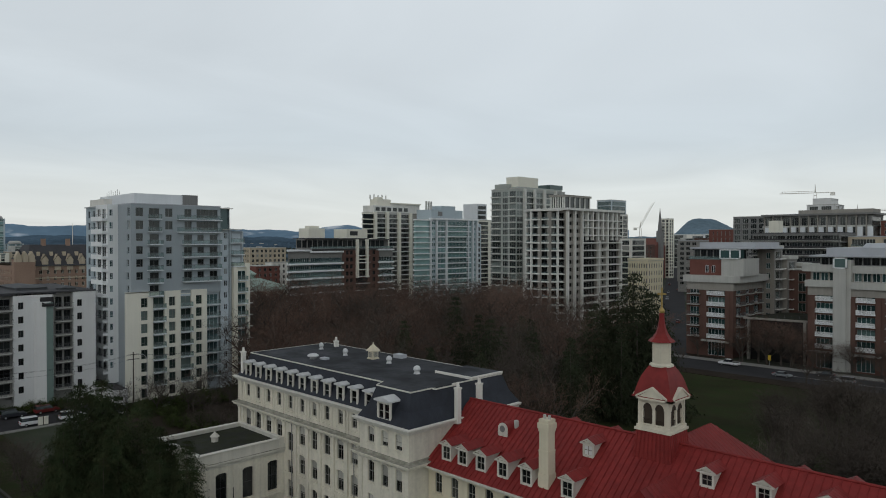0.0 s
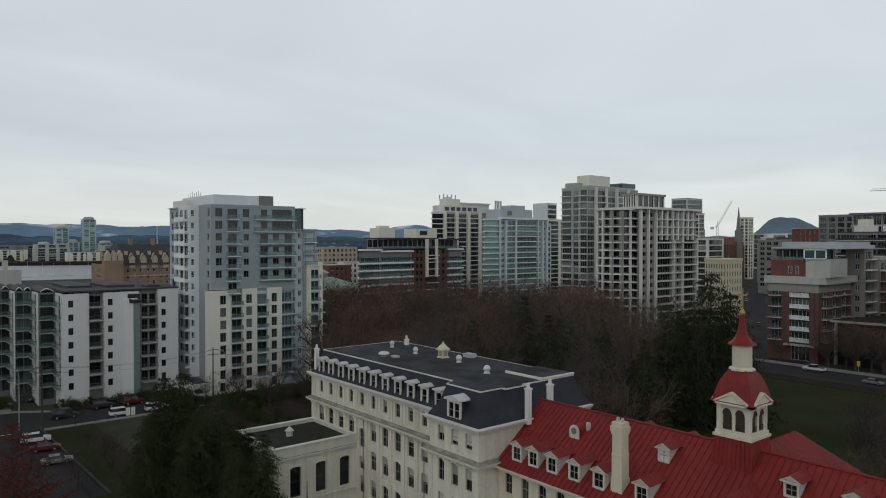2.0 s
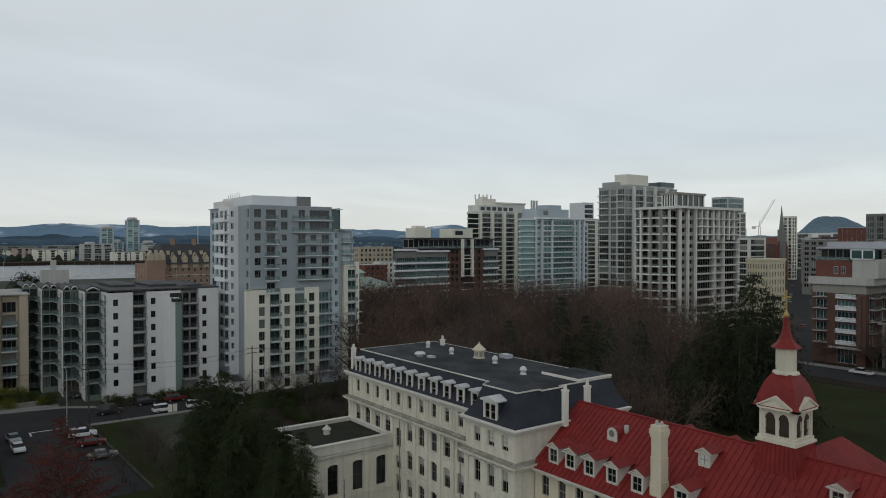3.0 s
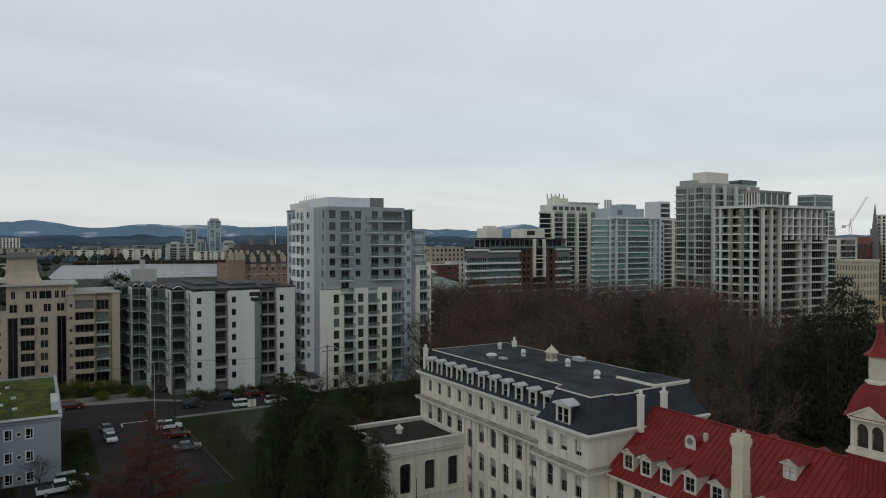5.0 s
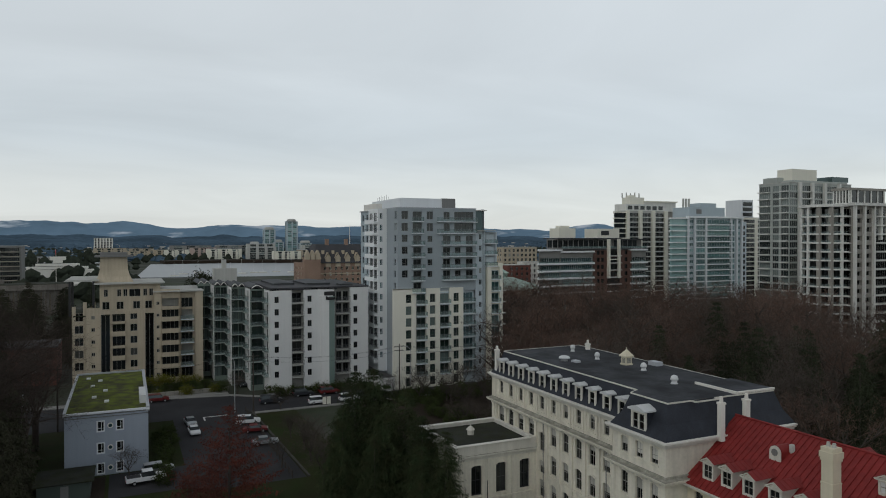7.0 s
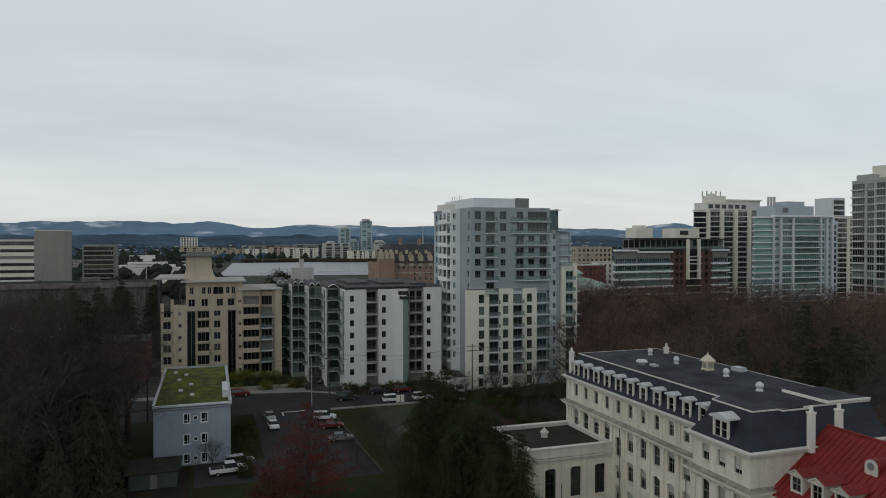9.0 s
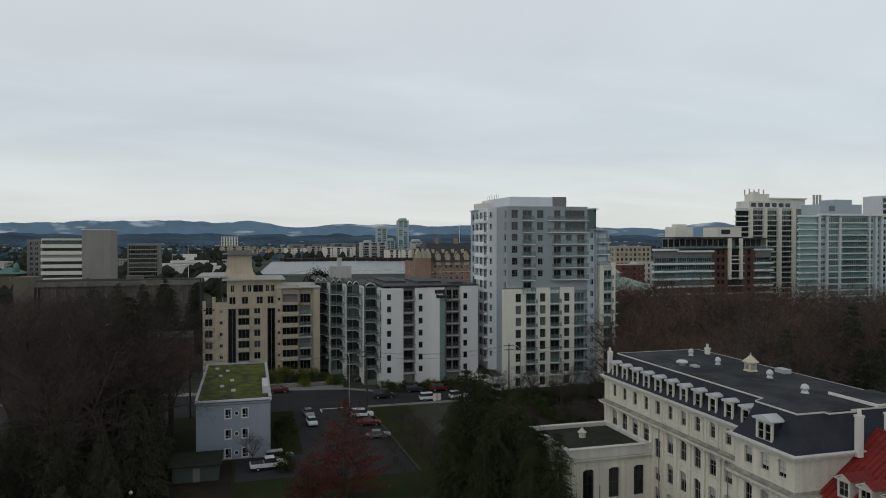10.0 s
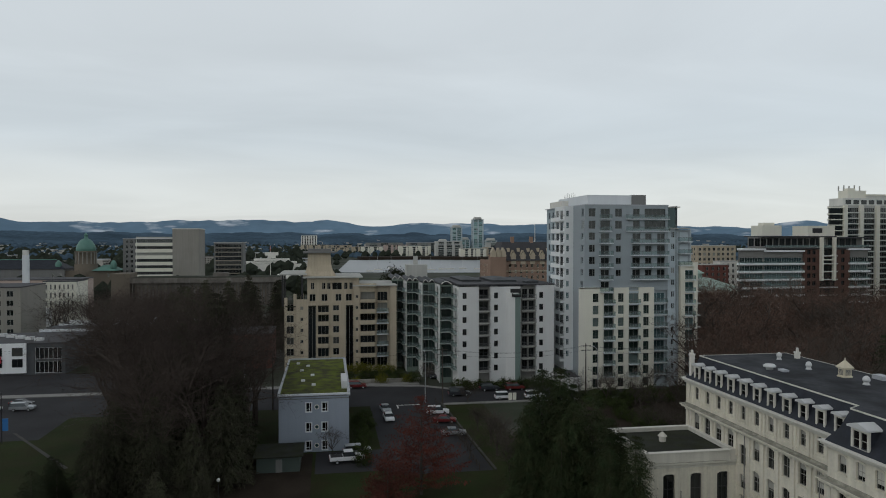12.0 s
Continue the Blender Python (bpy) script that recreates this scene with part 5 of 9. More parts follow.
for k in range(4):
    xb1, xb0, yb = XW - 8.0 * k, XW - 8.0 * (k + 1), 30.6 - 3.3 * k
    s_w = pl_face((xb0, yb), (xb1, yb), 0, 25, grid((1.6, 6.6), [z + 0.6 for z in fz[:7]], 1.0, 1.5, "pair") + grid((4.1,), [z + 0.1 for z in fz[:7]], 2.2, 2.3, "strip"), M["pale_wall"], M["glass_deep"])
    us = ((1.65, 2.7),) if k == 0 else ((0.85, 1.45), (2.45, 1.45))
    e_w = pl_face((xb0, yb - 3.3), (xb0, yb), 0, 25, [(u, z + 0.08, w, 2.62 if i else 2.5, "pair") for i, z in enumerate(fz[:8]) for u, w in us], M["bay_wall"], M["glass_deep"])
    for z in fz[:7]:
        balcony(e_w, 1.62, z, 3.2, 1.25, "dark")
        balcony(s_w, 4.1, z, 3.4, 1.0, "dark")
    part("bay_roof", box(bmesh.new(), xb0, xb1, yb, yb + 16, 24.7, 25.0), M["dark_roof"], pale, "", PB)
    for u, w in us:
        part("arched_head", arch_head(xb0 + 0.02, yb - 3.3 + u - w / 2, yb - 3.3 + u + w / 2, 24.7), M["pale_concrete"], pale, "white arched head", PB)
        part("roof_vault", vault(xb0 - 14, xb0 - 0.3, yb - 3.3 + u - w / 2 - 0.15, yb - 3.3 + u + w / 2 + 0.15, 24.95, 0.85), M["slate_membrane"], pale, "low grey barrel vault", PB)
part("roof", box(bmesh.new(), -196, XW + 0.08, 30.9, 54.7, 25.0, 25.3), M["dark_roof"], pale, "dark flat roof edge", PB)
for x, y, w, d, h in ((-180, 44, 16, 6, 1.0), (-184, 36, 18, 5, 0.9), (-169.5, 50, 4, 3, 0.8)):
    bm = bmesh.new()
    box(bm, x - w / 2, x + w / 2, y - d / 2, y + d / 2, 25.3, 25.3 + h * 0.5)
    v = [(x - w / 2 - 0.3, y - d / 2 - 0.3), (x + w / 2 + 0.3, y - d / 2 - 0.3), (x + w / 2 + 0.3, y + d / 2 + 0.3), (x - w / 2 - 0.3, y + d / 2 + 0.3)]
    lo_ = [bm.verts.new((*p, 25.3 + h * 0.5)) for p in v]
    t_ = [bm.verts.new((x - w / 4, y, 25.3 + h)), bm.verts.new((x + w / 4, y, 25.3 + h))]
    for f in ((lo_[0], lo_[1], t_[1], t_[0]), (lo_[2], lo_[3], t_[0], t_[1]), (lo_[1], lo_[2], t_[1]), (lo_[3], lo_[0], t_[0])):
        bm.faces.new(f)
    part("roof_monitor", bm, M["slate_membrane"], pale, "low grey roof monitor", PB)
part("lift_tower", box(bmesh.new(), -204, -199.5, 22, 28, 0, 28.8), M["concrete"], pale, "grey lift tower", PB)
part("lift_tower", box(bmesh.new(), -202.4, -201.2, 24.2, 25.4, 28.8, 31.2), M["concrete"], pale, "", PB)

# ---- beige condominium ----
condo = thing("beige_condominium", "beige stepped condominium with recessed balconies and roof pavilion", "apartment block", (-200, 3, 0))
CD = Matrix.Translation((200, -3, 0))
ccore = part("core", box(bmesh.new(), -212, -192.0, -7.0, 17.6, 0, 17.8), M["beige"], condo, "", CD)
part("core", box(bmesh.new(), -212, -192.0, 7.2, 17.6, 17.8, 23.6), M["beige"], condo, "", CD)
XC = -190.0
dz = [1.2 + 3.0 * i for i in range(6)]


def cd_face(a, b, z0, z1, wins=(), gm=None, wm=None, deep=0.3):
    return facade(ccore, a, b, z0, z1, wm or M["beige"], wins, M["sash"], gm or M["glass"], deep)


cd_face((XC - 0.6, -12), (XC - 0.6, -9.0), 0, 17.8, grid((1.5,), [z + 0.6 for z in dz[1:6]], 1.9, 1.9, "pair"))
cd_face((XC, -9.0), (XC, -5.7), 0, 20.0, grid((1.6,), [z + 1.0 for z in dz[1:6]], 0.8, 0.9, "pair"))
cd_face((XC - 0.5, -5.7), (XC - 0.5, -3.6), 0, 18.4, [(1.05, 0.6, 1.9, 17.4, "strip")], M["glass_dark"], M["dark_metal"])
p1_ = cd_face((XC, -3.6), (XC, 0.4), 0, 18.4, grid((1.9,), [z + 0.1 for z in dz[:6]], 2.9, 2.45, "strip"), None, None, 1.1)
cd_face((XC, 0.4), (XC, 4.3), 0, 18.4, grid((1.3,), [z + 0.7 for z in dz[:6]], 1.6, 1.8, "pair"))
for y_ in (-5.75, 4.25):
    part("slot_frame", box(bmesh.new(), XC - 0.5, XC + 0.12, y_ - 0.18, y_ + 0.05, 0, 18.4), M["beige"], condo, "", CD)
    part("slot_frame", box(bmesh.new(), XC - 0.5, XC + 0.12, y_ + 2.1, y_ + 2.33, 0, 18.4), M["beige"], condo, "", CD)
cd_face((XC - 0.5, 4.3), (XC - 0.5, 6.4), 0, 18.4, [(1.05, 0.6, 1.9, 17.4, "strip")], M["glass_dark"], M["dark_metal"])
cd_face((XC, 6.4), (XC, 8.0), 0, 24.0, grid((0.9,), [z + 1.0 for z in dz + [19.2]], 0.7, 0.8, "pair"))
p2_ = cd_face((XC - 0.8, 8.0), (XC - 0.8, 12.6), 0, 24.0, grid((2.3,), [z + 0.1 for z in dz + [19.2]], 4.0, 2.5, "strip"), None, None, 1.1)
p3_ = cd_face((XC - 1.0, 12.6), (XC - 1.0, 16.2), 0, 23.0, grid((1.7,), [z + 0.1 for z in dz + [19.2]], 2.8, 2.45, "strip"), None, None, 0.9)
cd_face((XC, 16.2), (XC, 18.1), 0, 23.4)
cd_face((XC - 0.8, 12.6), (XC, 12.6), 0, 24)
cd_face((XC, 18.1), (-212, 18.1), 0, 23.4)
cd_face((-212, -8.0), (XC - 0.6, -8.0), 0, 20.0, grid((4, 9, 14), [z + 0.5 for z in dz], 1.8, 1.8, "pair"))
cd_face((-205, -12.0), (XC - 0.6, -12.0), 0, 17.8, grid((3, 8, 12), [z + 0.5 for z in dz[:5]], 2.2, 1.9, "strip"))
def walled_balcony(parent, u, z, w, d, h):
    """A balcony with a solid stuccoed front, rounded at its corners, and a thin rail."""
    bm = bmesh.new()
    pts = [(-w / 2, 0), (-w / 2, -d * 0.6), (-w / 2 + 0.35, -d), (w / 2 - 0.35, -d), (w / 2, -d * 0.6), (w / 2, 0)]
    prism(bm, pts, -0.3, 0.0)
    for (xa, ya), (xb, yb) in zip(pts, pts[1:]):
        n_ = Vector((ya - yb, xb - xa, 0)).normalized() * 0.12
        prism(bm, [(xa, ya), (xb, yb), (xb + n_.x, yb + n_.y), (xa + n_.x, ya + n_.y)], 0.0, h)
    b = part("balcony", bm, M["beige"], parent, "", pose(u, 0, z))
    part("railing", box(bmesh.new(), -w / 2 + 0.3, w / 2 - 0.3, -d + 0.03, -d + 0.08, h + 0.12, h + 0.18), M["dark_metal"], b)


for i, z in enumerate(dz[1:6]):
    walled_balcony(p2_, 2.3, z + 0.1, 4.7, 1.35, 0.85)
    walled_balcony(p1_, 1.9, z + 0.1, 3.3, 1.0, 0.8 if i % 2 else 0.3)
    balcony(p3_, 1.7, z + 0.1, 3.3, 1.2, "glass")
walled_balcony(p2_, 2.3, 19.3, 4.7, 1.0, 0.5)
# set-back upper storeys under a thin projecting roof
cu = cd_face((XC - 2.2, -6.0), (XC - 2.2, 6.4), 18.0, 25.6, grid((1.4, 4.6, 8.4, 11.2), (19.3,), 1.6, 1.9, "pair") + grid((1.4, 4.4, 5.8, 10.4, 11.8), (22.5,), 0.9, 1.8, "pair") + grid((8.0,), (22.4,), 2.6, 1.9, "strip"))
cd_face((-210, -6.0), (XC - 2.2, -6.0), 18.0, 25.6, grid((4, 9, 14), (19.3, 22.4), 1.9, 2.0, "strip"))
part("terrace_parapet", box(bmesh.new(), XC - 0.3, XC + 0.05, -5.8, 6.4, 18.3, 19.1), M["beige"], condo, "", CD)
part("terrace_roof", box(bmesh.new(), -208, XC - 0.3, -11.8, 6.4, 17.9, 18.2), M["moss_roof"], condo, "", CD)
part("upper_block", box(bmesh.new(), -209.5, XC - 2.6, -5.6, 8.0, 18, 25.6), M["beige"], condo, "", CD)
part("thin_roof", box(bmesh.new(), -211, XC - 1.0, -7.2, 9.0, 25.6, 25.95), M["concrete"], condo, "thin projecting roof", CD)
part("thin_roof", box(bmesh.new(), -211, XC + 0.3, 6.2, 18.3, 23.4, 23.7), M["concrete"], condo, "", CD)
bm = lathe(bmesh.new(), [(6.4, 25.9), (5.2, 27.4), (4.6, 29.0), (4.4, 32.3)], 4, math.pi / 4, -199, -2.8)
part("roof_pavilion", bm, M["beige"], condo, "tapered beige roof pavilion", CD)
part("pavilion_roof", box(bmesh.new(), -203.2, -194.8, -7.2, 1.6, 32.3, 32.75), M["dark_concrete"], condo, "thin overhanging pavilion roof", CD)
part("pavilion_top", box(bmesh.new(), -202, -196, -6.0, 0.4, 32.75, 33.5), M["dark_concrete"], condo, "", CD)
part("side_roof", box(bmesh.new(), -214, XC - 2.4, -13.5, -6.2, 26.4, 26.8), M["concrete"], condo, "", CD)
for x, y in ((-193.0, -12.6), (-203, -12.6), (-193.0, -7.4)):
    part("pergola_post", box(bmesh.new(), x - 0.25, x + 0.25, y - 0.25, y + 0.25, 17.8, 26.4), M["dark_metal"], condo, "", CD)
for y, z in ((-11.6, 20.4), (-9.2, 21.4), (-8.0, 20.0)):
    part("chimney", box(bmesh.new(), XC - 1.2, XC - 0.4, y - 0.4, y + 0.4, 17, z), M["beige"], condo, "", CD)

# ---- blue-grey house with a planted roof ----
blue = thing("blue_grey_house", "blue-grey apartment house with a mossy green planted roof", "house", (-137, -3, 0))
BH = Matrix.Translation((137, 3, 0))
bc = part("core", box(bmesh.new(), -153.6, -120.4, -8.3, 2.7, 0, 9.5), M["blue_siding"], blue, "", BH)
bw = grid((5.0, 7.7), (6.9, 3.5, 0.35), 0.95, 1.55, "tee")
be = facade(bc, (-120, -8.7), (-120, 3.1), 0, 9.9, M["blue_siding"], bw, M["bright_white"], M["glass_dark"], 0.15)
for u, z, w, h, k in bw:
    bm = bmesh.new()
    box(bm, u - w / 2 - 0.12, u - w / 2, -0.06, 0.02, z - 0.1, z + h + 0.12)
    box(bm, u + w / 2, u + w / 2 + 0.12, -0.06, 0.02, z - 0.1, z + h + 0.12)
    box(bm, u - w / 2, u + w / 2, -0.06, 0.02, z + h, z + h + 0.12)
    box(bm, u - w / 2 - 0.05, u + w / 2 + 0.05, -0.1, 0.02, z - 0.12, z)
    part("window_surround", bm, M["cool_white"], be)
for z in (7.7, 4.3, 1.15):
    bm = bmesh.new()
    n = 16
    for i in range(n):
        a0, a1 = 2 * math.pi * i / n, 2 * math.pi * (i + 1) / n
        c0, s0, c1, s1 = math.cos(a0), math.sin(a0), math.cos(a1), math.sin(a1)
        poly(bm, [(0.28 * c0, -0.08, 0.28 * s0), (0.28 * c1, -0.08, 0.28 * s1), (0.42 * c1, -0.08, 0.42 * s1), (0.42 * c0, -0.08, 0.42 * s0)])
        poly(bm, [(0.42 * c0, -0.08, 0.42 * s0), (0.42 * c1, -0.08, 0.42 * s1), (0.42 * c1, 0.02, 0.42 * s1), (0.42 * c0, 0.02, 0.42 * s0)])
        poly(bm, [(0, -0.03, 0), (0.28 * c0, -0.03, 0.28 * s0), (0.28 * c1, -0.03, 0.28 * s1)], 1)
    part("round_window", bm, (M["trim"], M["glass_blue"]), be, "round white-framed window", pose(6.35, 0, z))
facade(bc, (-154, -8.7), (-120, -8.7), 0, 9.9, M["blue_siding"], grid((4, 10, 16, 22, 28, 32), (6.9, 3.5, 0.4), 1.1, 1.5, "tee"), M["trim"], M["glass"], 0.15)
facade(bc, (-120, 3.1), (-154, 3.1), 0, 9.9, M["blue_siding"], grid((4, 12, 20, 28), (6.9, 3.5), 1.1, 1.5, "tee"), M["trim"], M["glass"], 0.15)
facade(bc, (-154, 3.1), (-154, -8.7), 0, 9.9, M["blue_siding"])
part("sedum_roof", box(bmesh.new(), -153.8, -120.2, -8.5, 2.9, 9.6, 9.95), M["sedum"], blue, "mossy green planted roof", BH)
bm = bmesh.new()
box(bm, -154.2, -119.8, 2.8, 3.3, 9.5, 10.25)
box(bm, -154.2, -119.8, -8.9, -8.5, 9.5, 10.15)
box(bm, -154.2, -153.8, -8.5, 2.8, 9.5, 10.25)
part("parapet", bm, M["light_roof"], blue, "pale metal parapet", BH)
part("parapet", box(bmesh.new(), -120.15, -119.75, -8.9, 3.3, 9.72, 10.0), M["cool_white"], blue, "", BH)
part("roof_upstand", box(bmesh.new(), -131, -123.5, 1.9, 2.9, 9.9, 11.2), M["light_trim"], blue, "pale metal roof upstand", BH)
for z in (9.5, 9.1):
    part("band", box(bmesh.new(), -119.98, -119.9, -8.7, 3.1, z, z + 0.12), M["dark_concrete"], blue, "", BH)
for x, y in ((-146, -4.5), (-141, -5.6), (-136, -3.4), (-131, -5.0), (-127, -3.0), (-149, -6.6)):
    part("skylight", box(bmesh.new(), x - 0.5, x + 0.5, y - 0.35, y + 0.35, 9.95, 10.2), M["light_trim"], blue, "small white skylight", BH)

shed = thing("garden_shed", "low dark shed with a mossy sloped roof", "shed", (-113.5, -8, 0))
part("wall_body", box(bmesh.new(), -3.2, 3.2, -3.4, 3.2, 0, 2.4), M["green_panel"], shed)
bm = bmesh.new()
prism(bm, [(-3.7, -3.9), (3.7, -3.9), (3.7, 3.7), (-3.7, 3.7)], 2.4, 2.6)
part("roof", bm, M["moss_roof"], shed, "mossy roof")
part("door", box(bmesh.new(), 3.2, 3.26, -0.5, 0.5, 0, 2.05), M["dark_concrete"], shed)


# ---- skyline ----
def tower_block(name, label, x0, x1, y0, y1, h, fl, wm, gm, e=(), s=(), base=0.0, style="glass", roofm="concrete", fm=None, group="", slab=None, depth=0.25):
    """A far block: e and s list columns (u, width, kind) on the +x and -y sides, as shares of the width; kind win, strip, balc or pier."""
    ob = thing(name, label, "apartment tower" if h > 40 else "building", ((x0 + x1) / 2, (y0 + y1) / 2, 0), group)
    back = Matrix.Translation((-(x0 + x1) / 2, -(y0 + y1) / 2, 0))
    ins = max(0.5, depth + 0.2)
    core_ = part("core", box(bmesh.new(), x0 + ins, x1 - ins, y0 + ins, y1 - ins, 0, h - 0.1), wm, ob, "", back)
    floors = [h - 0.6 - fl * (i + 1) for i in range(int((h - 0.6 - base) / fl))]
    for (a, b), spec in (((x1, y0), (x1, y1)), e), (((x0, y0), (x1, y0)), s):
        W = math.hypot(b[0] - a[0], b[1] - a[1])
        wins = []
        for c in spec:
            u, w, k = c[0] * W, c[1] * W, c[2]
            if k == "win":
                wins += [(u, z + 0.8, w, fl - 1.35, "pair") for z in floors]
            elif k in ("strip", "balc", "band"):
                wins += [(u, z + 0.25, w, fl - 0.6, "strip") for z in floors]
        wall = facade(core_, a, b, 0, h, wm, wins, fm or M["concrete"], gm, depth)
        for c in spec:
            u, w, k = c[0] * W, c[1] * W, c[2]
            if k == "balc":
                for z in floors:
                    balcony(wall, u, z, w * 1.02, c[3] if len(c) > 3 else 1.3, style)
            elif k == "pier":
                part("pier", box(bmesh.new(), u - w / 2, u + w / 2, -(c[3] if len(c) > 3 else 0.4), 0, 0, h), slab or wm, wall)
            elif k == "band":
                for z in floors:
                    part("slab_edge", box(bmesh.new(), u - w / 2, u + w / 2, -0.3, 0, z - 0.15, z + 0.2), slab or wm, wall)
    facade(core_, (x1, y1), (x0, y1), 0, h, wm)
    part("roof", box(bmesh.new(), x0 - 0.15, x1 + 0.15, y0 - 0.15, y1 + 0.15, h, h + 0.35), M[roofm], ob, "", back)
    return ob, back


def crown(ob, back, x0, x1, y0, y1, z0, z1, m_, label="", name="roof_block"):
    return part(name, box(bmesh.new(), x0, x1, y0, y1, z0, z1), m_, ob, label, back)


def splay(ob, back, x0, x1, y0, y1, h, fl, glass, slabm, edge=0.6):
    """A splayed glazed end from the rear corner (x0, y0) to the front corner (x1, y1), with slab edges at each floor."""
    part("splayed_glazing", prism(bmesh.new(), [(x0, y0), (x1 - 0.8, y1 + 0.9), (x1 - 0.2, y1 + 1.2), (x1 - 0.2, y0 + 0.6)], 0, h - 0.3), glass, ob, "glazed splayed end", back)
    for k in range(int(h / fl)):
        z = h - 0.6 - fl * (k + 1)
        part("slab_edge", prism(bmesh.new(), [(x0, y0), (x1 - 0.5, y1), (x1 + edge, y1 + 0.4), (x1 + edge, y0 + 0.6)], z - 0.2, z + 0.35), slabm, ob, "", back)
    part("slab_edge", prism(bmesh.new(), [(x0, y0), (x1 - 0.5, y1), (x1 + edge, y1 + 0.4), (x1 + edge, y0 + 0.6)], h - 0.4, h + 0.3), slabm, ob, "", back)


# brick and glass mid-rise: stepped white terraces, brick middle, dark set-back roof storey
terr = thing("glass_and_brick_block", "stepped glass and brick mid-rise with white terrace edges", "building", (-270, 195, 0))
TB = Matrix.Translation((270, -195, 0))
tcore = part("core", box(bmesh.new(), -272, -262.5, 178, 224, 0, 33), M["dark_concrete"], terr, "", TB)
TFL = 3.25
tz = [32.4 - TFL * (i + 1) for i in range(8)]


def terrace_bay(y0, y1, top, out, glass, ends=True):
    """A bay of glazed storeys with white slab edges and glass rails; out is how far it stands forward."""
    x = -260.0 + out
    zs = [z for z in tz if z + TFL <= top + 0.1]
    W = y1 - y0
    f_ = facade(tcore, (x, y0), (x, y1), 0, top, M["grey_wall"], [(W / 2, z + 0.2, W - 0.7, 2.5, "strip") for z in zs], M["cool_white"], glass, 0.5)
    facade(tcore, (x - 6, y0 + 3.4), (x, y0), 0, top, M["grey_wall"], [(3.4, z + 0.2, 5.6, 2.5, "strip") for z in zs], M["cool_white"], glass, 0.4)
    for z in zs + [top - 0.3]:
        bm = prism(bmesh.new(), [(x - 6.4, y0 + 3.0), (x + 0.2, y0 - 0.8), (x + 1.2, y0 - 0.4), (x + 1.2, y1 + 0.2), (x - 6.4, y1 + 0.2)], z - 0.25, z + 0.5)
        part("terrace_slab", bm, M["bright_white"], terr, "white terrace edge", TB)
    for z in zs:
        bm = box(bmesh.new(), x + 1.0, x + 1.06, y0 - 0.8, y1, z + 0.3, z + 1.15)
        part("glass_rail", bm, M["glass_rail"], terr, "", TB)
    return f_


terrace_bay(164.0, 175.0, tz[0] + TFL - 0.2, 2.0, M["glass_teal"])
terrace_bay(175.0, 193.5, tz[0] + TFL - 0.9, 0.6, M["glass_blue"])
terrace_bay(215.0, 224.0, tz[0] + TFL - 0.2, 0.8, M["glass_deep"])
mid_ = facade(tcore, (-258.8, 193.5), (-258.8, 215.0), 0, 30.2, M["brown_brick"], [(u, z + 0.7, 1.7, 1.9, "pair") for z in tz[:6] for u in (2.6, 5.0, 18.4)]
              + [(11.2, z + 0.3, 7.2, 2.4, "strip") for z in tz[:6]], M["dark_metal"], M["glass_dark"], 0.5)
for z in tz[:6]:
    balcony(mid_, 11.2, z + 0.1, 7.8, 1.2, "far")
    part("sill_band", box(bmesh.new(), 0, 21.5, -0.12, 0.0, z + 0.02, z + 0.24), M["brown_brick"], mid_)
for u in (7.8, 13.6):
    part("pier", box(bmesh.new(), u - 0.45, u + 0.45, -1.5, 0.0, 19.0, 37.0), M["tower_cream"], mid_, "tall pale pier")
part("lintel", box(bmesh.new(), 8.2, 13.2, -1.3, -0.6, 27.4, 27.9), M["tower_cream"], mid_)
facade(tcore, (-262.0, 170.5), (-262.0, 223.5), 32.6, 37.0, M["grey_wall"], [(1.5 + 2.8 * i, 33.2, 2.4, 3.3, "pair") for i in range(18)], M["dark_metal"], M["glass"], 0.3)
facade(tcore, (-268, 174.5), (-262, 170.5), 32.6, 37.0, M["dark_concrete"], [(1.8 + 2.6 * i, 33.2, 2.2, 3.3, "pair") for i in range(2)], M["dark_metal"], M["glass"], 0.3)
part("terrace_deck", box(bmesh.new(), -270, -258.6, 174, 224.4, 32.2, 32.6), M["dark_roof"], terr, "", TB)
part("terrace_rail", box(bmesh.new(), -258.9, -258.8, 176, 224, 32.8, 33.7), M["glass_rail"], terr, "", TB)
part("thin_roof", box(bmesh.new(), -272, -260.2, 175, 210, 37.0, 37.5), M["dark_roof"], terr, "thin dark roof", TB)
part("thin_roof", box(bmesh.new(), -272, -259.4, 210, 224.5, 36.6, 37.1), M["dark_roof"], terr, "", TB)
for x0, x1, y0, y1, z1 in ((-276, -268, 181, 190, 42.0), (-274, -270, 183, 188, 43.2), (-272, -262, 198, 210.5, 41.8)):
    part("plant_room", box(bmesh.new(), x0, x1, y0, y1, 37.5, z1), M["tower_cream"], terr, "pale beige plant room", TB)
part("vent_opening", box(bmesh.new(), -262.0, -261.9, 200, 204.5, 38.8, 40.8), M["dark_metal"], terr, "", TB)
# cream tower
ob, bk = tower_block("cream_tower", "cream concrete tower with dark window bays", -330, -318, 261, 289, 53.2, 2.85, M["concrete"], M["glass_dark"],
                     e=((0.16, 0.26, "balc", 1.0), (0.5, 0.24, "balc", 1.0), (0.84, 0.26, "balc", 1.0)), style="far", slab=M["tower_cream"])
splay(ob, bk, -330, -318, 261, 251.6, 52.4, 2.85, M["glass_dark"], M["tower_cream"], 0.9)
for u in (0.0, 0.33, 0.67, 1.0):
    crown(ob, bk, -318.0, -316.7, 261 + 28 * u - 1.0, 261 + 28 * u + 1.0, 0, 53.5, M["tower_cream"], "pale vertical pier", "pier")
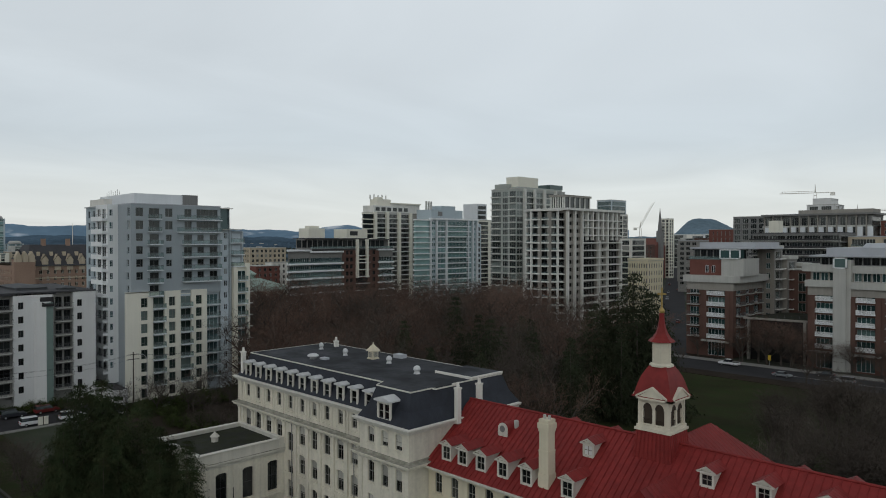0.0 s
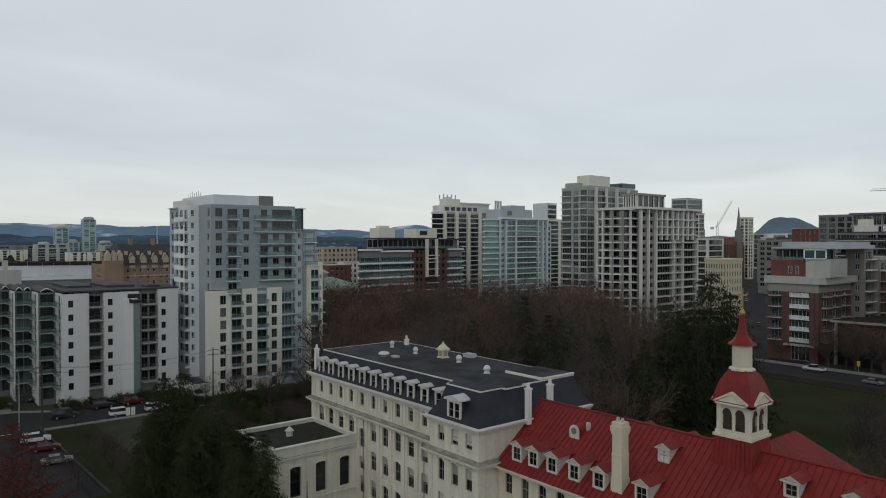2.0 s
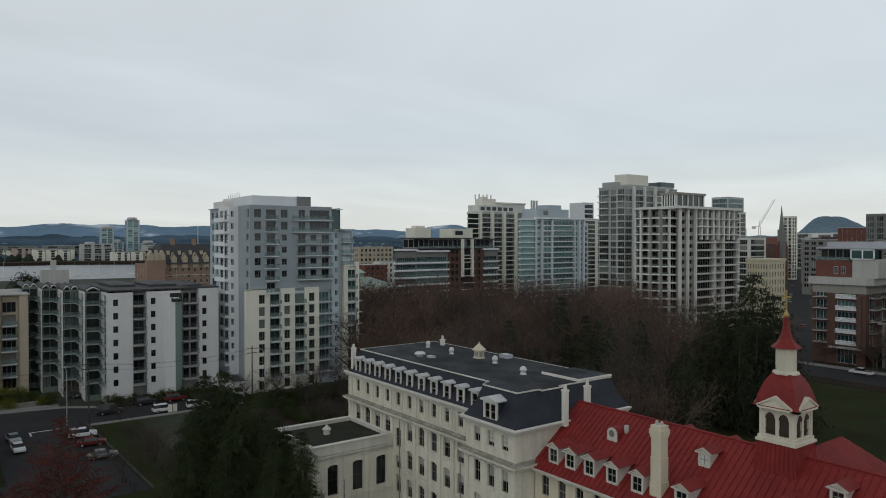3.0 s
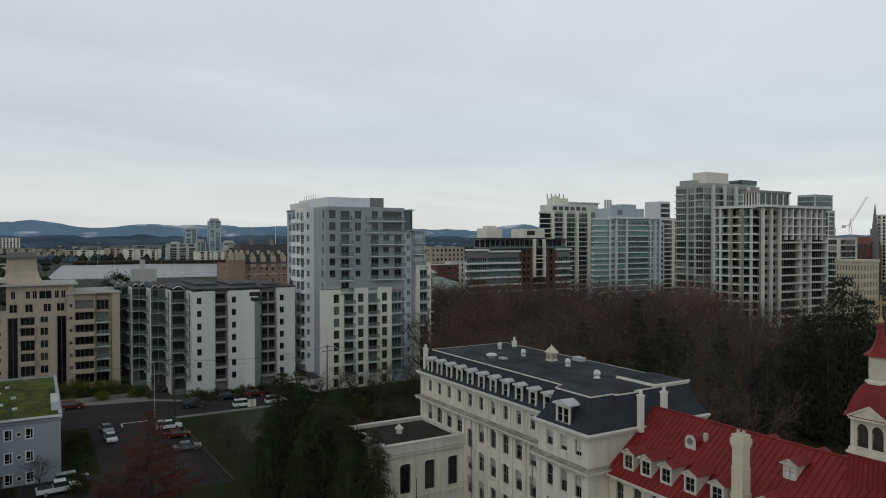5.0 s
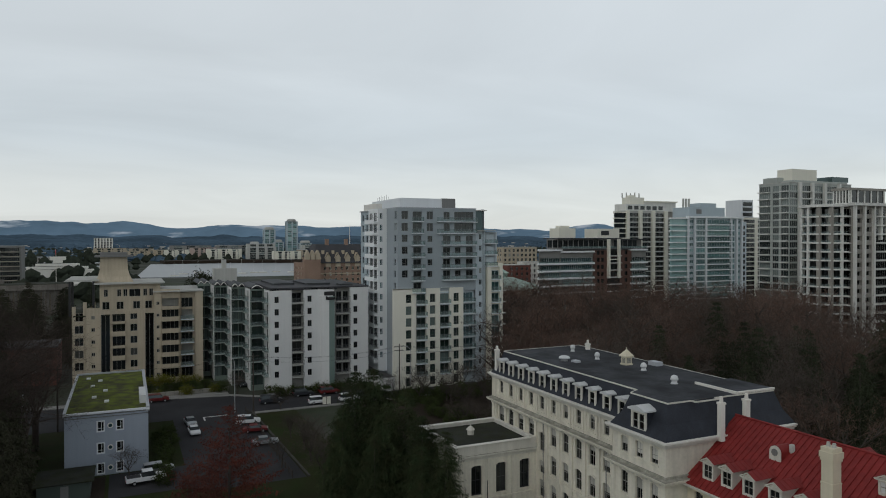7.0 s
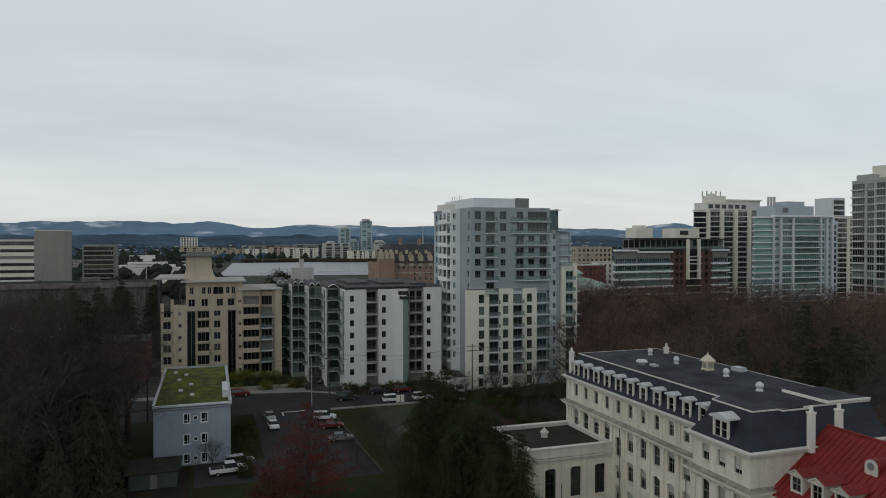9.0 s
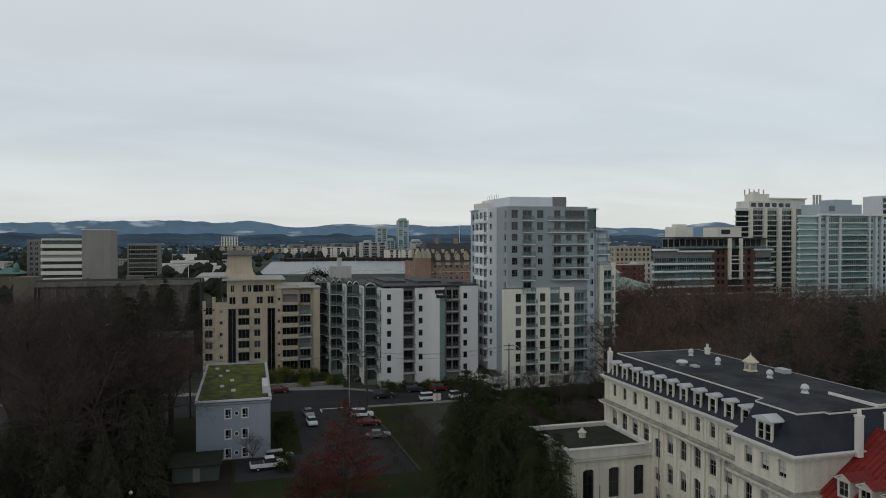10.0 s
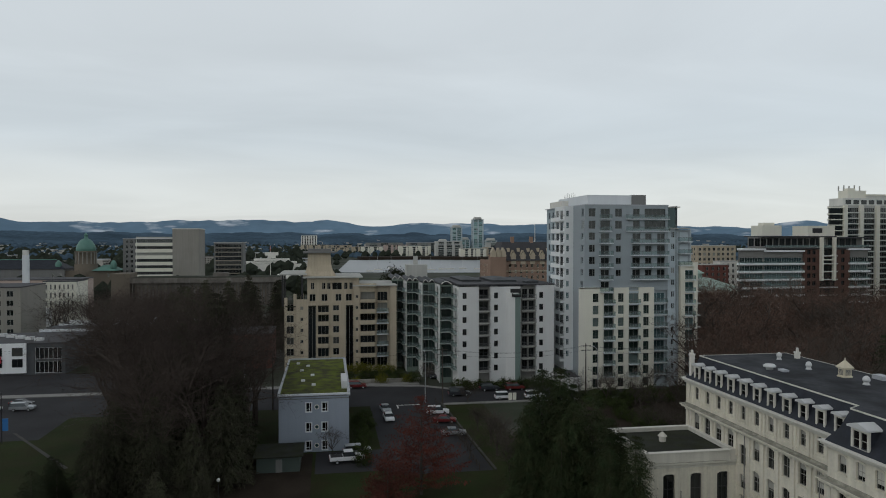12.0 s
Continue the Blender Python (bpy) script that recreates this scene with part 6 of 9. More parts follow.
crown(ob, bk, -329, -319, 261, 289, 53.5, 57.4, M["pale_concrete"])
crown(ob, bk, -331, -321, 276, 300, 53.5, 58.8, M["pale_concrete"])
crown(ob, bk, -332, -320.0, 275.5, 300.5, 58.8, 59.5, M["tower_cream"], "", "roof_slab")
crown(ob, bk, -334, -322, 289, 299, 0, 53.6, M["core_concrete"], "", "side_block")
for i in range(6):
    crown(ob, bk, -319.1, -318.9, 262.5 + i * 4.5, 265.6 + i * 4.5, 54.2, 56.4, M["glass_dark"], "", "top_window")
crown(ob, bk, -328, -321, 265.5, 276, 57.4, 61.4, M["tower_cream"])
crown(ob, bk, -326, -322, 266.5, 270.5, 61.4, 62.6, M["tower_cream"])
for i in range(5):
    part("mast", lathe(bmesh.new(), [(0.35, 61.3), (0.35, 64.0 + 0.4 * (i % 2))], 6, 0, -326 + i * 0.6, 264 + i * 2.6), M["concrete"], ob, "", bk)
# glass tower: curtain wall with white slab lines, a curved corner and pale fins
ob, bk = tower_block("glass_tower", "blue-green glass apartment tower with pale fins and white floor lines", -286, -272, 262.4, 300, 48, 2.95, M["sky_panel"], M["glass_curtain"],
                     e=((0.06, 0.07, "win"), (0.22, 0.20, "band"), (0.55, 0.42, "balc", 1.3), (0.83, 0.06, "band"), (0.93, 0.08, "win")), slab=M["bright_white"], style="teal", depth=0.12, fm=M["cool_white"])
for k in range(15):
    z = 48 - 0.6 - 2.95 * (k + 1)
    crown(ob, bk, -272.2, -270.4, 274.5, 291.5, z - 0.2, z + 0.25, M["bright_white"], "", "floor_line")
splay(ob, bk, -286, -272, 262.4, 250.2, 47.6, 2.95, M["glass_curtain"], M["bright_white"], 1.0)
for y in (262.0, 266.6, 274.2, 291.8, 296.0, 299.6):
    crown(ob, bk, -271.9, -270.9, y - 0.45, y + 0.45, 0, 48.7, M["cool_white"], "pale fin", "fin")
crown(ob, bk, -273.0, -270.6, 262, 300.3, 47.9, 48.8, M["bright_white"], "", "roof_band")
crown(ob, bk, -287, -275, 266, 291, 48.3, 53.6, M["sky_panel"], "pale plant room")
crown(ob, bk, -285, -277, 276, 287, 53.6, 56.0, M["sky_panel"])
crown(ob, bk, -275.1, -274.9, 271, 274.5, 50.2, 52.6, M["dark_concrete"], "", "vent_opening")
for i in range(3):
    crown(ob, bk, -281, -280.2, 267 + i * 1.9, 267.8 + i * 1.9, 53.6, 58.4, M["concrete"], "", "flue")
crown(ob, bk, -283, -275, 300, 307, 0, 46.4, M["tower_blue"], "", "side_block")
for k in range(14):
    crown(ob, bk, -275.1, -274.9, 301.2, 305.8, 2.0 + 3.1 * k, 4.0 + 3.1 * k, M["glass"], "", "side_window")
# pale slab behind
ob, bk = tower_block("banded_tower", "white tower with dark window bands", -327, -309, 341, 362, 50, 2.9, M["tower_cream"], M["glass_dark"], e=((0.3, 0.45, "band"), (0.8, 0.3, "band")), s=((0.5, 0.85, "band"),), slab=M["tower_cream"])
crown(ob, bk, -322, -309.5, 341.5, 351, 50, 61, M["cool_white"], "white stepped upper storeys", "upper_storeys")
for i in range(3):
    crown(ob, bk, -309.6, -309.3, 342.5, 350, 51.0 + i * 3.2, 53.2 + i * 3.2, M["glass_dark"], "dark window band", "window_band")
# grey tower
ob, bk = tower_block("grey_tower", "tall grey-green apartment tower with balconies", -209.5, -195, 241, 278, 59.4, 2.85, M["grey_green"], M["glass_grey"],
                     e=((0.07, 0.12, "strip"), (0.24, 0.19, "balc", 1.0), (0.45, 0.16, "strip"), (0.66, 0.2, "balc", 0.8), (0.88, 0.16, "strip")), s=((0.2, 0.36, "balc"), (0.56, 0.2, "strip"), (0.86, 0.24, "balc")), style="far", slab=M["concrete"])
for u in (0.15, 0.345, 0.55, 0.785):
    crown(ob, bk, -195.0, -194.0, 241 + 37 * u - 0.6, 241 + 37 * u + 0.6, 0, 59.7, M["pale_concrete"], "grey vertical pier", "pier")
crown(ob, bk, -206, -196, 244, 277, 59.7, 60.6, M["grey_green"])
crown(ob, bk, -204, -197, 245, 259.5, 60.6, 65.2, M["tower_cream"], "beige roof plant room")
crown(ob, bk, -208, -201, 241.5, 246, 59.7, 61.9, M["grey_green"])
crown(ob, bk, -203, -196, 267.5, 277.6, 60.6, 62.7, M["glass_blue"])
# rounded concrete tower: cream ribs and slab edges over dark recesses
ob, bk = tower_block("concrete_tower", "cream concrete apartment tower with deep dark balconies", -167, -150, 214.6, 253, 47.6, 2.9, M["core_concrete"], M["glass_dark"],
                     e=((0.075, 0.085, "win"), (0.195, 0.085, "win"), (0.40, 0.26, "balc", 1.3), (0.60, 0.04, "win"), (0.665, 0.05, "win"), (0.83, 0.24, "balc", 1.3)),
                     s=((0.72, 0.5, "balc", 1.2),), style="far", slab=M["pale_concrete"], depth=0.7)
for y in (215.2, 219.8, 224.6, 236.4, 242.4, 252.6):
    crown(ob, bk, -150.0, -149.1, y - 0.36, y + 0.36, 0, 47.6 if y < 230 else 36.4, M["pale_concrete"], "pale vertical rib", "rib")
for y in (227.9, 231.5, 235.4, 238.8, 242.4, 245.8, 249.2):
    crown(ob, bk, -150.0, -149.0, y - 0.4, y + 0.4, 36.4, 47.6, M["pale_concrete"], "pale upper rib", "rib")
for k in range(15):
    z = 47.6 - 0.6 - 2.9 * (k + 1)
    crown(ob, bk, -150.0, -148.9, 225.4, 253.2, z - 0.14, z + 0.22, M["pale_concrete"], "pale slab edge", "slab_edge")
    # curved balcony stack on the rounded end
    bm = bmesh.new()
    ring = [(-159.6 - 8.0 * math.cos(math.pi * i / 12), 214.6 - 6.4 * math.sin(math.pi * i / 12) ** 0.8) for i in range(13)]
    prism(bm, ring, z - 0.2, z + 0.3)
    part("curved_balcony", bm, M["pale_concrete"], ob, "curved pale concrete balcony", bk)
    ring = [(-159.6 - 7.8 * math.cos(math.pi * i / 12), 214.6 - 6.2 * math.sin(math.pi * i / 12) ** 0.8) for i in range(13)]
    bm = bmesh.new()
    for (xa, ya), (xb, yb) in zip(ring, ring[1:]):
        poly(bm, [(xa, ya, z + 0.3), (xb, yb, z + 0.3), (xb, yb, z + 0.95), (xa, ya, z + 0.95)])
    part("railing", bm, M["glass_rail"], ob, "", bk)
bm = bmesh.new()
prism(bm, [(-159.6 - 6.9 * math.cos(math.pi * i / 12), 214.65 - 4.9 * math.sin(math.pi * i / 12) ** 0.8) for i in range(13)], 0, 46.6)
part("rounded_glazing", bm, M["glass_dark"], ob, "dark rounded glazing", bk)
for i in range(1, 12, 2):
    a_ = math.pi * i / 12
    x_, y_ = -159.6 - 7.6 * math.cos(a_), 214.6 - 6.0 * math.sin(a_) ** 0.8
    wide = 0.75 if i in (7, 9) else 0.4
    crown(ob, bk, x_ - wide, x_ + wide, y_ - 0.35, y_ + 0.35, 0, 47.4, M["pale_concrete"] if wide < 0.5 else M["core_concrete"], "", "column")
crown(ob, bk, -168.0, -148.4, 213.6, 253.6, 47.6, 48.5, M["pale_concrete"], "pale roof slab", "roof_slab")
part("curved_roof", prism(bmesh.new(), [(-159.6 - 8.3 * math.cos(math.pi * i / 12), 214.6 - 6.7 * math.sin(math.pi * i / 12) ** 0.8) for i in range(13)], 47.3, 48.2), M["pale_concrete"], ob, "", bk)
crown(ob, bk, -160, -154, 219.0, 236.5, 48.5, 53.0, M["glass_dark"], "roof lantern storey", "top_storey")
for i in range(6):
    crown(ob, bk, -154.1, -153.7, 219.0 + i * 3.4, 219.45 + i * 3.4, 48.5, 53.0, M["pale_concrete"], "", "column")
    crown(ob, bk, -160 + i * 1.1, -159.6 + i * 1.1, 218.6, 219.0, 48.5, 53.0, M["pale_concrete"], "", "column")
crown(ob, bk, -160.6, -153.4, 218.4, 237.0, 53.0, 53.8, M["core_concrete"], "", "roof_slab")

tower_block("white_office", "small white office block with stepped roof", -214, -203, 354, 371, 37.5, 3.2, M["trim"], M["glass"], e=((0.5, 0.8, "band"),), s=((0.5, 0.8, "band"),), slab=M["trim"])
crown(*tower_block("cream_office", "cream five-storey office with small square windows", -166.5, -156.5, 288, 302, 27.0, 3.4, M["cream_yellow"], M["glass"],
                   e=tuple((0.1 + 0.16 * i, 0.07, "win") for i in range(6)), s=tuple((0.08 + 0.12 * i, 0.06, "win") for i in range(8))), -166.8, -156.2, 287.7, 302.3, 27.2, 28.2, M["cream_yellow"])
tower_block("blue_glass_tower", "far blue glass tower", -277, -265, 435, 455, 65.5, 3.4, M["tower_blue"], M["glass_blue"], e=((0.5, 0.9, "band"),), s=((0.5, 0.9, "band"),), slab=M["tower_blue"])
tower_block("white_slab_tower", "white apartment slab with dark balconies", -268, -260, 442, 449, 55, 3.0, M["trim"], M["glass"], e=((0.5, 0.85, "band"),), s=((0.5, 0.85, "band"),), slab=M["trim"])
tower_block("beige_tower", "beige apartment tower beside the church", -331, -322, 634, 643, 58, 3.1, M["tower_cream"], M["glass"], e=((0.25, 0.3, "strip"), (0.7, 0.3, "strip")), s=((0.3, 0.3, "strip"), (0.75, 0.25, "strip")))
tower_block("dark_brick_row", "dark brick row behind the cream office", -286, -269, 489, 506, 33, 3.3, M["brown_brick"], M["glass"], s=((0.3, 0.2, "win"), (0.7, 0.2, "win")), e=((0.3, 0.1, "win"), (0.6, 0.1, "win")), roofm="dark_roof")
tower_block("low_grey_row", "low grey row along the long street", -292, -276, 590, 612, 33, 3.3, M["grey_wall"], M["glass"], s=((0.3, 0.2, "win"), (0.7, 0.2, "win")), e=((0.5, 0.4, "strip"),), roofm="light_roof")
ob, bk = tower_block("white_roof_arena", "wide pale hall with a white roof", -392, -326, 800, 840, 40, 6.0, M["concrete"], M["glass"], s=((0.2, 0.2, "strip"), (0.6, 0.2, "strip")), roofm="trim")
crown(ob, bk, -385, -335, 802, 838, 40.3, 44.0, M["trim"], "white raised roof")
# church with a spire
tower_block("pale_roof_hall", "wide low hall with a white roof beside the long street", -446, -404, 880, 910, 45, 6.0, M["concrete"], M["glass"], s=((0.3, 0.3, "strip"), (0.7, 0.2, "strip")), roofm="bright_white")
tower_block("brown_street_block", "brown brick street block below the hill", -262, -240, 560, 580, 38.5, 3.6, M["brown_brick"], M["glass"], s=((0.25, 0.2, "win"), (0.6, 0.2, "win")), roofm="dark_roof")
tower_block("white_street_block", "white street block with dark bands below the hill", -318, -296, 700, 716, 43.5, 3.6, M["cool_white"], M["glass"], s=((0.5, 0.8, "band"),), e=((0.5, 0.8, "band"),), slab=M["cool_white"])
tower_block("grey_street_block", "grey street block with a pale parapet", -232, -208, 470, 486, 36.5, 3.5, M["grey_wall"], M["glass"], s=tuple((0.12 + 0.19 * i, 0.12, "win") for i in range(5)), roofm="light_roof")
tower_block("dark_street_block", "low dark street block", -372, -330, 790, 806, 42.0, 4.0, M["dark_concrete"], M["glass"], s=((0.5, 0.8, "band"),), roofm="dark_roof")
church = thing("church", "stone church with a tall dark spire", "church", (-325, 620, 0))
part("nave", box(bmesh.new(), -30, 0, -8, 12, 0, 30), M["brick"], church)
part("tower", box(bmesh.new(), -2, 3, -2.5, 2.5, 0, 46), M["dark_concrete"], church)
part("spire", lathe(bmesh.new(), [(2.3, 46), (0.15, 68)], 8, 0, 0.5, 0), M["dark_concrete"], church, "dark pointed spire")
bm = bmesh.new()
a = [bm.verts.new(p) for p in ((-30, -9, 30), (0, -9, 30), (0, 2, 39), (-30, 2, 39), (-30, 13, 30), (0, 13, 30))]
bm.faces.new((a[0], a[1], a[2], a[3]))
bm.faces.new((a[3], a[2], a[5], a[4]))
bm.faces.new((a[1], a[5], a[2]))
bm.faces.new((a[0], a[3], a[4]))
part("roof", bm, M["brick"], church)
tower_block("brick_warehouse", "low red brick building with a plain front", -196, -169, 440, 460, 43.5, 4.0, M["brick"], M["glass"], e=((0.5, 0.05, "win"),), s=tuple((0.1 + 0.1 * i, 0.02, "win") for i in range(9)), roofm="light_roof")
# long office with a colonnaded top
ob, bk = tower_block("long_office", "long dark office with pale columns and flat roof", -133, -86, 362, 385, 48.4, 4.6, M["dark_concrete"], M["glass_dark"], s=tuple((0.05 + 0.09 * i, 0.07, "strip") for i in range(11)), e=((0.5, 0.8, "band"),))
crown(ob, bk, -134, -84.5, 360.5, 386, 48.4, 49.3, M["dark_concrete"], "thin dark projecting roof", "roof_slab")
for i in range(12):
    crown(ob, bk, -132.0 + i * 4.1, -129.9 + i * 4.1, 361.0, 362.2, 30, 42.8, M["cool_white"], "pale column", "column")
    crown(ob, bk, -132.8 + i * 4.1, -132.3 + i * 4.1, 361.2, 362.2, 30, 48.4, M["core_concrete"], "", "mullion")
crown(ob, bk, -133.5, -85.5, 361.3, 362.4, 42.8, 43.6, M["concrete"], "", "roof_slab")
crown(ob, bk, -118, -86, 366, 380, 49.3, 51.2, M["core_concrete"])
# mid office with balconies, beige block
ob, bk = tower_block("stepped_office", "dark stepped office with long planted balconies", -119.5, -85, 312, 335, 39.4, 3.1, M["dark_concrete"], M["glass_dark"], s=tuple((0.1 + 0.2 * i, 0.185, "strip") for i in range(5)), e=((0.5, 0.9, "band"),), roofm="dark_roof", depth=0.9)
for k in range(7):
    crown(ob, bk, -120.4, -84.2, 310.0, 312, 36.0 - 3.1 * k, 36.3 - 3.1 * k, M["concrete"], "pale balcony edge", "balcony_edge")
    crown(ob, bk, -120.2, -84.4, 310.1, 310.2, 36.35 - 3.1 * k, 37.1 - 3.1 * k, M["dark_metal"], "", "balcony_rail")
crown(ob, bk, -113, -108.8, 313, 318, 39.4, 44.9, M["tower_cream"], "pale roof block")
tower_block("beige_office", "beige office with a grey roof", -84, -56, 320, 340, 37.8, 3.4, M["beige"], M["glass"], s=((0.2, 0.3, "balc"), (0.6, 0.3, "strip")), roofm="light_roof")
ob, bk = tower_block("pale_tower_under_construction", "pale tower under construction with a stepped top", -156, -139, 500, 520, 60, 3.2, M["pale_wall"], M["glass"], e=((0.3, 0.3, "strip"), (0.75, 0.3, "strip")), s=((0.25, 0.3, "strip"), (0.7, 0.35, "strip")))
crown(ob, bk, -153, -142, 502, 518, 60.3, 64.5, M["pale_wall"])
tower_block("brown_block", "brown brick block beside the long office", -84, -74, 372, 390, 45.5, 3.3, M["brick"], M["glass"], s=((0.3, 0.3, "win"), (0.7, 0.3, "win")))
tower_block("grey_apartments", "dark grey apartments with a stepped roof", -166, -143, 405, 425, 50, 3.2, M["dark_concrete"], M["glass"], s=tuple((0.1 + 0.2 * i, 0.14, "strip") for i in range(5)), e=((0.5, 0.8, "band"),))


def crane(x, y, h, jib, tail, ang, rise=0.0):
    c = thing("tower_crane", "white lattice tower crane above the roofs", "crane", (x, y, 0), "cranes", ang)
    bm = bmesh.new()
    for i in range(int(h / 3)):
        for sx, sy in ((-0.8, -0.8), (0.8, -0.8), (0.8, 0.8), (-0.8, 0.8)):
            box(bm, sx - 0.15, sx + 0.15, sy - 0.15, sy + 0.15, i * 3, i * 3 + 3)
        box(bm, -0.8, 0.8, -0.9, -0.7, i * 3 + 1.3, i * 3 + 1.6)
        box(bm, 0.7, 0.9, -0.8, 0.8, i * 3 + 1.3, i * 3 + 1.6)
    part("mast", bm, M["trim"], c)
    bm = bmesh.new()
    box(bm, 0, jib, -0.35, 0.35, 0, 0.4)
    n = int(jib / 2)
    for i in range(n):
        box(bm, i * 2, i * 2 + 0.2, -0.1, 0.1, 0.3, 1.4)
    box(bm, 0, jib * 0.96, -0.12, 0.12, 1.3, 1.55)
    part("jib", bm, M["trim"], c, "", pose(0, 0, h, 0, -rise, 0))
    bm = box(bmesh.new(), -tail, 0, -0.4, 0.4, 0, 0.5)
    box(bm, -tail, -tail + 3, -0.8, 0.8, -1.8, 0.3)
    part("counter_jib", bm, M["trim"], c, "", pose(0, 0, h))
    part("top_mast", lathe(bmesh.new(), [(0.5, h), (0.15, h + 6)], 4), M["trim"], c)


crane(-156, 517, 69, 22, 12, 197)
crane(-171, 679, 62, 30, 12, 12)
crane(-318, 571, 48, 26, 6, 25, 62)

# ---- brick and concrete apartment blocks by the park ----
PALE_C = M["concrete"]


def brick_front(ob, core_, a, b, z_top, bays, wm):
    """A brick wall with window bays; bays are (u, w, kind), kind slat (white slatted balcony fronts) or rail (recessed balconies)."""
    fl = 3.35
    zs = [z_top - 1.0 - fl * (i + 1) + 0.55 for i in range(5)]
    wins = [(u, z + 0.1, w, 2.35, "strip") for u, w, k in bays for z in zs] + [(u, 0.4, w, 4.2, "strip") for u, w, k in bays if k == "slat"]
    f_ = facade(core_, a, b, 0, z_top, wm, wins, M["cool_white"], M["glass_teal"], 0.45)
    for u, w, k in bays:
        for z in zs:
            if k == "slat":
                bm = box(bmesh.new(), u - w / 2 - 0.1, u + w / 2 + 0.1, -0.75, 0.0, z - 0.3, z - 0.05)
                for j in range(4):
                    box(bm, u - w / 2 - 0.1, u + w / 2 + 0.1, -0.75, -0.68, z + 0.05 + 0.25 * j, z + 0.22 + 0.25 * j)
                part("slatted_balcony", bm, M["bright_white"], f_, "white slatted balcony front")
            else:
                balcony(f_, u, z, w + 0.8, 1.4, "bars")
        if k == "slat":
            for q in (-1, 1):
                c_ = u + q * (w / 2 + 0.8)
                part("brick_pier", box(bmesh.new(), c_ - 0.6, c_ + 0.6, -0.4, 0.0, 4.6, z_top - 3.2), M["brown_brick"], f_, "red brick pier")
            part("canopy", box(bmesh.new(), u - w / 2 - 1.6, u + w / 2 + 1.6, -1.4, 0.0, 4.7, 5.2), PALE_C, f_, "concrete entrance canopy")
    part("frieze", box(bmesh.new(), 0, math.hypot(b[0] - a[0], b[1] - a[1]), -0.14, 0.0, z_top - 2.6, z_top), M["core_concrete"], f_, "concrete frieze")
    return f_


def terrace_band(ob, bk, pts, z0, z1):
    """A broad concrete parapet band over a plan outline."""
    part("terrace_band", prism(bmesh.new(), pts, z0, z1), PALE_C, ob, "broad concrete terrace parapet", bk)


# corner block with the brick roof storey
ob = thing("brick_apartment_block", "red brick and concrete apartments with white slatted balconies", "apartment block", (-95, 213, 0))
bk = Matrix.Translation((95, -213, 0))
co = part("core", box(bmesh.new(), -101.8, -88.0, 214, 236, 0, 23.2), M["brown_brick"], ob, "", bk)
brick_front(ob, co, (-102.2, 213), (-87.3, 213), 23.3, ((2.6, 3.0, "rail"), (9.7, 5.4, "slat")), M["brown_brick"])
brick_front(ob, co, (-87.3, 213), (-87.3, 236.5), 23.3, ((4.4, 4.0, "rail"), (11.5, 3.2, "rail"), (18.6, 4.0, "rail")), M["brown_brick"])
facade(co, (-102.2, 236.5), (-102.2, 213), 0, 23.3, M["brick"])
terrace_band(ob, bk, [(-103.0, 212.2), (-86.6, 212.2), (-85.4, 213.6), (-85.4, 237), (-103.0, 237)], 23.2, 25.3)
crown(ob, bk, -102.0, -91.0, 214.8, 236, 25.3, 30.2, M["brick"], "red brick roof storey", "upper_storey")
for x in (-96.2, -94.2):
    part("window", window_mesh(1.1, 2.2, "pair", M["cool_white"], M["glass_dark"]), None, ob, m=bk @ pose(x, 214.72, 26.2))
crown(ob, bk, -91.2, -84.4, 213.6, 226, 25.3, 30.7, PALE_C, "pale concrete stair block", "stair_block")
crown(ob, bk, -91.6, -85.4, 213.4, 218, 30.7, 33.3, M["glass_teal"], "green glazed lantern", "lantern")
for x in (-91.7, -88.6, -85.6):
    crown(ob, bk, x, x + 0.35, 213.25, 213.5, 30.6, 33.5, M["bright_white"], "", "lantern_frame")
for z in (30.6, 33.2):
    crown(ob, bk, -91.7, -85.25, 213.25, 213.5, z, z + 0.3, M["bright_white"], "", "lantern_frame")
facade(co, (-101.5, 216.5), (-84.5, 216.5), 30.2, 33.6, M["dark_concrete"], [(1.2 + 2.1 * i, 30.5, 1.8, 2.8, "pair") for i in range(8)], M["dark_metal"], M["glass_dark"], 0.25)
crown(ob, bk, -102.4, -82.0, 215.6, 240, 33.6, 34.1, M["light_roof"], "thin pale roof", "thin_roof")
crown(ob, bk, -100.2, -82.5, 218, 238, 34.1, 35.7, M["light_roof"], "pale metal plant screen", "plant_screen")
part("roof_rail", box(bmesh.new(), -102.3, -91, 214.7, 214.76, 30.3, 31.2), M["glass_rail"], ob, "", bk)
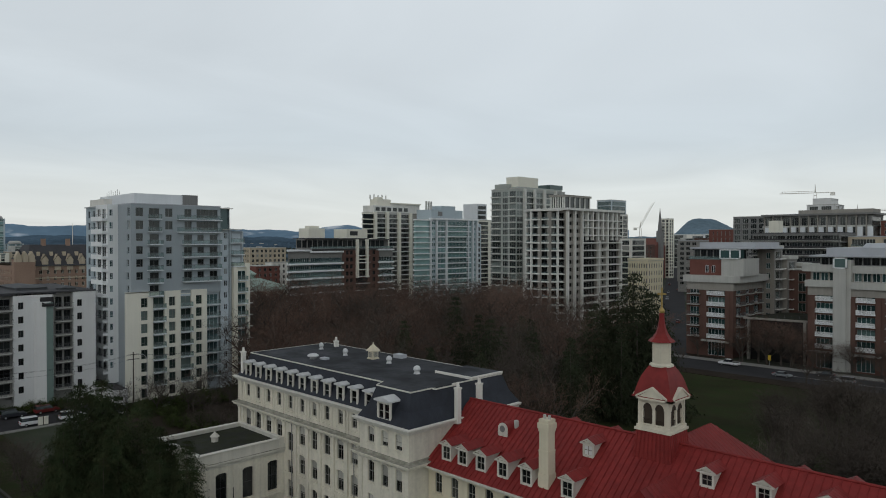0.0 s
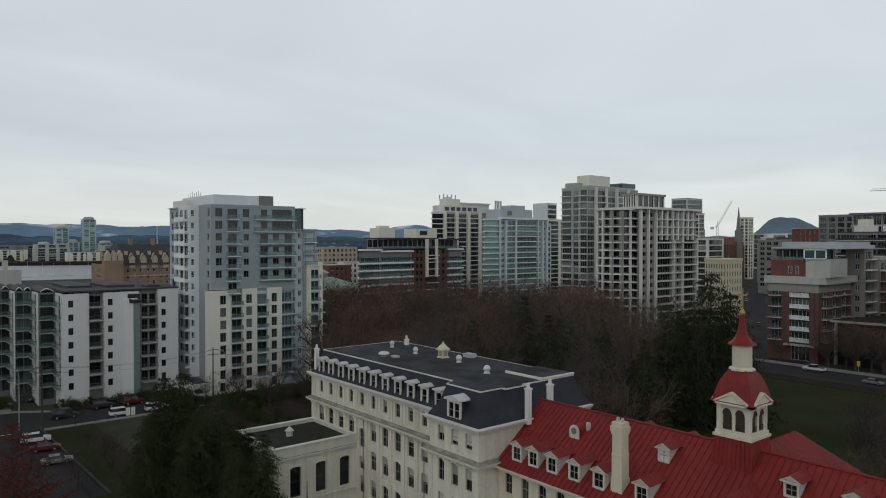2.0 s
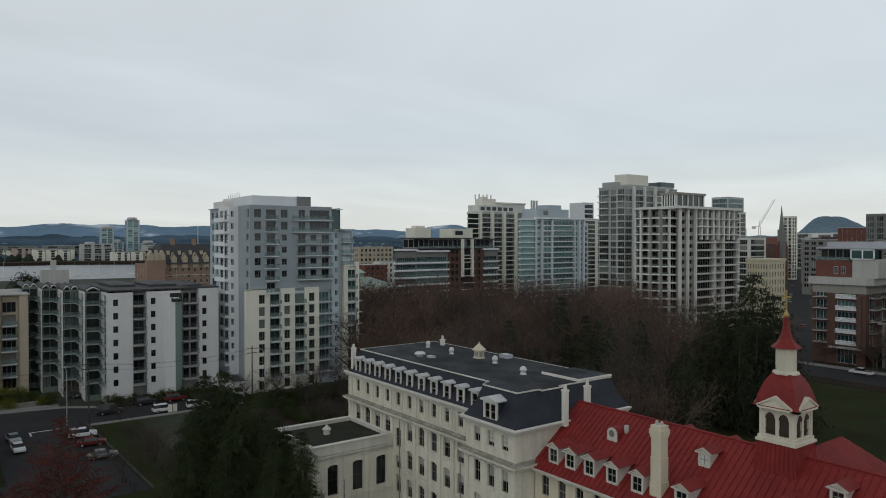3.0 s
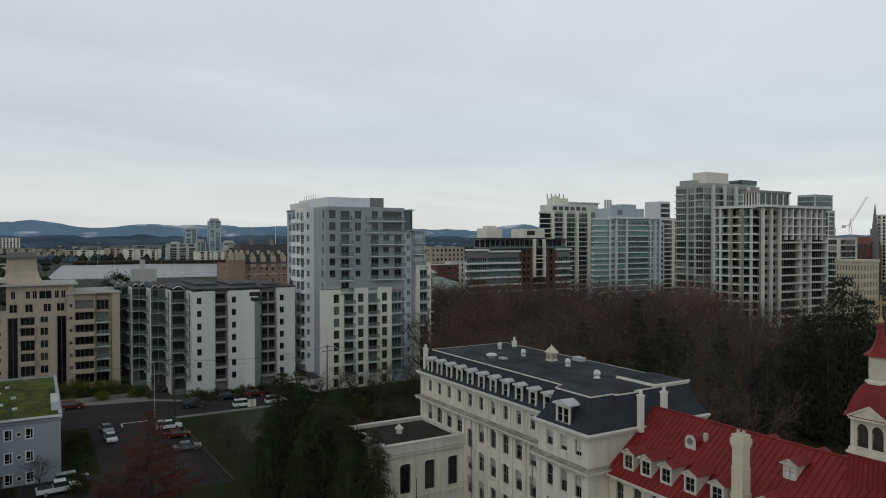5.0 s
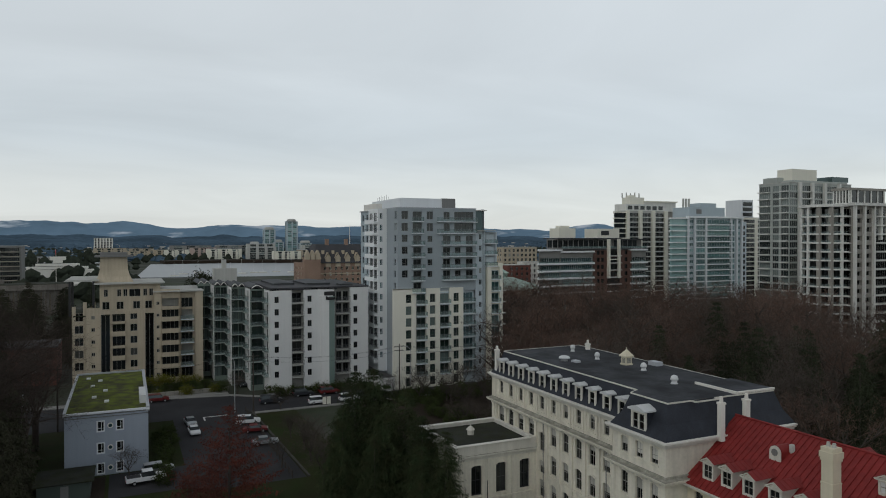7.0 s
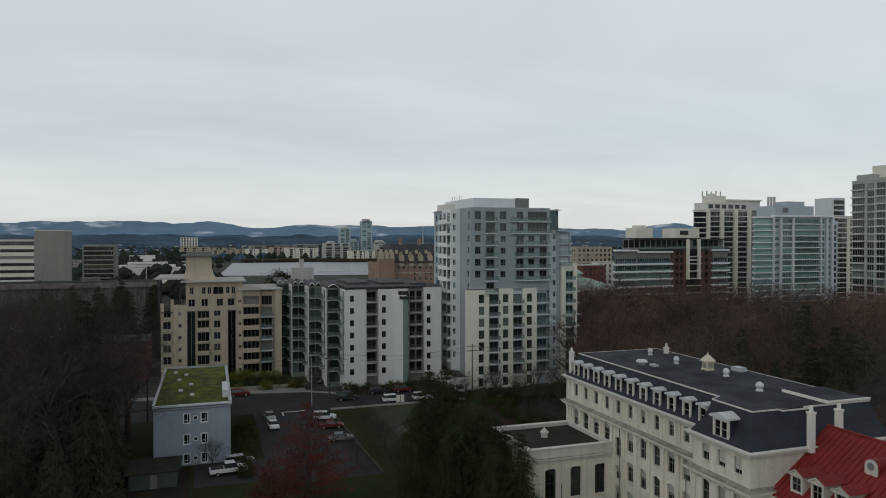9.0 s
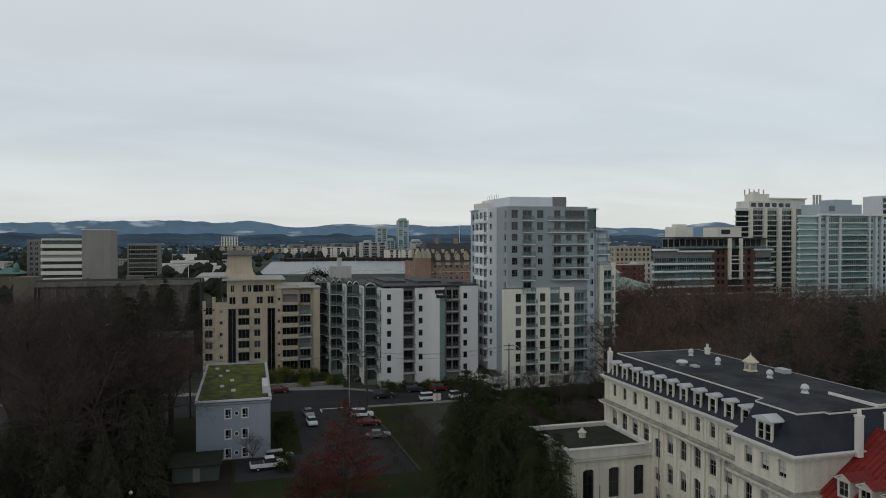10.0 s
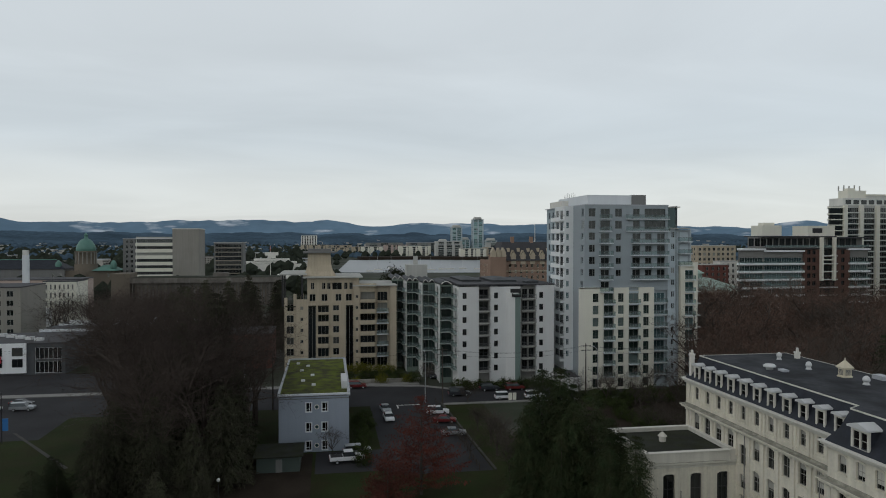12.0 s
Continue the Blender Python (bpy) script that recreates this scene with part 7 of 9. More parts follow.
# stepped wing behind it
ob = thing("balconied_wing", "grey concrete and brick wing with stepped balconies", "apartment block", (-84, 240, 0))
bk = Matrix.Translation((84, -240, 0))
co = part("core", box(bmesh.new(), -88.6, -85.0, 237.6, 261.6, 0, 27), M["core_concrete"], ob, "", bk)
for y0, y1, h, x in ((236.8, 244.0, 33.6, -83.6), (244.0, 253.0, 30.0, -82.0), (253.0, 262.0, 27.5, -80.4)):
    f_ = facade(co, (x, y0), (x, y1), 0, h, M["grey_wall"], [((y1 - y0) / 2, h - 3.3 * (i + 1), (y1 - y0) * 0.6, 2.3, "strip") for i in range(8)], M["cool_white"], M["glass_deep"], 0.5)
    facade(co, (-89, y0), (x, y0), 0, h, M["core_concrete"], [(3.4, h - 3.3 * (i + 1), 1.3, 1.9, "pair") for i in range(8)], M["cool_white"], M["glass_teal"], 0.25)
    for i in range(8):
        balcony(f_, (y1 - y0) / 2, h - 3.3 * (i + 1) - 0.1, (y1 - y0) * 0.8, 1.5, "far")
    part("parapet", box(bmesh.new(), -89.4, x + 0.5, y0 - 0.4, y1, h, h + 1.1), PALE_C, ob, "", bk)
# block with the tall stair pier
ob = thing("brick_apartment_block", "red brick and concrete apartments with a tall concrete stair pier", "apartment block", (-52, 214, 0))
bk = Matrix.Translation((52, -214, 0))
co = part("core", box(bmesh.new(), -65.6, -38, 215, 240, 0, 24), M["brown_brick"], ob, "", bk)
brick_front(ob, co, (-66.2, 213.4), (-37.5, 213.4), 23.4, ((4.4, 4.4, "slat"), (14.6, 4.4, "slat"), (21.2, 3.0, "rail"), (26.4, 4.0, "slat")), M["brown_brick"])
brick_front(ob, co, (-37.5, 213.4), (-37.5, 240), 23.4, ((5, 3.4, "rail"), (14, 3.4, "rail")), M["brown_brick"])
facade(co, (-66.2, 240), (-66.2, 213.4), 0, 23.4, M["brown_brick"])
terrace_band(ob, bk, [(-66.8, 212.6), (-59.4, 212.6), (-59.4, 239), (-66.8, 239)], 23.2, 25.0)
terrace_band(ob, bk, [(-55.2, 212.6), (-36.8, 212.6), (-36.8, 239), (-55.2, 239)], 22.9, 24.8)
for x0, x1 in ((-66.0, -58.8), (-55.4, -37.6)):
    n_ = int((x1 - x0) / 2.2)
    facade(co, (x0, 215.2), (x1, 215.2), 24.4, 27.6, M["core_concrete"], [(1.4 + 2.2 * i, 24.9, 1.8, 2.3, "pair") for i in range(n_)], M["cool_white"], M["glass_teal"], 0.3)
terrace_band(ob, bk, [(-68.0, 214.0), (-58.6, 214.0), (-58.6, 239), (-68.0, 239)], 27.4, 29.4)
terrace_band(ob, bk, [(-55.6, 214.0), (-36.8, 214.0), (-36.8, 239), (-55.6, 239)], 27.2, 29.2)
part("stair_pier", box(bmesh.new(), -59.4, -56.2, 212.2, 217, 0, 28.6), PALE_C, ob, "tall concrete stair pier", bk)
part("pier_flank", box(bmesh.new(), -56.2, -55.2, 213.0, 217, 0, 30.8), PALE_C, ob, "", bk)
crown(ob, bk, -59.2, -56.0, 212.2, 216, 28.6, 31.2, M["glass_teal"], "green glazed stair lantern", "lantern")
for x in (-59.4, -56.3):
    crown(ob, bk, x, x + 0.4, 212.0, 212.3, 28.5, 31.5, M["bright_white"], "", "lantern_frame")
for z in (28.5, 31.2):
    crown(ob, bk, -59.4, -55.9, 212.0, 212.3, z, z + 0.3, M["bright_white"], "", "lantern_frame")
facade(co, (-64.0, 216.6), (-37.8, 216.6), 29.2, 31.6, M["dark_concrete"], [(1.3 + 2.1 * i, 29.4, 1.8, 2.0, "pair") for i in range(12)], M["dark_metal"], M["glass_dark"], 0.3)
crown(ob, bk, -66.4, -36.4, 215.0, 239, 31.6, 32.1, M["light_roof"], "thin pale roof", "thin_roof")
crown(ob, bk, -62.6, -37, 217.5, 236, 32.1, 34.2, M["light_roof"], "pale metal plant screen", "plant_screen")
part("plant_vault", vault(-54, -41, 219, 231, 34.2, 1.3), M["light_roof"], ob, "grey vaulted plant roof", bk)
# linking block and low podium between them
ob, bk = tower_block("brick_link_block", "plain brick block behind the courtyard", -88, -72, 246, 262, 26.4, 3.3, M["brown_brick"], M["glass_deep"], s=((0.62, 0.14, "strip"),), e=(), roofm="concrete")
ob = thing("courtyard_podium", "low concrete podium with a planted roof", "building", (-76, 222, 0))
# near-black body colour stands for the shade under the overhanging roof
part("wall_body", box(bmesh.new(), -7.5, 9.0, -5, 14, 0, 12.4), M["canopy_shade"], ob)
part("roof_edge", prism(bmesh.new(), [(-8.6, -8.0), (9.6, -6.0), (9.6, 14.4), (-4.0, 14.4)], 12.4, 13.0), M["core_concrete"], ob)
part("planted_roof", prism(bmesh.new(), [(-7.6, -7.2), (9.0, -5.3), (9.0, 13.6), (-3.6, 13.6)], 13.0, 13.15), M["moss_roof"], ob)
for x in (-7.6, 8.4):
    part("column", box(bmesh.new(), x - 0.4, x + 0.4, -6.6, -5.8, 0, 12.4), M["core_concrete"], ob)
for i in range(9):
    part("railing", box(bmesh.new(), -7.4 + 2.0 * i, -7.34 + 2.0 * i, -6.9 + 0.2 * i, -6.84 + 0.2 * i, 13.1, 14.1), M["rail"], ob)


# ---- old hotel, offices, parliament dome and harbour ----
hotel = thing("chateau_hotel", "brick chateau hotel with steep dark roof and gables", "hotel", (-415, 115, 0))
HB = Matrix.Translation((415, -115, 0))
hc = part("core", box(bmesh.new(), -432, -403.6, 95.6, 150, 0, 23), M["hotel_brick"], hotel, "", HB)
facade(hc, (-403, 95), (-403, 150), 0, 23.4, M["hotel_brick"], grid(spaced(55, 16), [2 + 3.4 * i for i in range(6)], 1.3, 2.0, "pair"), M["tower_cream"], M["glass"], 0.3)
facade(hc, (-432, 95), (-403, 95), 0, 23.4, M["hotel_brick"], grid(spaced(29, 8), [2 + 3.4 * i for i in range(6)], 1.3, 2.0, "pair"), M["tower_cream"], M["glass"], 0.3)
bm = bmesh.new()
lo_ = [bm.verts.new(p) for p in ((-433, 100, 23.2), (-402, 100, 23.2), (-402, 151, 23.2), (-433, 151, 23.2))]
hi_ = [bm.verts.new(p) for p in ((-424, 104, 34.3), (-411, 104, 34.3), (-411, 151, 34.3), (-424, 151, 34.3))]
bm.faces.new(hi_)
for i in range(4):
    bm.faces.new((lo_[i], lo_[(i + 1) % 4], hi_[(i + 1) % 4], hi_[i]))
part("roof", bm, M["dark_roof"], hotel, "steep dark slate roof", HB)
for i in range(8):
    bm = bmesh.new()
    y = 103 + i * 6.0
    prism(bm, [(-405, y - 1.5), (-402.6, y - 1.5), (-402.6, y + 1.5), (-405, y + 1.5)], 21, 26)
    poly(bm, [(-402.6, y - 1.9, 26), (-402.6, y + 1.9, 26), (-402.6, y, 28.6)])
    poly(bm, [(-402.6, y - 1.9, 26), (-402.6, y, 29.5), (-408, y, 29.5), (-405, y - 1.9, 26)])
    poly(bm, [(-402.6, y, 29.5), (-402.6, y + 1.9, 26), (-405, y + 1.9, 26), (-408, y, 29.5)])
    part("gable_dormer", bm, M["beige"], hotel, "pale stone gable", HB)
part("corner_turret", lathe(bmesh.new(), [(3.2, 0), (3.2, 26.5), (3.5, 27)], 10, 0, -404.5, 97.5), M["hotel_brick"], hotel, "round brick corner turret", HB)
part("turret_cap", lathe(bmesh.new(), [(3.5, 27), (2.2, 29), (0.1, 32)], 10, 0, -404.5, 97.5), M["slate"], hotel, "slate turret cap", HB)
part("gable_wing", box(bmesh.new(), -404, -399, 94, 103.5, 0, 25.5), M["hotel_brick"], hotel, "", HB)
for y in (96, 99, 102):
    bm = bmesh.new()
    prism(bm, [(-403.5, y - 1.3), (-398.9, y - 1.3), (-398.9, y + 1.3), (-403.5, y + 1.3)], 25.5, 28)
    poly(bm, [(-398.9, y - 1.5, 28), (-398.9, y + 1.5, 28), (-398.9, y, 31)])
    poly(bm, [(-398.9, y - 1.5, 28), (-398.9, y, 31), (-403.5, y, 31), (-403.5, y - 1.5, 28)])
    poly(bm, [(-398.9, y, 31), (-398.9, y + 1.5, 28), (-403.5, y + 1.5, 28), (-403.5, y, 31)])
    part("stone_gable", bm, M["beige"], hotel, "pale stone gable", HB)
for z in (6.5, 16.6, 22.9):
    part("string_course", box(bmesh.new(), -403.0, -402.6, 95, 150, z, z + 0.6), M["beige"], hotel, "pale stone band", HB)
for y in (110.5, 122.5, 134.5, 146.5):
    part("chimney", box(bmesh.new(), -412.5, -410.5, y - 1, y + 1, 33, 37.5), M["hotel_brick"], hotel, "brick chimney stack", HB)
for i in range(7):
    part("roof_dormer", prism(bmesh.new(), [(-409, 106 + i * 6.2), (-406.2, 106 + i * 6.2), (-406.2, 107.6 + i * 6.2), (-409, 107.6 + i * 6.2)], 27, 30.6), M["beige"], hotel, "small pale roof dormer", HB)
part("flagpole", lathe(bmesh.new(), [(0.25, 34), (0.12, 46)], 6, 0, -415, 126), M["trim"], hotel, "", HB)

ob, bk = tower_block("banded_office", "white office with dark window bands and blank concrete core", -490, -470, -121.5, -99, 37, 4.1, M["pale_concrete"], M["glass"], e=((0.5, 0.98, "band"),), s=((0.5, 0.96, "band"),), slab=M["trim"])
for i in range(7):
    crown(ob, bk, -490.4, -469.5, -121.9, -99.2, 37 - 0.6 - 4.1 * (i + 1) - 0.9, 37 - 0.6 - 4.1 * (i + 1) + 1.3, M["tower_cream"], "cream spandrel band", "spandrel_band")
crown(ob, bk, -492, -469, -99.2, -83, 0, 42.3, M["core_concrete"], "blank concrete lift core", "lift_core")
crown(ob, bk, -492, -468.8, -99.4, -82.8, 42.3, 42.8, M["trim"], "", "roof_slab")

parl = thing("parliament_building", "stone parliament with a green copper dome", "parliament", (-540, -174, 0))
parl.matrix_basis = parl.matrix_basis @ Matrix.Diagonal((0.84, 0.84, 0.97, 1))
part("drum", lathe(bmesh.new(), [(9.2, 0), (9.2, 18), (8.2, 18.5), (8.2, 27), (8.8, 27.4), (8.6, 28)], 16), M["brown_stone"], parl, "brown stone drum")
for i in range(16):
    a_ = 2 * math.pi * i / 16
    part("column", box(bmesh.new(), 8.1, 8.7, -0.35, 0.35, 18.5, 27.2), M["core_concrete"], parl, "", pose(0, 0, 0, 0, 0, math.degrees(a_)))
part("dome", lathe(bmesh.new(), [(8.0, 28), (7.8, 30), (7.0, 32.5), (5.4, 35), (3.2, 36.8), (1.6, 37.4), (1.5, 39.5), (1.8, 39.7), (0.2, 41.8)], 20), M["copper"], parl, "green copper dome")
part("range", box(bmesh.new(), -12, 10, -90, -14, 0, 15), M["dark_concrete"], parl, "long stone range")
bm = bmesh.new()
a = [bm.verts.new(p) for p in ((-13, -90, 15), (11, -90, 15), (11, -13, 15), (-13, -13, 15), (-1, -84, 21.5), (-1, -24, 21.5))]
for q in ((0, 1, 4), (1, 2, 5, 4), (2, 3, 5), (3, 0, 4, 5)):
    bm.faces.new([a[i] for i in q])
part("range_roof", bm, M["slate"], parl, "slate roof")
part("ridge_trim", box(bmesh.new(), -1.3, -0.7, -84, -24, 21.4, 22.0), M["copper"], parl, "green copper ridge")
part("link_range", box(bmesh.new(), -8, 8, -14, 26, 0, 13.5), M["brown_stone"], parl)
part("link_roof", lathe(bmesh.new(), [(15, 13.5), (4, 17.5)], 4, math.pi / 4, 0, 18), M["copper"], parl, "green copper hipped roof")
for y in (24, -20):
    part("small_dome", lathe(bmesh.new(), [(2.6, 14), (2.6, 18), (2.2, 19.6), (1.0, 20.8), (0.1, 21.4)], 12, 0, 6, y), M["copper"], parl, "small green copper dome")
    for u in (-3, 3):
        part("window", window_mesh(1.4, 2.4, "pair", M["trim"], M["glass"]), None, parl, m=pose(10.02, y + u, 9, 0, 0, 90))

mus = thing("museum_block", "long low concrete museum with a flat overhanging roof", "museum", (-395, -67, 0))
part("wall_body", box(bmesh.new(), -12, 4, -35, 38, 0, 12.5), M["museum_stone"], mus)
part("roof_slab", box(bmesh.new(), -14, 6, -37, 41, 12.5, 15.2), M["museum_stone"], mus, "thick brownish roof slab")
part("roof_deck", box(bmesh.new(), -13.7, 5.7, -36.7, 40.7, 15.2, 15.4), M["moss_roof"], mus, "grey-green roof deck")
for i in range(19):
    part("column", box(bmesh.new(), 4.6, 5.6, -36 + i * 4.15, -35.5 + i * 4.15, 0, 12.5), M["museum_stone"], mus)
part("roof_block", box(bmesh.new(), -8, -2, 4, 12, 15.4, 17.4), M["museum_stone"], mus)
for i in range(38):
    part("wall_rib", box(bmesh.new(), 4.0, 4.25, -34.6 + i * 1.92, -34.0 + i * 1.92, 0.5, 11.5 - 0.5 * (i % 3)), M["brown_stone"], mus)
part("stage_block", box(bmesh.new(), -10, 5, -46.5, -37.2, 0, 17.6), M["brown_stone"], mus, "blank dark brown end block")
tent = thing("marquee", "white peaked harbour marquee", "marquee", (-540, -30, 0))
part("canvas", lathe(bmesh.new(), [(11, 6), (10.5, 8), (7, 9.6), (1, 11.5)], 12), M["trim"], tent)
part("flagpole", lathe(bmesh.new(), [(0.25, 0), (0.15, 31)], 6, 0, -6, -14), M["trim"], tent)
part("flag", box(bmesh.new(), -6, -2.5, -14.05, -13.95, 27, 30.5), M["sign_red"], tent, "red and white flag")

# pale carillon and buildings round it
stack = thing("carillon_tower", "slim white square bell tower", "bell tower", (-307, -122, 0))
part("shaft", box(bmesh.new(), -1.0, 1.0, -1.0, 1.0, 0, 29.5), M["cool_white"], stack)
part("top", box(bmesh.new(), -0.9, 0.9, -0.9, 0.9, 29.5, 31.6), M["pale_concrete"], stack)
part("base_room", box(bmesh.new(), -5, 8, -3, 8, 0, 7.5), M["pale_wall"], stack)
tower_block("pink_archive_block", "pinkish stone archive block with small windows", -335, -318, -140, -105, 18.6, 3.6, M["pink"], M["glass"], e=tuple((0.08 + 0.12 * i, 0.05, "win") for i in range(8)), s=((0.3, 0.08, "win"), (0.7, 0.08, "win")), roofm="dark_roof")
tower_block("cream_archive_block", "cream office wing with narrow windows", -326, -312, -117.5, -104.5, 18.2, 3.4, M["tower_cream"], M["glass"], e=tuple((0.1 + 0.13 * i, 0.05, "win") for i in range(7)), s=((0.5, 0.1, "win"),), roofm="dark_roof")
tower_block("grey_office_block", "grey office with square dark windows", -300, -277, -140, -112, 18.2, 3.5, M["core_concrete"], M["glass"], e=tuple((0.12 + 0.15 * i, 0.08, "win") for i in range(6)), s=tuple((0.2 + 0.2 * i, 0.1, "win") for i in range(4)), roofm="dark_roof")
ob, bk = tower_block("modern_low_block", "low white and dark modern block with big windows", -222, -200, -100, -70, 8.2, 3.7, M["slate_membrane"], M["glass_dark"], e=((0.86, 0.22, "strip"),), s=(), roofm="dark_roof", fm=M["bright_white"])
crown(ob, bk, -202, -199.4, -92, -79.5, 0.6, 8.5, M["bright_white"], "white projecting front", "white_front")
for z in (2.2, 5.2):
    part("window", window_mesh(2.6, 2.2, "pair", M["dark_metal"], M["glass"]), None, ob, m=bk @ pose(-199.35, -81.6, z, 0, 0, 90))
    part("window", window_mesh(3.4, 2.2, "pair", M["dark_metal"], M["glass_dark"]), None, ob, m=bk @ pose(-199.35, -87.0, z, 0, 0, 90))
for i in range(6):
    crown(ob, bk, -218 + i * 2.6, -216.4 + i * 2.6, -96 + i * 3.4, -94 + i * 3.4, 8.5, 9.3, M["light_trim"], "", "roof_unit")
tower_block("brick_inn", "low dark brick block behind the bare trees", -215, -200, -40, -16, 9.5, 3.1, M["brick"], M["glass"], e=((0.2, 0.08, "win"), (0.5, 0.08, "win"), (0.8, 0.08, "win")), roofm="dark_roof")
ob, bk = tower_block("terrace_block", "long low dark block with pale roof units", -262, -236, -90, -40, 7.0, 3.0, M["dark_concrete"], M["glass"], e=tuple((0.06 + 0.1 * i, 0.04, "win") for i in range(9)), roofm="dark_roof")
for i in range(14):
    crown(ob, bk, -258 + 1.4 * (i % 4) * 3, -255 + 1.4 * (i % 4) * 3, -88 + 3.4 * i, -86.2 + 3.4 * i, 7.3, 8.1 + 0.3 * (i % 3), M["light_trim"], "pale roof unit", "roof_unit")
for y0, y1 in ((-90, -74), (-73, -58), (-57, -40)):
    crown(ob, bk, -236.2, -235.7, y0, y1, 6.8, 7.7, M["cool_white"], "white roof edge", "roof_edge")
    crown(ob, bk, -249.2, -248.7, y0 + 1, y1 - 1, 7.2, 7.9, M["cool_white"], "", "roof_edge")
tower_block("dark_glass_block", "dark office with pale sill bands", -560, -545, -150, -128, 36, 3.6, M["dark_concrete"], M["glass"], e=tuple((0.12 + 0.15 * i, 0.08, "win") for i in range(6)), roofm="light_roof")
tower_block("brown_banded_block", "brown banded apartment block with stepped roof", -560, -542, -85, -64, 33, 3.2, M["dark_concrete"], M["glass"], e=((0.5, 0.9, "band"),), slab=M["beige"])
tower_block("beige_far_block", "beige stone block with many windows", -440, -425, 240, 268, 31.5, 3.3, M["beige"], M["glass"], e=tuple((0.08 + 0.12 * i, 0.06, "win") for i in range(8)), s=tuple((0.2 + 0.2 * i, 0.1, "win") for i in range(4)))
tower_block("white_corner_block", "small white block with round-headed windows", -392, -384, 232, 246, 22.5, 3.4, M["trim"], M["glass"], e=tuple((0.15 + 0.23 * i, 0.1, "win") for i in range(4)))
tower_block("brick_far_block", "dark red brick block behind the tower", -385, -372, 214, 230, 21, 3.3, M["brick"], M["glass"], e=tuple((0.15 + 0.23 * i, 0.1, "win") for i in range(4)))
pavn = thing("mint_roof_hall", "low hall with a pale mint-green hipped roof", "hall", (-300, 170, 0))
part("wall_body", box(bmesh.new(), -16, 10, -14, 14, 0, 13), M["tower_cream"], pavn)
part("roof", lathe(bmesh.new(), [(24, 13), (7, 18), (6, 18.2)], 4, math.pi / 4, -3, 0), M["mint"], pavn, "mint-green hipped roof")
part("cupola", lathe(bmesh.new(), [(3.4, 18), (3.4, 20), (4.6, 20.2), (0.3, 22.6)], 8, 0, -3, 0), M["mint"], pavn)

# harbour
sheet("water", [(-745, 8), (-722, 120), (-712, 300), (-1105, 345), (-1118, 270), (-1170, 160), (-1160, 34)], 0.4, M["water"], "pale grey harbour water between the shores", "water", 0.35)
sheet("far_shore_bank", [(-1119, 268), (-1105, 342), (-1170, 350), (-1240, 160), (-1220, 50), (-1161, 54), (-1171, 160)], 5.0, M["soil"], "dark rocky far bank of the harbour", "bank", 4.9)
rng = random.Random(7)
FAR = [  # x, y, width, height, kind
    (-1190, 300, 60, 21, "beige"), (-1185, 250, 46, 19, "tower_cream"), (-1230, 215, 50, 25, "concrete"), (-1290, 160, 60, 22, "tower_cream"), (-1350, 130, 46, 24, "pink"),
    (-1400, 95, 60, 20, "tower_cream"), (-1450, 70, 44, 19, "beige"), (-1480, 30, 60, 17, "beige"), (-1290, 225, 50, 31, "concrete"), (-1380, 190, 70, 28, "grey_wall"),
    (-1500, 120, 80, 27, "grey_wall"), (-1250, 320, 60, 29, "concrete"), (-1560, -30, 60, 22, "beige"), (-1640, 20, 70, 20, "beige"),
]
for x, y, w, h, k in FAR:
    fs, fsb = tower_block("far_shore_block", "low pale apartments on the far harbour shore", x - 18, x, y - w / 2, y + w / 2, h, 4.0, M[k], M["glass_grey"], e=((0.2, 0.2, "strip"), (0.5, 0.2, "strip"), (0.8, 0.2, "strip")), roofm=rng.choice(("slate_membrane", "light_roof", "light_roof")), group="far shore buildings")
    if k in ("tower_cream", "pink", "beige"):
        # steep gables along the waterfront side
        for j in range(int(w / 9)):
            yc = y - w / 2 + 6 + j * 9
            bm = bmesh.new()
            box(bm, x - 6, x + 1.6, yc - 2.0, yc + 2.0, 0, h - 4)
            v = [bm.verts.new(q) for q in ((x + 1.6, yc - 2.2, h - 4), (x + 1.6, yc + 2.2, h - 4), (x + 1.6, yc, h - 0.5), (x - 6, yc - 2.2, h - 4), (x - 6, yc + 2.2, h - 4), (x - 6, yc, h - 0.5))]
            for f in ((0, 1, 2), (0, 2, 5, 3), (1, 4, 5, 2)):
                bm.faces.new([v[i] for i in f])
            g_ = new("gable", mesh_of(bm, "gable", M[k]))
            g_.parent = fs
            g_.matrix_basis = fsb
for x, y, w, h in ((-1350, 251, 22, 58), (-1345, 293, 22, 74), (-1350, 268, 20, 34), (-1340, 222, 22, 30), (-1330, 316, 24, 32)):
    ob, bk = tower_block("far_tower", "far grey apartment tower with a rounded top", x - 14, x, y - w / 2, y + w / 2, h, 4.2, M["sky_panel"], M["glass_curtain"], e=((0.28, 0.34, "strip"), (0.72, 0.34, "strip")), s=((0.5, 0.5, "strip"),), group="far shore towers")
    part("top", lathe(bmesh.new(), [(w * 0.42, h), (w * 0.4, h + 3), (w * 0.3, h + 5)], 12, 0, x - 7, y), M["concrete"], ob, "", bk)
tower_block("far_white_block", "white hospital-like slab on the far hillside", -1930, -1900, -72, -30, 44, 4.0, M["trim"], M["glass"], e=tuple((0.1 + 0.16 * i, 0.08, "strip") for i in range(6)))
ferry = thing("white_ferry", "white harbour ferry with several decks", "ship", (-790, -62, 0))
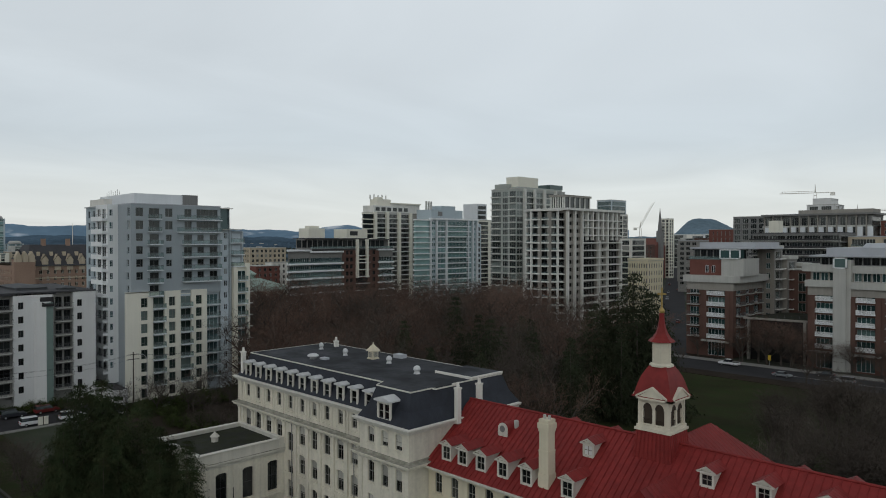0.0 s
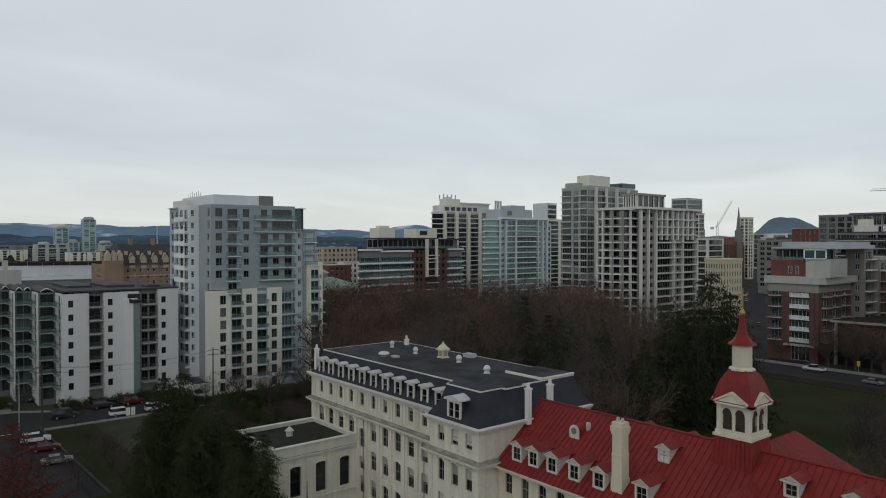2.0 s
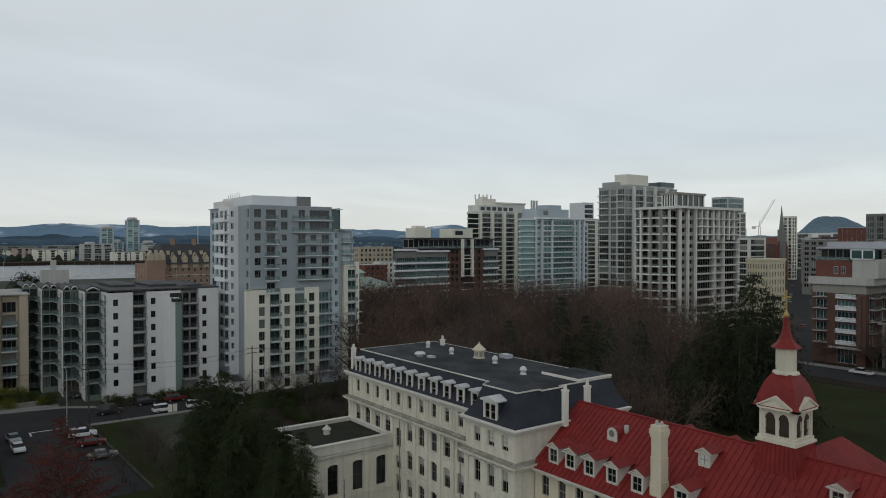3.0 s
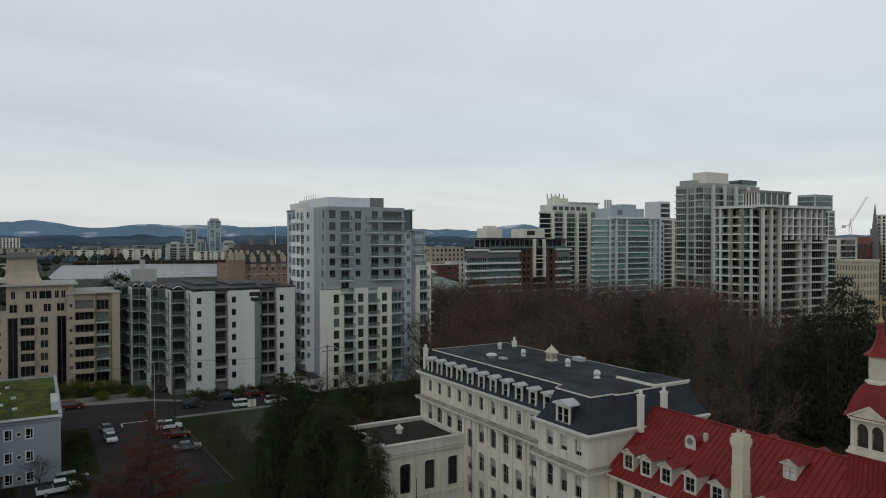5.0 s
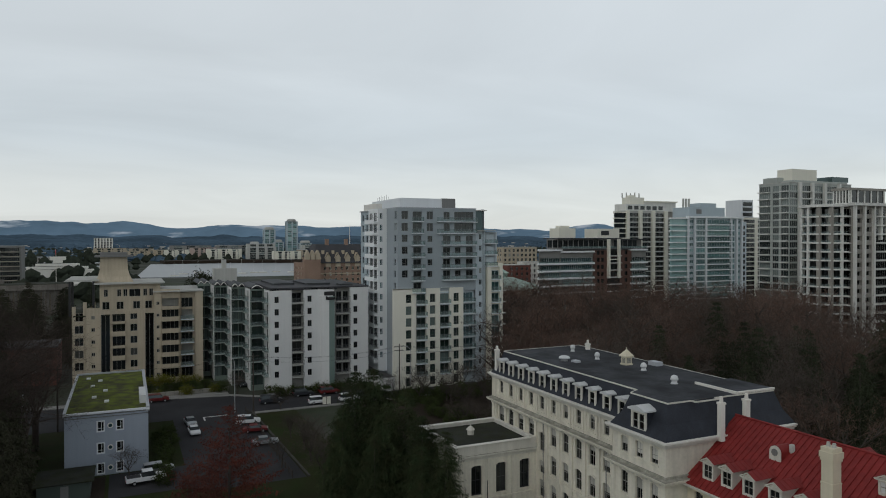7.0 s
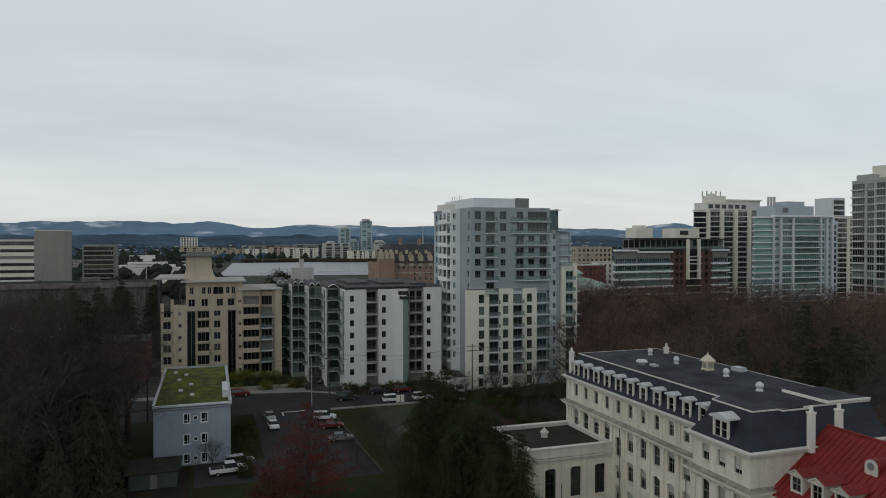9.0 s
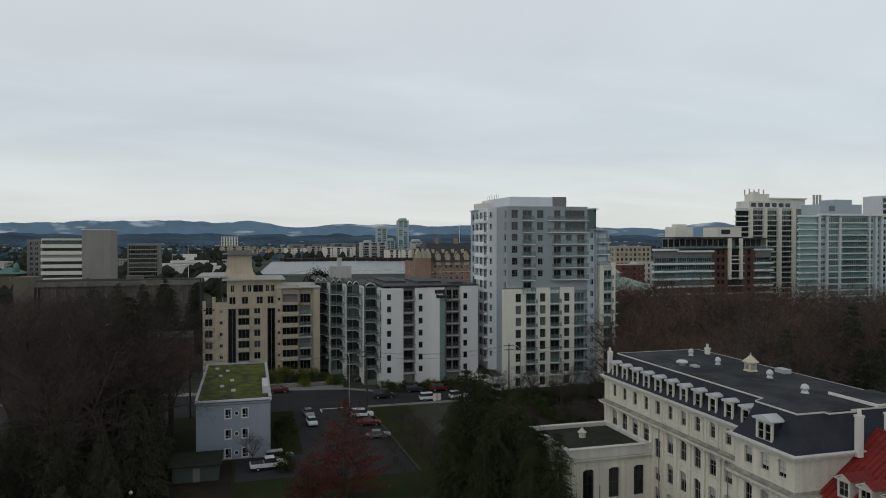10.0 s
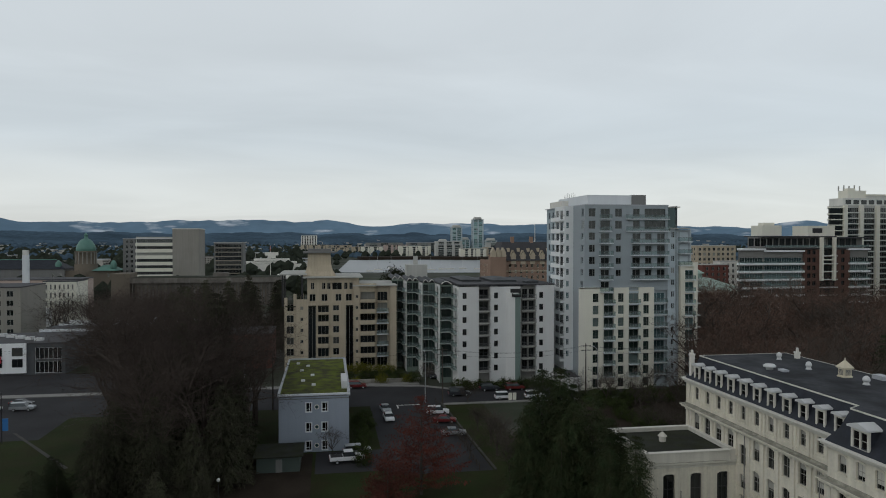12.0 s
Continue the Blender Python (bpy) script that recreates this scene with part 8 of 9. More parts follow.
for i, (l, w, z0, z1) in enumerate(((64, 14, 0.5, 8), (60, 13, 8.6, 11), (50, 12, 11.6, 14), (26, 9, 14.6, 17.5), (10, 5, 17.5, 21))):
    part("hull" if not i else "deck", box(bmesh.new(), -w / 2, w / 2, -l / 2 + i * 3, l / 2 - i * 3, z0, z1), M["trim"], ferry)
for i in range(16):
    mast = thing("sailing_boat", "moored white sailing boat with bare mast", "boat", (-745 - rng.uniform(5, 90), 45 + i * 14 + rng.uniform(-4, 4), 0.4), "moored boats")
    part("hull", prism(bmesh.new(), [(-1.2, -4), (1.2, -4), (1.0, 2), (0, 5), (-1.0, 2)], 0, 1.2), M["trim"], mast)
    part("mast", lathe(bmesh.new(), [(0.16, 1.2), (0.08, 13 + rng.uniform(0, 5))], 5), M["pale_wall"], mast)


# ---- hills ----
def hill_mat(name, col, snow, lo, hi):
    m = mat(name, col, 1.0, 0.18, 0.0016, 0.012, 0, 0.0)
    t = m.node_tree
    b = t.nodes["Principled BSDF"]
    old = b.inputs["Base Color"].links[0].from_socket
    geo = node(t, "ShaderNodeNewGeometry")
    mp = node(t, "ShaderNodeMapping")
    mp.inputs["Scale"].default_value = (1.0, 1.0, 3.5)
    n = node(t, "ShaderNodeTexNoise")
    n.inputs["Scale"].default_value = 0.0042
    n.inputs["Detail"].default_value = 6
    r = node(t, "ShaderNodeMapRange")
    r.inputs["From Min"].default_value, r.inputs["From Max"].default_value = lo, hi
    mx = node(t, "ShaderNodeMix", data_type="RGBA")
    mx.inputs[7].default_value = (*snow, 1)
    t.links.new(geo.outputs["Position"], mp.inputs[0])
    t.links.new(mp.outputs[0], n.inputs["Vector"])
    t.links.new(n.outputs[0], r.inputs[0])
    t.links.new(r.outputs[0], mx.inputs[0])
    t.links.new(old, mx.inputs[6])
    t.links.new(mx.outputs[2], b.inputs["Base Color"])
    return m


def ridge(name, label, R, az0, az1, height, material, depth=500, amp=18, sc=0.004):
    verts, faces = [], []
    n, rows = 420, 10
    for i in range(n + 1):
        az = radians(az0 + (az1 - az0) * i / n)
        top = height(math.degrees(az))
        for j in range(rows):
            f = j / (rows - 1)
            rr = R - depth * (1 - f)
            p = Vector((-rr * math.sin(az), rr * math.cos(az), 0))
            z = top * (f ** 1.3) + (amp * noise.fractal(p * sc, 1.0, 2.0, 5)) * f
            verts.append((p.x, p.y, max(-1.0, z)))
    for i in range(n):
        for j in range(rows - 1):
            a = i * rows + j
            faces.append((a, a + rows, a + rows + 1, a + 1))
    me = bpy.data.meshes.new(name)
    me.from_pydata(verts, [], faces)
    me.materials.append(material)
    for p in me.polygons:
        p.use_smooth = True
    return tagged(new(name, me), label, "hills", kind="structure")


def bumps(az, base, *peaks):
    return base + sum(h * math.exp(-((az - c) / w) ** 2) for c, w, h in peaks)


# the far range carries distance haze as blue in its base colour
ridge("backdrop_hills", "distant hills tinted haze blue with patches of snow", 4650, 30, 120,
      lambda a: bumps(a, 112, (98, 5, 44), (91, 3.5, 30), (79, 4, 28), (106, 6, 22), (115, 4, 26), (71, 3, 26), (63, 3, 10), (53, 1.6, 34), (84, 2, 12)), hill_mat("snowy_hills_haze_blue", (0.165, 0.255, 0.345), (0.60, 0.66, 0.73), 0.55, 0.66))
ridge("backdrop_near_hills", "nearer dark wooded hills tinted haze blue", 3400, 30, 122,
      lambda a: bumps(a, 50, (95, 8, 14), (110, 6, 18), (70, 8, 12), (83, 4, 10)), M["hill_near_haze"], 900, 12, 0.006)
# knoll paled and blued in its base colour to stand for haze
ridge("backdrop_knoll", "single wooded hill tinted haze blue above the roofs", 4300, 18, 31, lambda a: bumps(a, 60, (24.4, 1.6, 100), (25.6, 1.0, 26), (22.6, 1.2, 34)), M["hill_knoll_haze"], 500, 10, 0.01)


# ---- scattered roofs and woods towards the harbour ----
def far_house(kind):
    key = ("fh", kind)
    if key not in CACHE:
        bm = bmesh.new()
        if kind == 0:
            w, d, h = 8, 11, 6
            box(bm, -w / 2, w / 2, -d / 2, d / 2, 0, h)
            body = mesh_of(bm, "house", M["house_wall"])
            bm = bmesh.new()
            a = [bm.verts.new(p) for p in ((-w / 2 - 0.5, -d / 2 - 0.5, h), (w / 2 + 0.5, -d / 2 - 0.5, h), (w / 2 + 0.5, d / 2 + 0.5, h), (-w / 2 - 0.5, d / 2 + 0.5, h), (0, -d / 2 - 0.5, h + 3), (0, d / 2 + 0.5, h + 3))]
            for q in ((0, 1, 4), (1, 2, 5, 4), (2, 3, 5), (3, 0, 4, 5)):
                bm.faces.new([a[i] for i in q])
            roof = mesh_of(bm, "roof", M["house_roof"])
            wl_ = [(w / 2 + 0.02, y, z) for y in (-3.5, 0, 3.5) for z in (1, 3.8)]
        elif kind == 1:
            w, d, h = 16, 24, 9.5
            box(bm, -w / 2, w / 2, -d / 2, d / 2, 0, h)
            body = mesh_of(bm, "house", M["house_wall"])
            roof = mesh_of(box(bmesh.new(), -w / 2 - 0.3, w / 2 + 0.3, -d / 2 - 0.3, d / 2 + 0.3, h, h + 0.5), "roof", M["light_roof"])
            wl_ = [(w / 2 + 0.02, -10 + 2.9 * i, z) for i in range(8) for z in (1, 4, 7)]
        else:
            w, d, h = 18, 36, 14
            box(bm, -w / 2, w / 2, -d / 2, d / 2, 0, h)
            body = mesh_of(bm, "house", M["house_wall"])
            roof = mesh_of(box(bmesh.new(), -w / 2 - 0.3, w / 2 + 0.3, -d / 2 - 0.3, d / 2 + 0.3, h, h + 0.5), "roof", M["house_roof"])
            wl_ = [(w / 2 + 0.02, -16 + 3.5 * i, z) for i in range(10) for z in (1, 4.2, 7.4, 10.6)]
        bm = bmesh.new()
        for x, y, z in wl_:
            box(bm, x - 0.1, x + 0.05, y - 0.7, y + 0.7, z, z + 1.5)
        CACHE[key] = (body, roof, mesh_of(bm, "windows_rest", M["glass"]))
    return CACHE[key]


def in_poly(x, y, pts):
    inside = False
    for (x1, y1), (x2, y2) in zip(pts, pts[1:] + pts[:1]):
        if (y1 > y) != (y2 > y) and x < (x2 - x1) * (y - y1) / (y2 - y1) + x1:
            inside = not inside
    return inside


HARB = [(-700, 0), (-700, 330), (-1130, 380), (-1235, 160), (-1215, 25)]
TAKEN = [(o.location.x, o.location.y) for o in bpy.data.objects if o.parent is None and "category" in o.keys()]


def free_place(x, y, gap):
    return not in_poly(x, y, HARB) and all((x - a) ** 2 + (y - b) ** 2 > gap * gap for a, b in TAKEN)


made = 0
while made < 120:
    az, d = rng.uniform(60, 114), rng.uniform(17.5, 52) ** 2
    x, y = -d * math.sin(radians(az)), d * math.cos(radians(az))
    if (d < 420 and az < 76) or (d < 640 and az > 86) or (d < 760 and 74 < az < 92) or not free_place(x, y, 22):
        continue
    k = rng.choice((0, 0, 0, 1, 1, 2)) if d < 900 else rng.choice((0, 1, 1, 2))
    ob = thing("town_house" if not k else "town_block", "small town house with a pitched roof" if not k else "low flat-roofed town block", "house", (x, y, 0), "town houses", rng.choice((0, 90)) + rng.uniform(-6, 6))
    sc_ = rng.uniform(0.8, 1.25)
    ob.matrix_basis = ob.matrix_basis @ Matrix.Diagonal((sc_, sc_, sc_ * rng.uniform(0.8, 1.15), 1))
    b_, r_, w_ = far_house(k)
    part("wall", b_, None, ob)
    part("roof", r_, None, ob)
    tagged(part("glazing", w_, None, ob), kind="stuff")
    TAKEN.append((x, y))
    made += 1
for i in range(16):
    t_ = 0.10 + 0.045 * i
    sd = 1 if i % 2 else -1
    x, y = -101 - t_ * 690 + sd * rng.uniform(22, 34), 204 + t_ * 1396
    k = rng.choice((0, 1, 0))
    ob = thing("town_house" if not k else "town_block", "small town house with a pitched roof" if not k else "low flat-roofed town block", "house", (x, y, 0), "town houses", 26)
    sc_ = rng.uniform(0.9, 1.3)
    ob.matrix_basis = ob.matrix_basis @ Matrix.Diagonal((sc_, sc_, sc_ * 1.2, 1))
    b_, r_, w_ = far_house(k)
    part("wall", b_, None, ob)
    part("roof", r_, None, ob)
    tagged(part("glazing", w_, None, ob), kind="stuff")
    TAKEN.append((x, y))
made = 0
while made < 34:
    az, d = rng.uniform(18, 58), rng.uniform(22, 42) ** 2
    x, y = -d * math.sin(radians(az)), d * math.cos(radians(az))
    if not free_place(x, y, 26) or abs(x + 101 + (y - 204) * 0.493) < 44:
        continue
    k = rng.choice((0, 1, 1, 2))
    ob = thing("town_block", "low flat-roofed town block", "house", (x, y, 0), "town houses", rng.choice((0, 90)))
    sc_ = rng.uniform(0.9, 1.3)
    ob.matrix_basis = ob.matrix_basis @ Matrix.Diagonal((sc_, sc_, sc_ * rng.uniform(1.0, 1.9), 1))
    b_, r_, w_ = far_house(k)
    part("wall", b_, None, ob)
    part("roof", r_, None, ob)
    tagged(part("glazing", w_, None, ob), kind="stuff")
    TAKEN.append((x, y))
    made += 1


def clump_field(name, label, places, material, seed):
    """Far woods: many uneven small crowns joined as one."""
    r = np.random.RandomState(seed)
    verts, faces = [], []
    for x, y, z0, w, h in places:
        o = len(verts)
        n = 7
        for zf, rf in ((0.0, 0.55), (0.3, 1.0), (0.62, 0.75), (0.86, 0.4)):
            for i in range(n):
                a = 2 * math.pi * i / n + r.uniform(-0.3, 0.3)
                q = w * rf * r.uniform(0.6, 1.25)
                verts.append((x + q * math.cos(a), y + q * math.sin(a), z0 + h * (zf + r.uniform(-0.07, 0.07))))
        verts.append((x, y, z0 + h))
        for j in range(3):
            for i in range(n):
                a, b = o + j * n + i, o + j * n + (i + 1) % n
                faces.append((a, b, b + n, a + n))
        for i in range(n):
            faces.append((o + 3 * n + i, o + 3 * n + (i + 1) % n, o + 4 * n))
    me = bpy.data.meshes.new(name)
    me.from_pydata(verts, [], faces)
    me.materials.append(material)
    return tagged(new(name, me), label, "trees", kind="stuff")


pl = []
while len(pl) < 2600:
    az, d = rng.uniform(16, 116), rng.uniform(19, 56) ** 2
    x, y = -d * math.sin(radians(az)), d * math.cos(radians(az))
    if in_poly(x, y, HARB) or (az < 60 and d < 600) or (d < 760 and 76 < az < 88.5) or (d < 430 and az > 84) or abs(x + 101 + (y - 204) * 0.493) < 18 or not all((x - a) ** 2 + (y - b) ** 2 > 200 for a, b in TAKEN[:90]):
        continue
    w = rng.uniform(3, 7) * (1 + d / 2500)
    pl.append((x, y, 0, w, rng.uniform(1.2, 2.0) * min(w, 8) * (1.0 if d < 900 else 1.15)))
clump_field("far_woods", "dark far trees between the town roofs", pl, M["far_tree"], 3)

bm = bmesh.new()
rng = random.Random(77)
for i in range(420):
    az, d = rng.uniform(58, 118), rng.uniform(1500, 3100)
    x, y = -d * math.sin(radians(az)), d * math.cos(radians(az))
    if in_poly(x, y, HARB):
        continue
    w, h = rng.uniform(4, 12), rng.uniform(5, 9)
    z0 = max(0, (d - 2450) * 0.035)
    box(bm, x - 4, x + 4, y - w, y + w, z0 - 5, z0 + h)
far_roofs = new("far_suburb", mesh_of(bm, "far_suburb", M["house_wall"]))
tagged(far_roofs, "scattered pale houses of the far wooded suburb", "houses", kind="stuff")
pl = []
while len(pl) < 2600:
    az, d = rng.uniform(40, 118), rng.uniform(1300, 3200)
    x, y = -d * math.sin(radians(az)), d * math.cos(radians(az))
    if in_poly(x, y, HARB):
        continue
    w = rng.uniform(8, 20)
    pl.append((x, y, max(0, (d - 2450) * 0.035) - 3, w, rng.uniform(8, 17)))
# woods share the near hills' colour, with haze painted in as blue
clump_field("suburb_woods", "dark far suburb woods tinted haze blue", pl, M["hill_near_haze"], 9)


# ---- trees ----
def tube(verts, faces, p, q, r0, r1, n):
    d = (q - p)
    if d.length < 1e-6:
        return
    d = d.normalized()
    s = d.orthogonal().normalized()
    t = d.cross(s)
    o = len(verts)
    for c, r in ((p, r0), (q, r1)):
        for i in range(n):
            a = 2 * math.pi * i / n
            verts.append(c + (s * math.cos(a) + t * math.sin(a)) * r)
    for i in range(n):
        faces.append((o + i, o + (i + 1) % n, o + n + (i + 1) % n, o + n + i))


def ribbon(verts, faces, p, q, w, rnd):
    d = (q - p)
    s = d.cross(Vector((rnd.uniform(-1, 1), rnd.uniform(-1, 1), rnd.uniform(-1, 1))))
    if s.length < 1e-6:
        return
    s = s.normalized() * w * 0.5
    o = len(verts)
    verts.extend((p - s, p + s, q))
    faces.append((o, o + 1, o + 2))


def to_mesh(name, verts, faces, material):
    me = bpy.data.meshes.new(name)
    me.from_pydata([tuple(v) for v in verts], [], faces)
    me.materials.append(material)
    return me


def bare_meshes(seed, h, spread, limbs=6, subs=7, twigs=7, ends=5, twm=None, upright=0.55, tw=0.035, thin=0.7, bark=None):
    """A leafless tree: trunk and limbs as one mesh, the haze of twigs as another."""
    rnd = random.Random(seed)
    tv, tf, cv, cf = [], [], [], []
    fork = h * rnd.uniform(0.18, 0.28)
    base_r = h * 0.018
    top = Vector((rnd.uniform(-0.3, 0.3), rnd.uniform(-0.3, 0.3), fork))
    tube(tv, tf, Vector((0, 0, -0.3)), top, base_r * 1.3, base_r, 7)
    def grow(p, d, length, r, level):
        steps = 3
        pts = [p]
        cur = d.normalized()
        for i in range(steps):
            cur = (cur + Vector((rnd.gauss(0, 0.16), rnd.gauss(0, 0.16), rnd.gauss(0.05, 0.1)))).normalized()
            pts.append(pts[-1] + cur * length / steps)
        for i in range(steps):
            ra, rb = r * (1 - 0.75 * i / steps), r * (1 - 0.75 * (i + 1) / steps)
            if level < 2:
                tube(tv, tf, pts[i], pts[i + 1], ra, rb, 5 if level == 0 else 3)
            elif level == 2:
                ribbon(cv, cf, pts[i], pts[i + 1], max(0.05, ra * 2), rnd)
        if level == 3:
            ribbon(cv, cf, pts[0], pts[-1], tw * 1.3, rnd)
        n = (subs, twigs, ends, 3)[level] if level < 4 else 0
        if level < 3:
            for k in range(n):
                f = rnd.uniform(0.25, 1.0)
                i = min(steps - 1, int(f * steps))
                q = pts[i].lerp(pts[i + 1], f * steps - i)
                side = Vector((rnd.gauss(0, 1), rnd.gauss(0, 1), rnd.gauss(0.15, 0.6))).normalized()
                nd = (cur * 0.65 + side * 0.8).normalized()
                if level == 2:
                    e = q + nd * length * rnd.uniform(0.3, 0.6)
                    ribbon(cv, cf, q, e, tw, rnd)
                    for s in range(2):
                        e2 = q.lerp(e, rnd.uniform(0.3, 0.9))
                        ribbon(cv, cf, e2, e2 + (nd + Vector((rnd.gauss(0, .6), rnd.gauss(0, .6), rnd.gauss(.1, .5)))).normalized() * length * 0.28, tw * 0.8, rnd)
                else:
                    grow(q, nd, length * rnd.uniform(0.42, 0.62), r * 0.42, level + 1)
    for k in range(limbs):
        a = 2 * math.pi * (k + rnd.uniform(-0.3, 0.3)) / limbs
        out = spread * rnd.uniform(0.5, 1.1)
        d = Vector((math.cos(a) * out, math.sin(a) * out, h * upright * rnd.uniform(0.8, 1.2)))
        grow(top + Vector((0, 0, -rnd.uniform(0, fork * 0.3))), d, (h - fork) * rnd.uniform(0.62, 0.85), base_r * thin, 0)
    zt = max(v.z for v in cv)
    s = h / zt
    for v in tv + cv:
        if v.z > fork:
            v.z = fork + (v.z - fork) * (h - fork) / (zt - fork)
    return to_mesh("trunk", tv, tf, bark or M["bark"]), to_mesh("crown", cv, cf, twm or M["twig"])


def cedar_meshes(seed, h, r, mat_, shape=0.75, low=0.0, per=11, spray=0.75, tips=1, lift=0.25, droop=0.55, fine=3, broad=0.34):
    """An evergreen whose limbs rise a little, arch over and carry hanging sprays; tips gives it more than one leader."""
    rnd = random.Random(seed)
    tv, tf, cv, cf = [], [], [], []
    leaders = [(Vector((0, 0, 0)), h)] + [(Vector((rnd.uniform(-1, 1) * r * 0.35, rnd.uniform(-1, 1) * r * 0.35, 0)), h * rnd.uniform(0.74, 0.9)) for _ in range(tips - 1)]
    for base, top in leaders:
        tube(tv, tf, Vector((0, 0, -0.3)) + base * 0.4, base + Vector((0, 0, top * 0.55)), h * 0.016, h * 0.008, 6)
        tube(tv, tf, base + Vector((0, 0, top * 0.55)), base + Vector((0, 0, top)), h * 0.008, 0.03, 5)
        lobes = [rnd.uniform(0.62, 1.2) for _ in range(9)]
        levels = int(top * 2.0)
        for i in range(levels):
            f = (i + rnd.uniform(0, 0.9)) / levels
            z = top * (low + (1 - low) * f)
            rad = r * (1 - f) ** shape * (1.0 if base.length < 0.01 else 0.75)
            for k in range(max(4, int(per * (1 - 0.5 * f)))):
                a = rnd.uniform(0, 6.2832)
                ln = rad * rnd.uniform(0.5, 1.12) * (0.5 * lobes[int(a / 6.2832 * 9) % 9] + 0.5 * lobes[int(z * 0.6 + a) % 9]) + 0.25
                d = Vector((math.cos(a), math.sin(a), 0))
                root = base + Vector((0, 0, z))
                n = max(3, int(ln / 0.42))
                prev = root
                for j in range(1, n + 1):
                    g = j / n
                    p = root + d * ln * g + Vector((rnd.gauss(0, 0.07), rnd.gauss(0, 0.07), ln * (lift * g - droop * g * g)))
                    ribbon(cv, cf, prev, p, 0.08, rnd)
                    prev = p
                    if g < 0.3:
                        continue
                    for _ in range(fine):
                        q = p + Vector((rnd.gauss(0, 0.22), rnd.gauss(0, 0.22), rnd.gauss(0, 0.12)))
                        e = q + (d * rnd.uniform(0.0, 0.7) + Vector((rnd.gauss(0, 0.45), rnd.gauss(0, 0.45), -rnd.uniform(0.35, 1.1)))).normalized() * spray * rnd.uniform(0.5, 1.2) * (0.55 + 0.45 * (1 - f))
                        ribbon(cv, cf, q, e, spray * broad, rnd)
    return to_mesh("trunk", tv, tf, M["bark"]), to_mesh("crown", cv, cf, mat_)


def leafy_meshes(seed, h, r, mat_, leaves=4000, leaf=0.3, low=0.15):
    """A rounded crown with an uneven outline: branches and many small leaves in clusters."""
    rnd = random.Random(seed)
    tv, tf, cv, cf = [], [], [], []
    tube(tv, tf, Vector((0, 0, -0.2)), Vector((0, 0, h * 0.55)), h * 0.02, h * 0.01, 6)
    n_cl = leaves // 40
    for i in range(n_cl):
        u = rnd.uniform(-1, 1)
        a = rnd.uniform(0, 6.283)
        rr = rnd.uniform(0.45, 1.05)
        z = h * (low + (1 - low) * (0.5 + 0.5 * u * rr))
        q = math.sqrt(max(0, 1 - u * u)) * r * rr * (1.1 - 0.35 * (z / h))
        c = Vector((q * math.cos(a), q * math.sin(a), z))
        tube(tv, tf, Vector((0, 0, max(h * 0.1, z * 0.55))), c, 0.05, 0.015, 3)
        cr = rnd.uniform(0.35, 0.8) * r * 0.3
        for j in range(40):
            p = c + Vector((rnd.gauss(0, cr), rnd.gauss(0, cr), rnd.gauss(0, cr * 0.8)))
            e = p + Vector((rnd.gauss(0, 1), rnd.gauss(0, 1), rnd.gauss(-0.3, 0.6))).normalized() * leaf * rnd.uniform(0.6, 1.3)
            ribbon(cv, cf, p, e, leaf * 0.6, rnd)
    return to_mesh("trunk", tv, tf, M["bark"]), to_mesh("crown", cv, cf, mat_)


def tree_thing(name, label, meshes, x, y, s=1.0, rz=0.0, group=""):
    ob = thing(name, label, "tree", (x, y, 0), group)
    ob.matrix_basis = pose(x, y, 0, 0, 0, rz) @ Matrix.Diagonal((s, s, s, 1))
    part("trunk", meshes[0], None, ob)
    part("crown", meshes[1], None, ob)
    return ob


rng = random.Random(11)
BARE = [bare_meshes(21 + i, 21, 8.5, 7, 7, 7, 4) for i in range(4)]
BARE_GREY = [bare_meshes(41 + i, 24, 10.5, 8, 9, 7, 4, M["twig_dark"], 0.6, 0.04) for i in range(3)]
SMALL = [bare_meshes(61 + i, 7, 3.0, 5, 6, 6, 4, M["twig_dark"], 0.5, 0.03) for i in range(2)]
POPLAR = [bare_meshes(71 + i, 12, 2.2, 8, 8, 5, 3, M["twig_dark"], 1.3, 0.035) for i in range(2)]
TALL = [bare_meshes(241 + i, 25, 7.0, 7, 10, 8, 5, M["twig_brown"], 1.25, 0.032, 0.42, M["twig_brown"]) for i in range(3)]
FIR = [cedar_meshes(81 + i, 20, 5.6, M["needle"], 0.65, 0.0, 15, 0.6, 1 + i % 2) for i in range(3)]
BROAD = [cedar_meshes(85 + i, 20, 7.2, M["needle"], 0.5, 0.02, 18, 0.62, 3) for i in range(2)]
CEDAR = [cedar_meshes(91 + i, 18, 7.6, M["needle"], 0.62, 0.0, 26, 0.42, 1 + i, 0.25, 0.42, 7, 0.24) for i in range(2)]
HALL = [cedar_meshes(131 + i, 18, 4.9, M["needle_green"], 0.46, 0.0, 24, 0.55, 1 + 2 * i, 0.35, 0.55, 6, 0.2) for i in range(2)]
RAGGED = [cedar_meshes(95 + i, 24, 7.5, M["needle_dull"], 0.5, 0.06, 14, 0.7, 2, 0.3, 0.45) for i in range(2)]
BUSH = [leafy_meshes(101 + i, 3.0, 2.2, M["hedge"], 1600, 0.27, 0.02) for i in range(2)]

